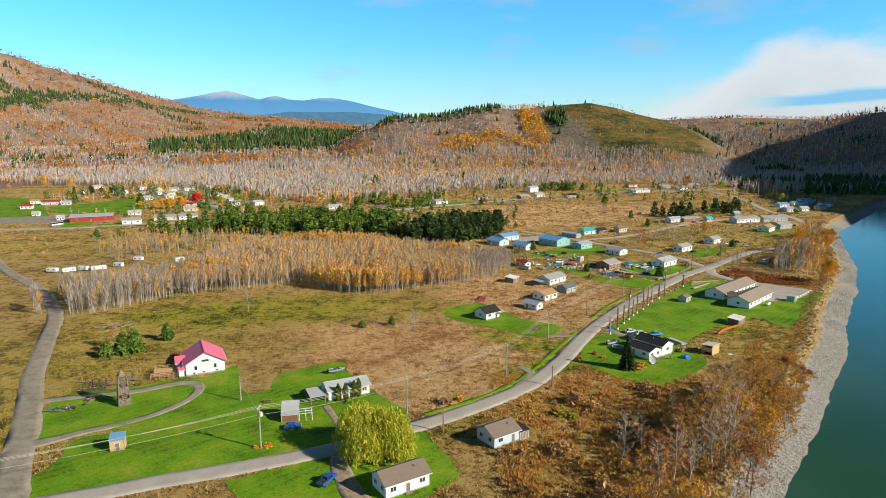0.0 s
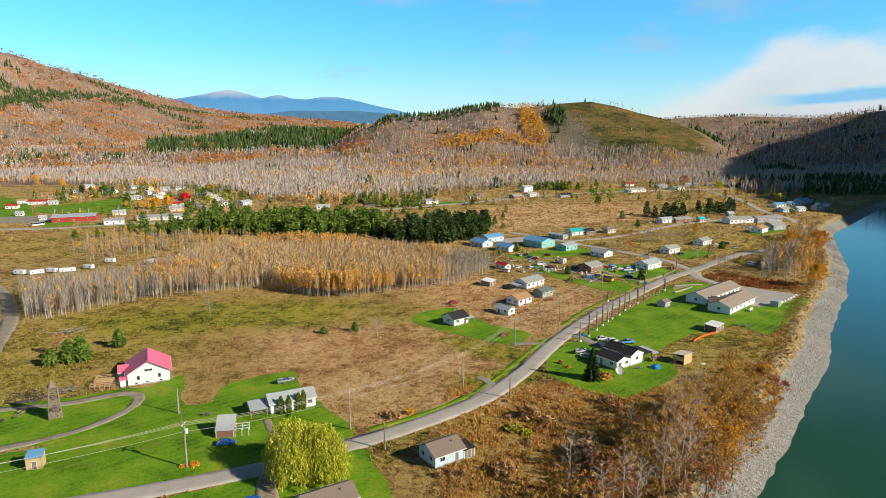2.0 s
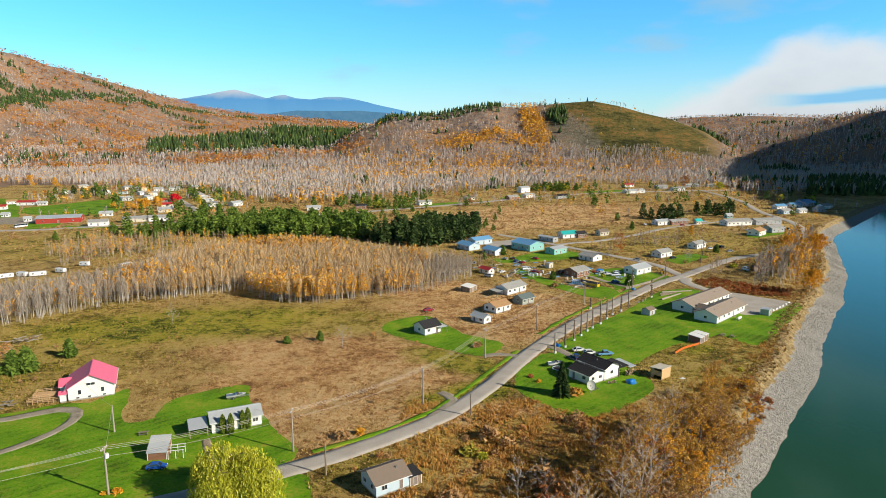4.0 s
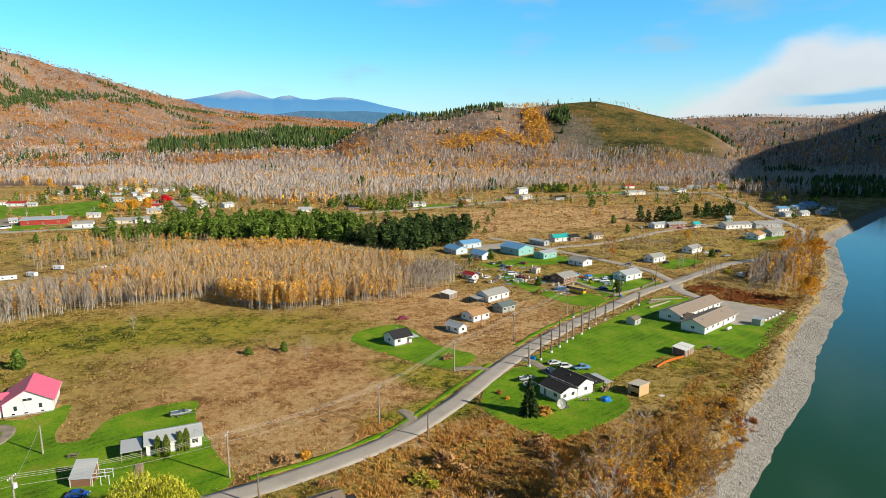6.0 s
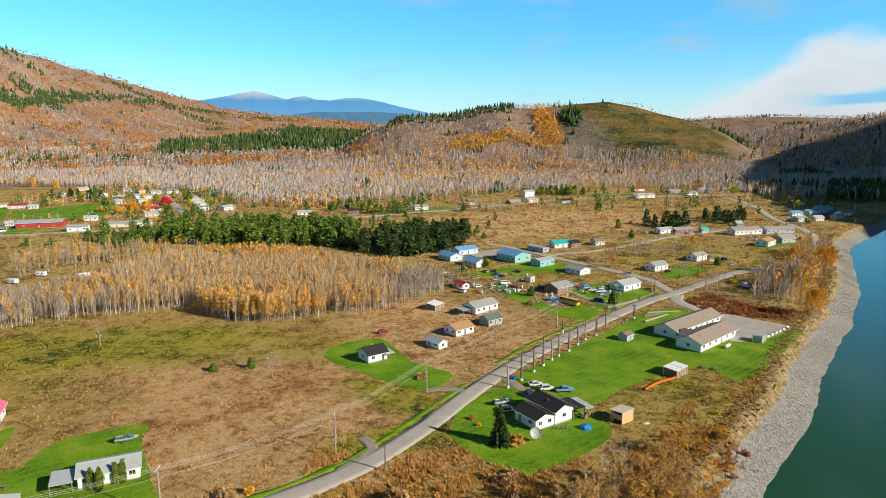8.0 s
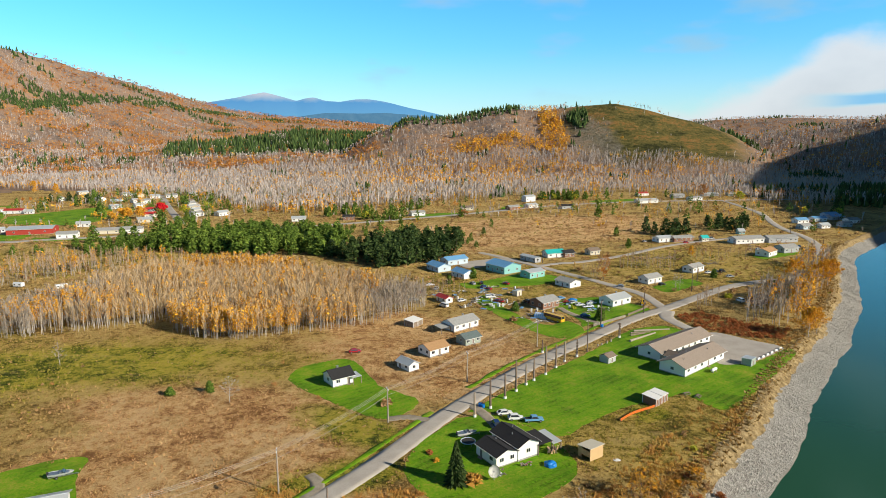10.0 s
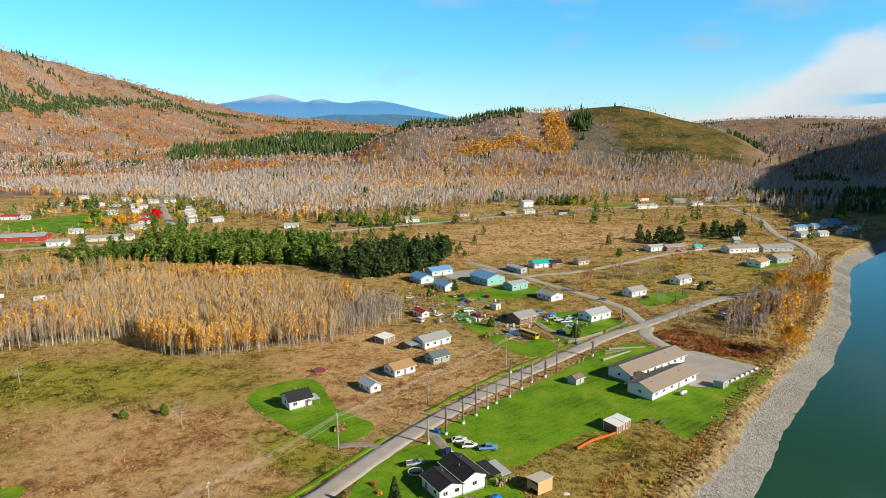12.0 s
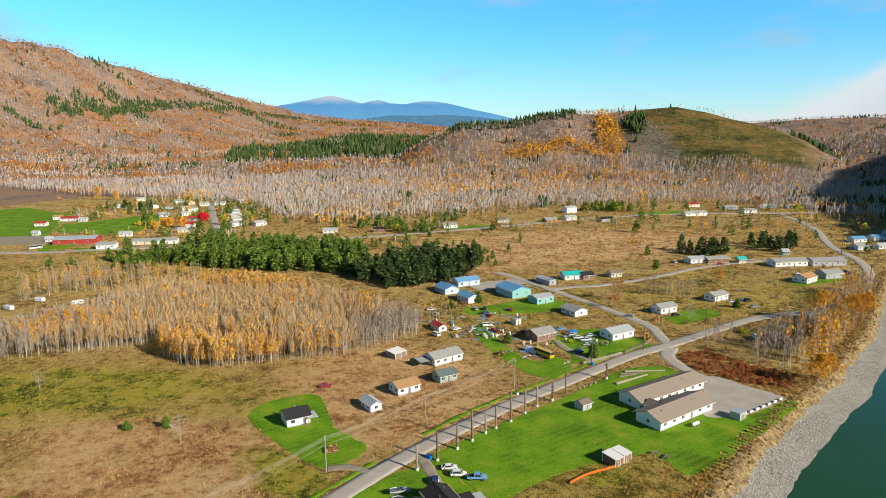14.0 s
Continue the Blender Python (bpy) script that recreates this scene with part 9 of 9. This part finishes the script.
# gold trees and odd trees of the village
for i_, (x_, y_, h_, sp_, leaf_, n_, label_) in enumerate([
        (193.6, 327, 12, 5.0, "goldleaf", 3000, "bright golden aspen on the river bank"), (199, 332, 11, 3.4, "goldleaf", 900, "golden aspen on the river bank"),
        (225, 414, 15, 6.2, "goldleaf", 3400, "bright golden aspen beside the river"), (238, 411, 15, 6.8, "goldleaf", 3800, "bright golden aspen beside the river"), (245, 419, 14, 6.2, "goldleaf", 3400, "bright golden aspen beside the river"),
        (130, 440, 11, 5.5, "rustleaf", 900, "rust-brown tree beside the side street"), (195, 495, 8, 2.4, "goldleaf", 700, "small golden aspen in a field"), (161.4, 405, 9, 2.6, None, 0, "bare pale birch beside the road"),
        (163.8, 406, 8.5, 2.4, None, 0, "bare pale birch beside the road"), (-124.0, 224.5, 8, 2.6, "rustleaf", 300, "pale birch with rust leaves behind the meadow"), (-15.0, 246, 9, 3.6, None, 0, "bare grey tree in the meadow"),
        (-190, 428, 9, 4.0, "goldleaf", 900, "golden aspen in the dry field"), (-89.7, 273, 9, 2.4, None, 0, "bare dead birch in the meadow"), (240, 515, 9, 3.2, None, 0, "bare tree beside a house"), (-281, 702, 11, 5.0, "redleaf", 3200, "scarlet-leaved tree in the town"),
        (-290, 656, 11, 5, "goldleaf", 1200, "golden tree in the town"), (-283, 666, 11, 5, "goldleaf", 1200, "golden tree in the town"), (-300, 662, 10, 4.5, "goldleaf", 1000, "golden tree in the town"),
        (-545, 912, 14, 5, "goldleaf", 900, "golden tree beyond the fields"), (-612, 958, 14, 6, "goldleaf", 900, "golden tree beyond the fields"), (-251, 693, 10, 4, "willow", 800, "yellow-green tree in the town"),
        (350, 845, 12, 6, "willow", 900, "yellow-green tree beside the highway"), (318, 880, 18, 8, "rustleaf", 1200, "tall rust-brown tree beside the highway")]):
    rs_ = np.random.RandomState(200 + i_)
    w_, tp_ = limbs(rs_, h_, sp_, 16, 0.18, (0.0, 0), 0.0, 7, 4, 0.026)
    tree_thing("tree", label_, "tree", x_, y_, w_, leaf_cloud(rs_, tp_, int(n_ * 1.7), 0.19 if y_ < 520 else 0.36) if leaf_ else None, "bark", leaf_)


def village_pine(x, y, h, seed, mat="pine", label="rounded green pine on the valley floor"):
    rs = np.random.RandomState(seed)
    th = empty("pine_tree", x, y, -0.1)
    tr = []
    stick(tr, (0, 0, 0), (0, 0, h * 0.7), 0.035 * h, 0.012 * h, 5)
    v, f = tris(tr)
    arrays("trunk", v, f, M["barkdark"], th)
    v, f = pine_form(rs, 0.26 + 0.08 * rs.rand(), 130, 0.06)
    arrays("crown", v * h, f, M[mat], th)
    return tagged(th, label, "tree", "valley pines")


for i_, (x_, y_) in enumerate([(-196, 532), (-187, 529), (-209, 573), (-201, 569), (-183, 545), (-164, 523), (-219, 529), (-199, 512), (-241, 527), (-237, 501), (-175, 494), (-172, 501), (-266, 474), (-230, 502), (-215, 496), (-209, 497), (-208, 504),
                               (-222, 494), (-243, 508), (-205, 556), (-192, 560), (-186, 578), (-206, 590), (-212, 604), (-330, 675), (-284, 762), (-252, 755), (-176, 556), (-168, 560), (-246, 640), (-232, 660)]):
    village_pine(x_, y_, (11 + 6 * ((i_ * 37) % 10) / 10) * (0.45 if i_ in (12,) else 0.62 if i_ in (9, 13, 14, 15, 16, 17, 18) else 1), 700 + i_)
for i_, (x_, y_) in enumerate([(-105, 696), (-91, 713), (-81, 722), (-60, 676), (-47, 662), (-40, 670), (-31, 671), (-26, 679), (-26, 753), (-18, 763), (31, 694), (-129, 694), (-54, 587), (-29, 584), (-39, 572), (-14, 590), (-5, 602), (8, 604), (25, 605), (47, 551), (52, 526),
                               (39, 569), (37, 532), (32, 508), (27, 500), (-98, 705), (-86, 706), (-70, 690), (-53, 674), (-36, 680), (-20, 757), (-100, 690), (-64, 700), (162, 584), (163, 537), (165, 699), (161, 530), (45, 540), (16, 598), (-22, 576)]):
    village_pine(x_, y_, (9 + 5 * ((i_ * 53) % 10) / 10) * (0.55 if y_ < 610 else 1.0), 760 + i_)
for i_, (x_, y_) in enumerate([(195, 599), (202, 588), (209, 589), (219, 596), (260, 638), (259, 618), (264, 612), (274, 626), (283, 640), (251, 644), (268, 632), (277, 634), (255, 628), (190, 606), (213, 600), (-422, 797), (-437, 796), (-466, 825), (-478, 808), (-430, 806), (-415, 806), (399, 727), (457, 896), (470, 880), (430, 830), (445, 815), (420, 760)]):
    village_pine(x_, y_, 10 + 5 * ((i_ * 29) % 10) / 10, 830 + i_, "conifer", "dark green pine behind the houses")


def yard_tree(x, y, h, wide, leaf, label, seed):
    """A small broad tree: trunk, limbs and a loose crown in several clumps."""
    rs = np.random.RandomState(seed)
    wood, tips = limbs(rs, h * 0.85, wide * 0.55, 9, 0.2, (0, 0), 0.0, 4, 1, 0.03)
    return tree_thing("tree", label, "tree", x, y, wood, leaf_cloud(rs, tips, 260, 0.34), "barkdark", leaf, "yard trees of the town")


for i_, (x_, y_) in enumerate([(-302, 652), (-293, 645), (-309, 657), (-574, 907), (-526, 889), (-607, 873), (-305, 856), (-300, 878), (-368, 935), (-235, 819), (-204, 720), (-223, 820), (-285, 629), (-278, 660), (-318, 648), (-296, 668), (-388, 850), (-346, 776), (-204, 800), (-190, 760), (-272, 870), (-250, 850)]):
    yard_tree(x_, y_, 8 + 5 * ((i_ * 41) % 10) / 10, 7, "goldleaf", "golden autumn tree among the town's houses", 900 + i_)
for i_, (x_, y_, h_) in enumerate([(-525, 821, 4), (-515, 822, 4.5), (-502, 823, 5), (-492, 822, 4), (-180, 740, 8), (-160, 700, 8), (390, 892, 15), (404, 866, 16), (422, 867, 13), (127, 425, 8), (-150, 720, 9), (20, 770, 8)]):
    yard_tree(x_, y_, h_, h_ * 0.8, "orangeleaf", "orange-brown autumn tree on the valley floor", 940 + i_)
for i_, (x_, y_, leaf_, label_) in enumerate([(-420, 838, "redshrub", "dark maroon tree between the town's houses"), (-252, 744, "willow", "yellow-green tree beside the town street"), (368, 724, "willow", "yellow-green tree near the shaded houses"), (399, 720, "willow", "olive tree near the shaded houses"),
                                              (35, 690, "redshrub", "small red tree beside the highway"), (-58, 668, "willow", "yellow-green tree beside the highway"), (135, 850, "willow", "green tree beside the highway"), (160, 852, "willow", "green tree beside the highway")]):
    yard_tree(x_, y_, 9, 8, leaf_, label_, 960 + i_)


def bush(x, y, h, w, mat, label, seed):
    rs = np.random.RandomState(seed)
    th = empty("bush", x, y, -0.05)
    v, f = bush_form(rs, 170)
    v = v * np.array((w, w, h))
    arrays("foliage", v, f, M[mat], th)
    st = []
    for _ in range(6):
        t = rs.rand() * 6.3
        stick(st, (0, 0, 0), (0.25 * w * math.cos(t), 0.25 * w * math.sin(t), 0.6 * h), 0.08, 0.03)
    v, f = tris(st)
    arrays("stem", v, f, M["barkdark"], th)
    return tagged(th, label, "bush")


for i_, (x_, y_, h_, w_, m_, label_) in enumerate([(61.8, 205.4, 2.4, 4.4, "amberleaf", "amber-yellow shrub beside the spruce"), (52.4, 214.6, 1.1, 1.5, "goldleaf", "small yellow shrub on the lawn"),
        (50.2, 218.4, 1.3, 1.8, "redshrub", "small red-brown shrub on the lawn"), (-46.3, 149.2, 1.4, 2.0, "goldleaf", "yellow shrub at the foot of a pole"), (-48.8, 148.6, 0.9, 1.4, "goldleaf", "yellow shrub at the foot of a pole"),
        (33.8, 247.5, 2.0, 3.4, "shrub", "rounded brown shrub beside the lawn"), (30.4, 168.5, 2.2, 4.2, "greentuft", "dark olive bush in tall grass"), (33.6, 166.4, 1.6, 2.6, "willow", "yellow-green bush in tall grass"),
        (-2, 176, 2.4, 3.6, "shrub", "rounded tan shrub beside the road"), (2.2, 178.4, 2.0, 2.4, "goldleaf", "yellow shrub beside the road"), (74.4, 340.5, 2.2, 3.6, "shrub", "brown shrub in a yard"), (103.4, 362, 1.8, 2.6, "willow", "green shrub in a yard"),
        (183, 389, 2.6, 4.0, "willow", "yellow-green bush beside the drive"), (119, 226, 1.2, 2.0, "willow", "low yellow shrub near the plywood shed"), (86.5, 178.5, 2.4, 4.0, "conifer", "dark green bush near the bank")]):
    bush(x_, y_, h_, w_, m_, label_, 300 + i_)
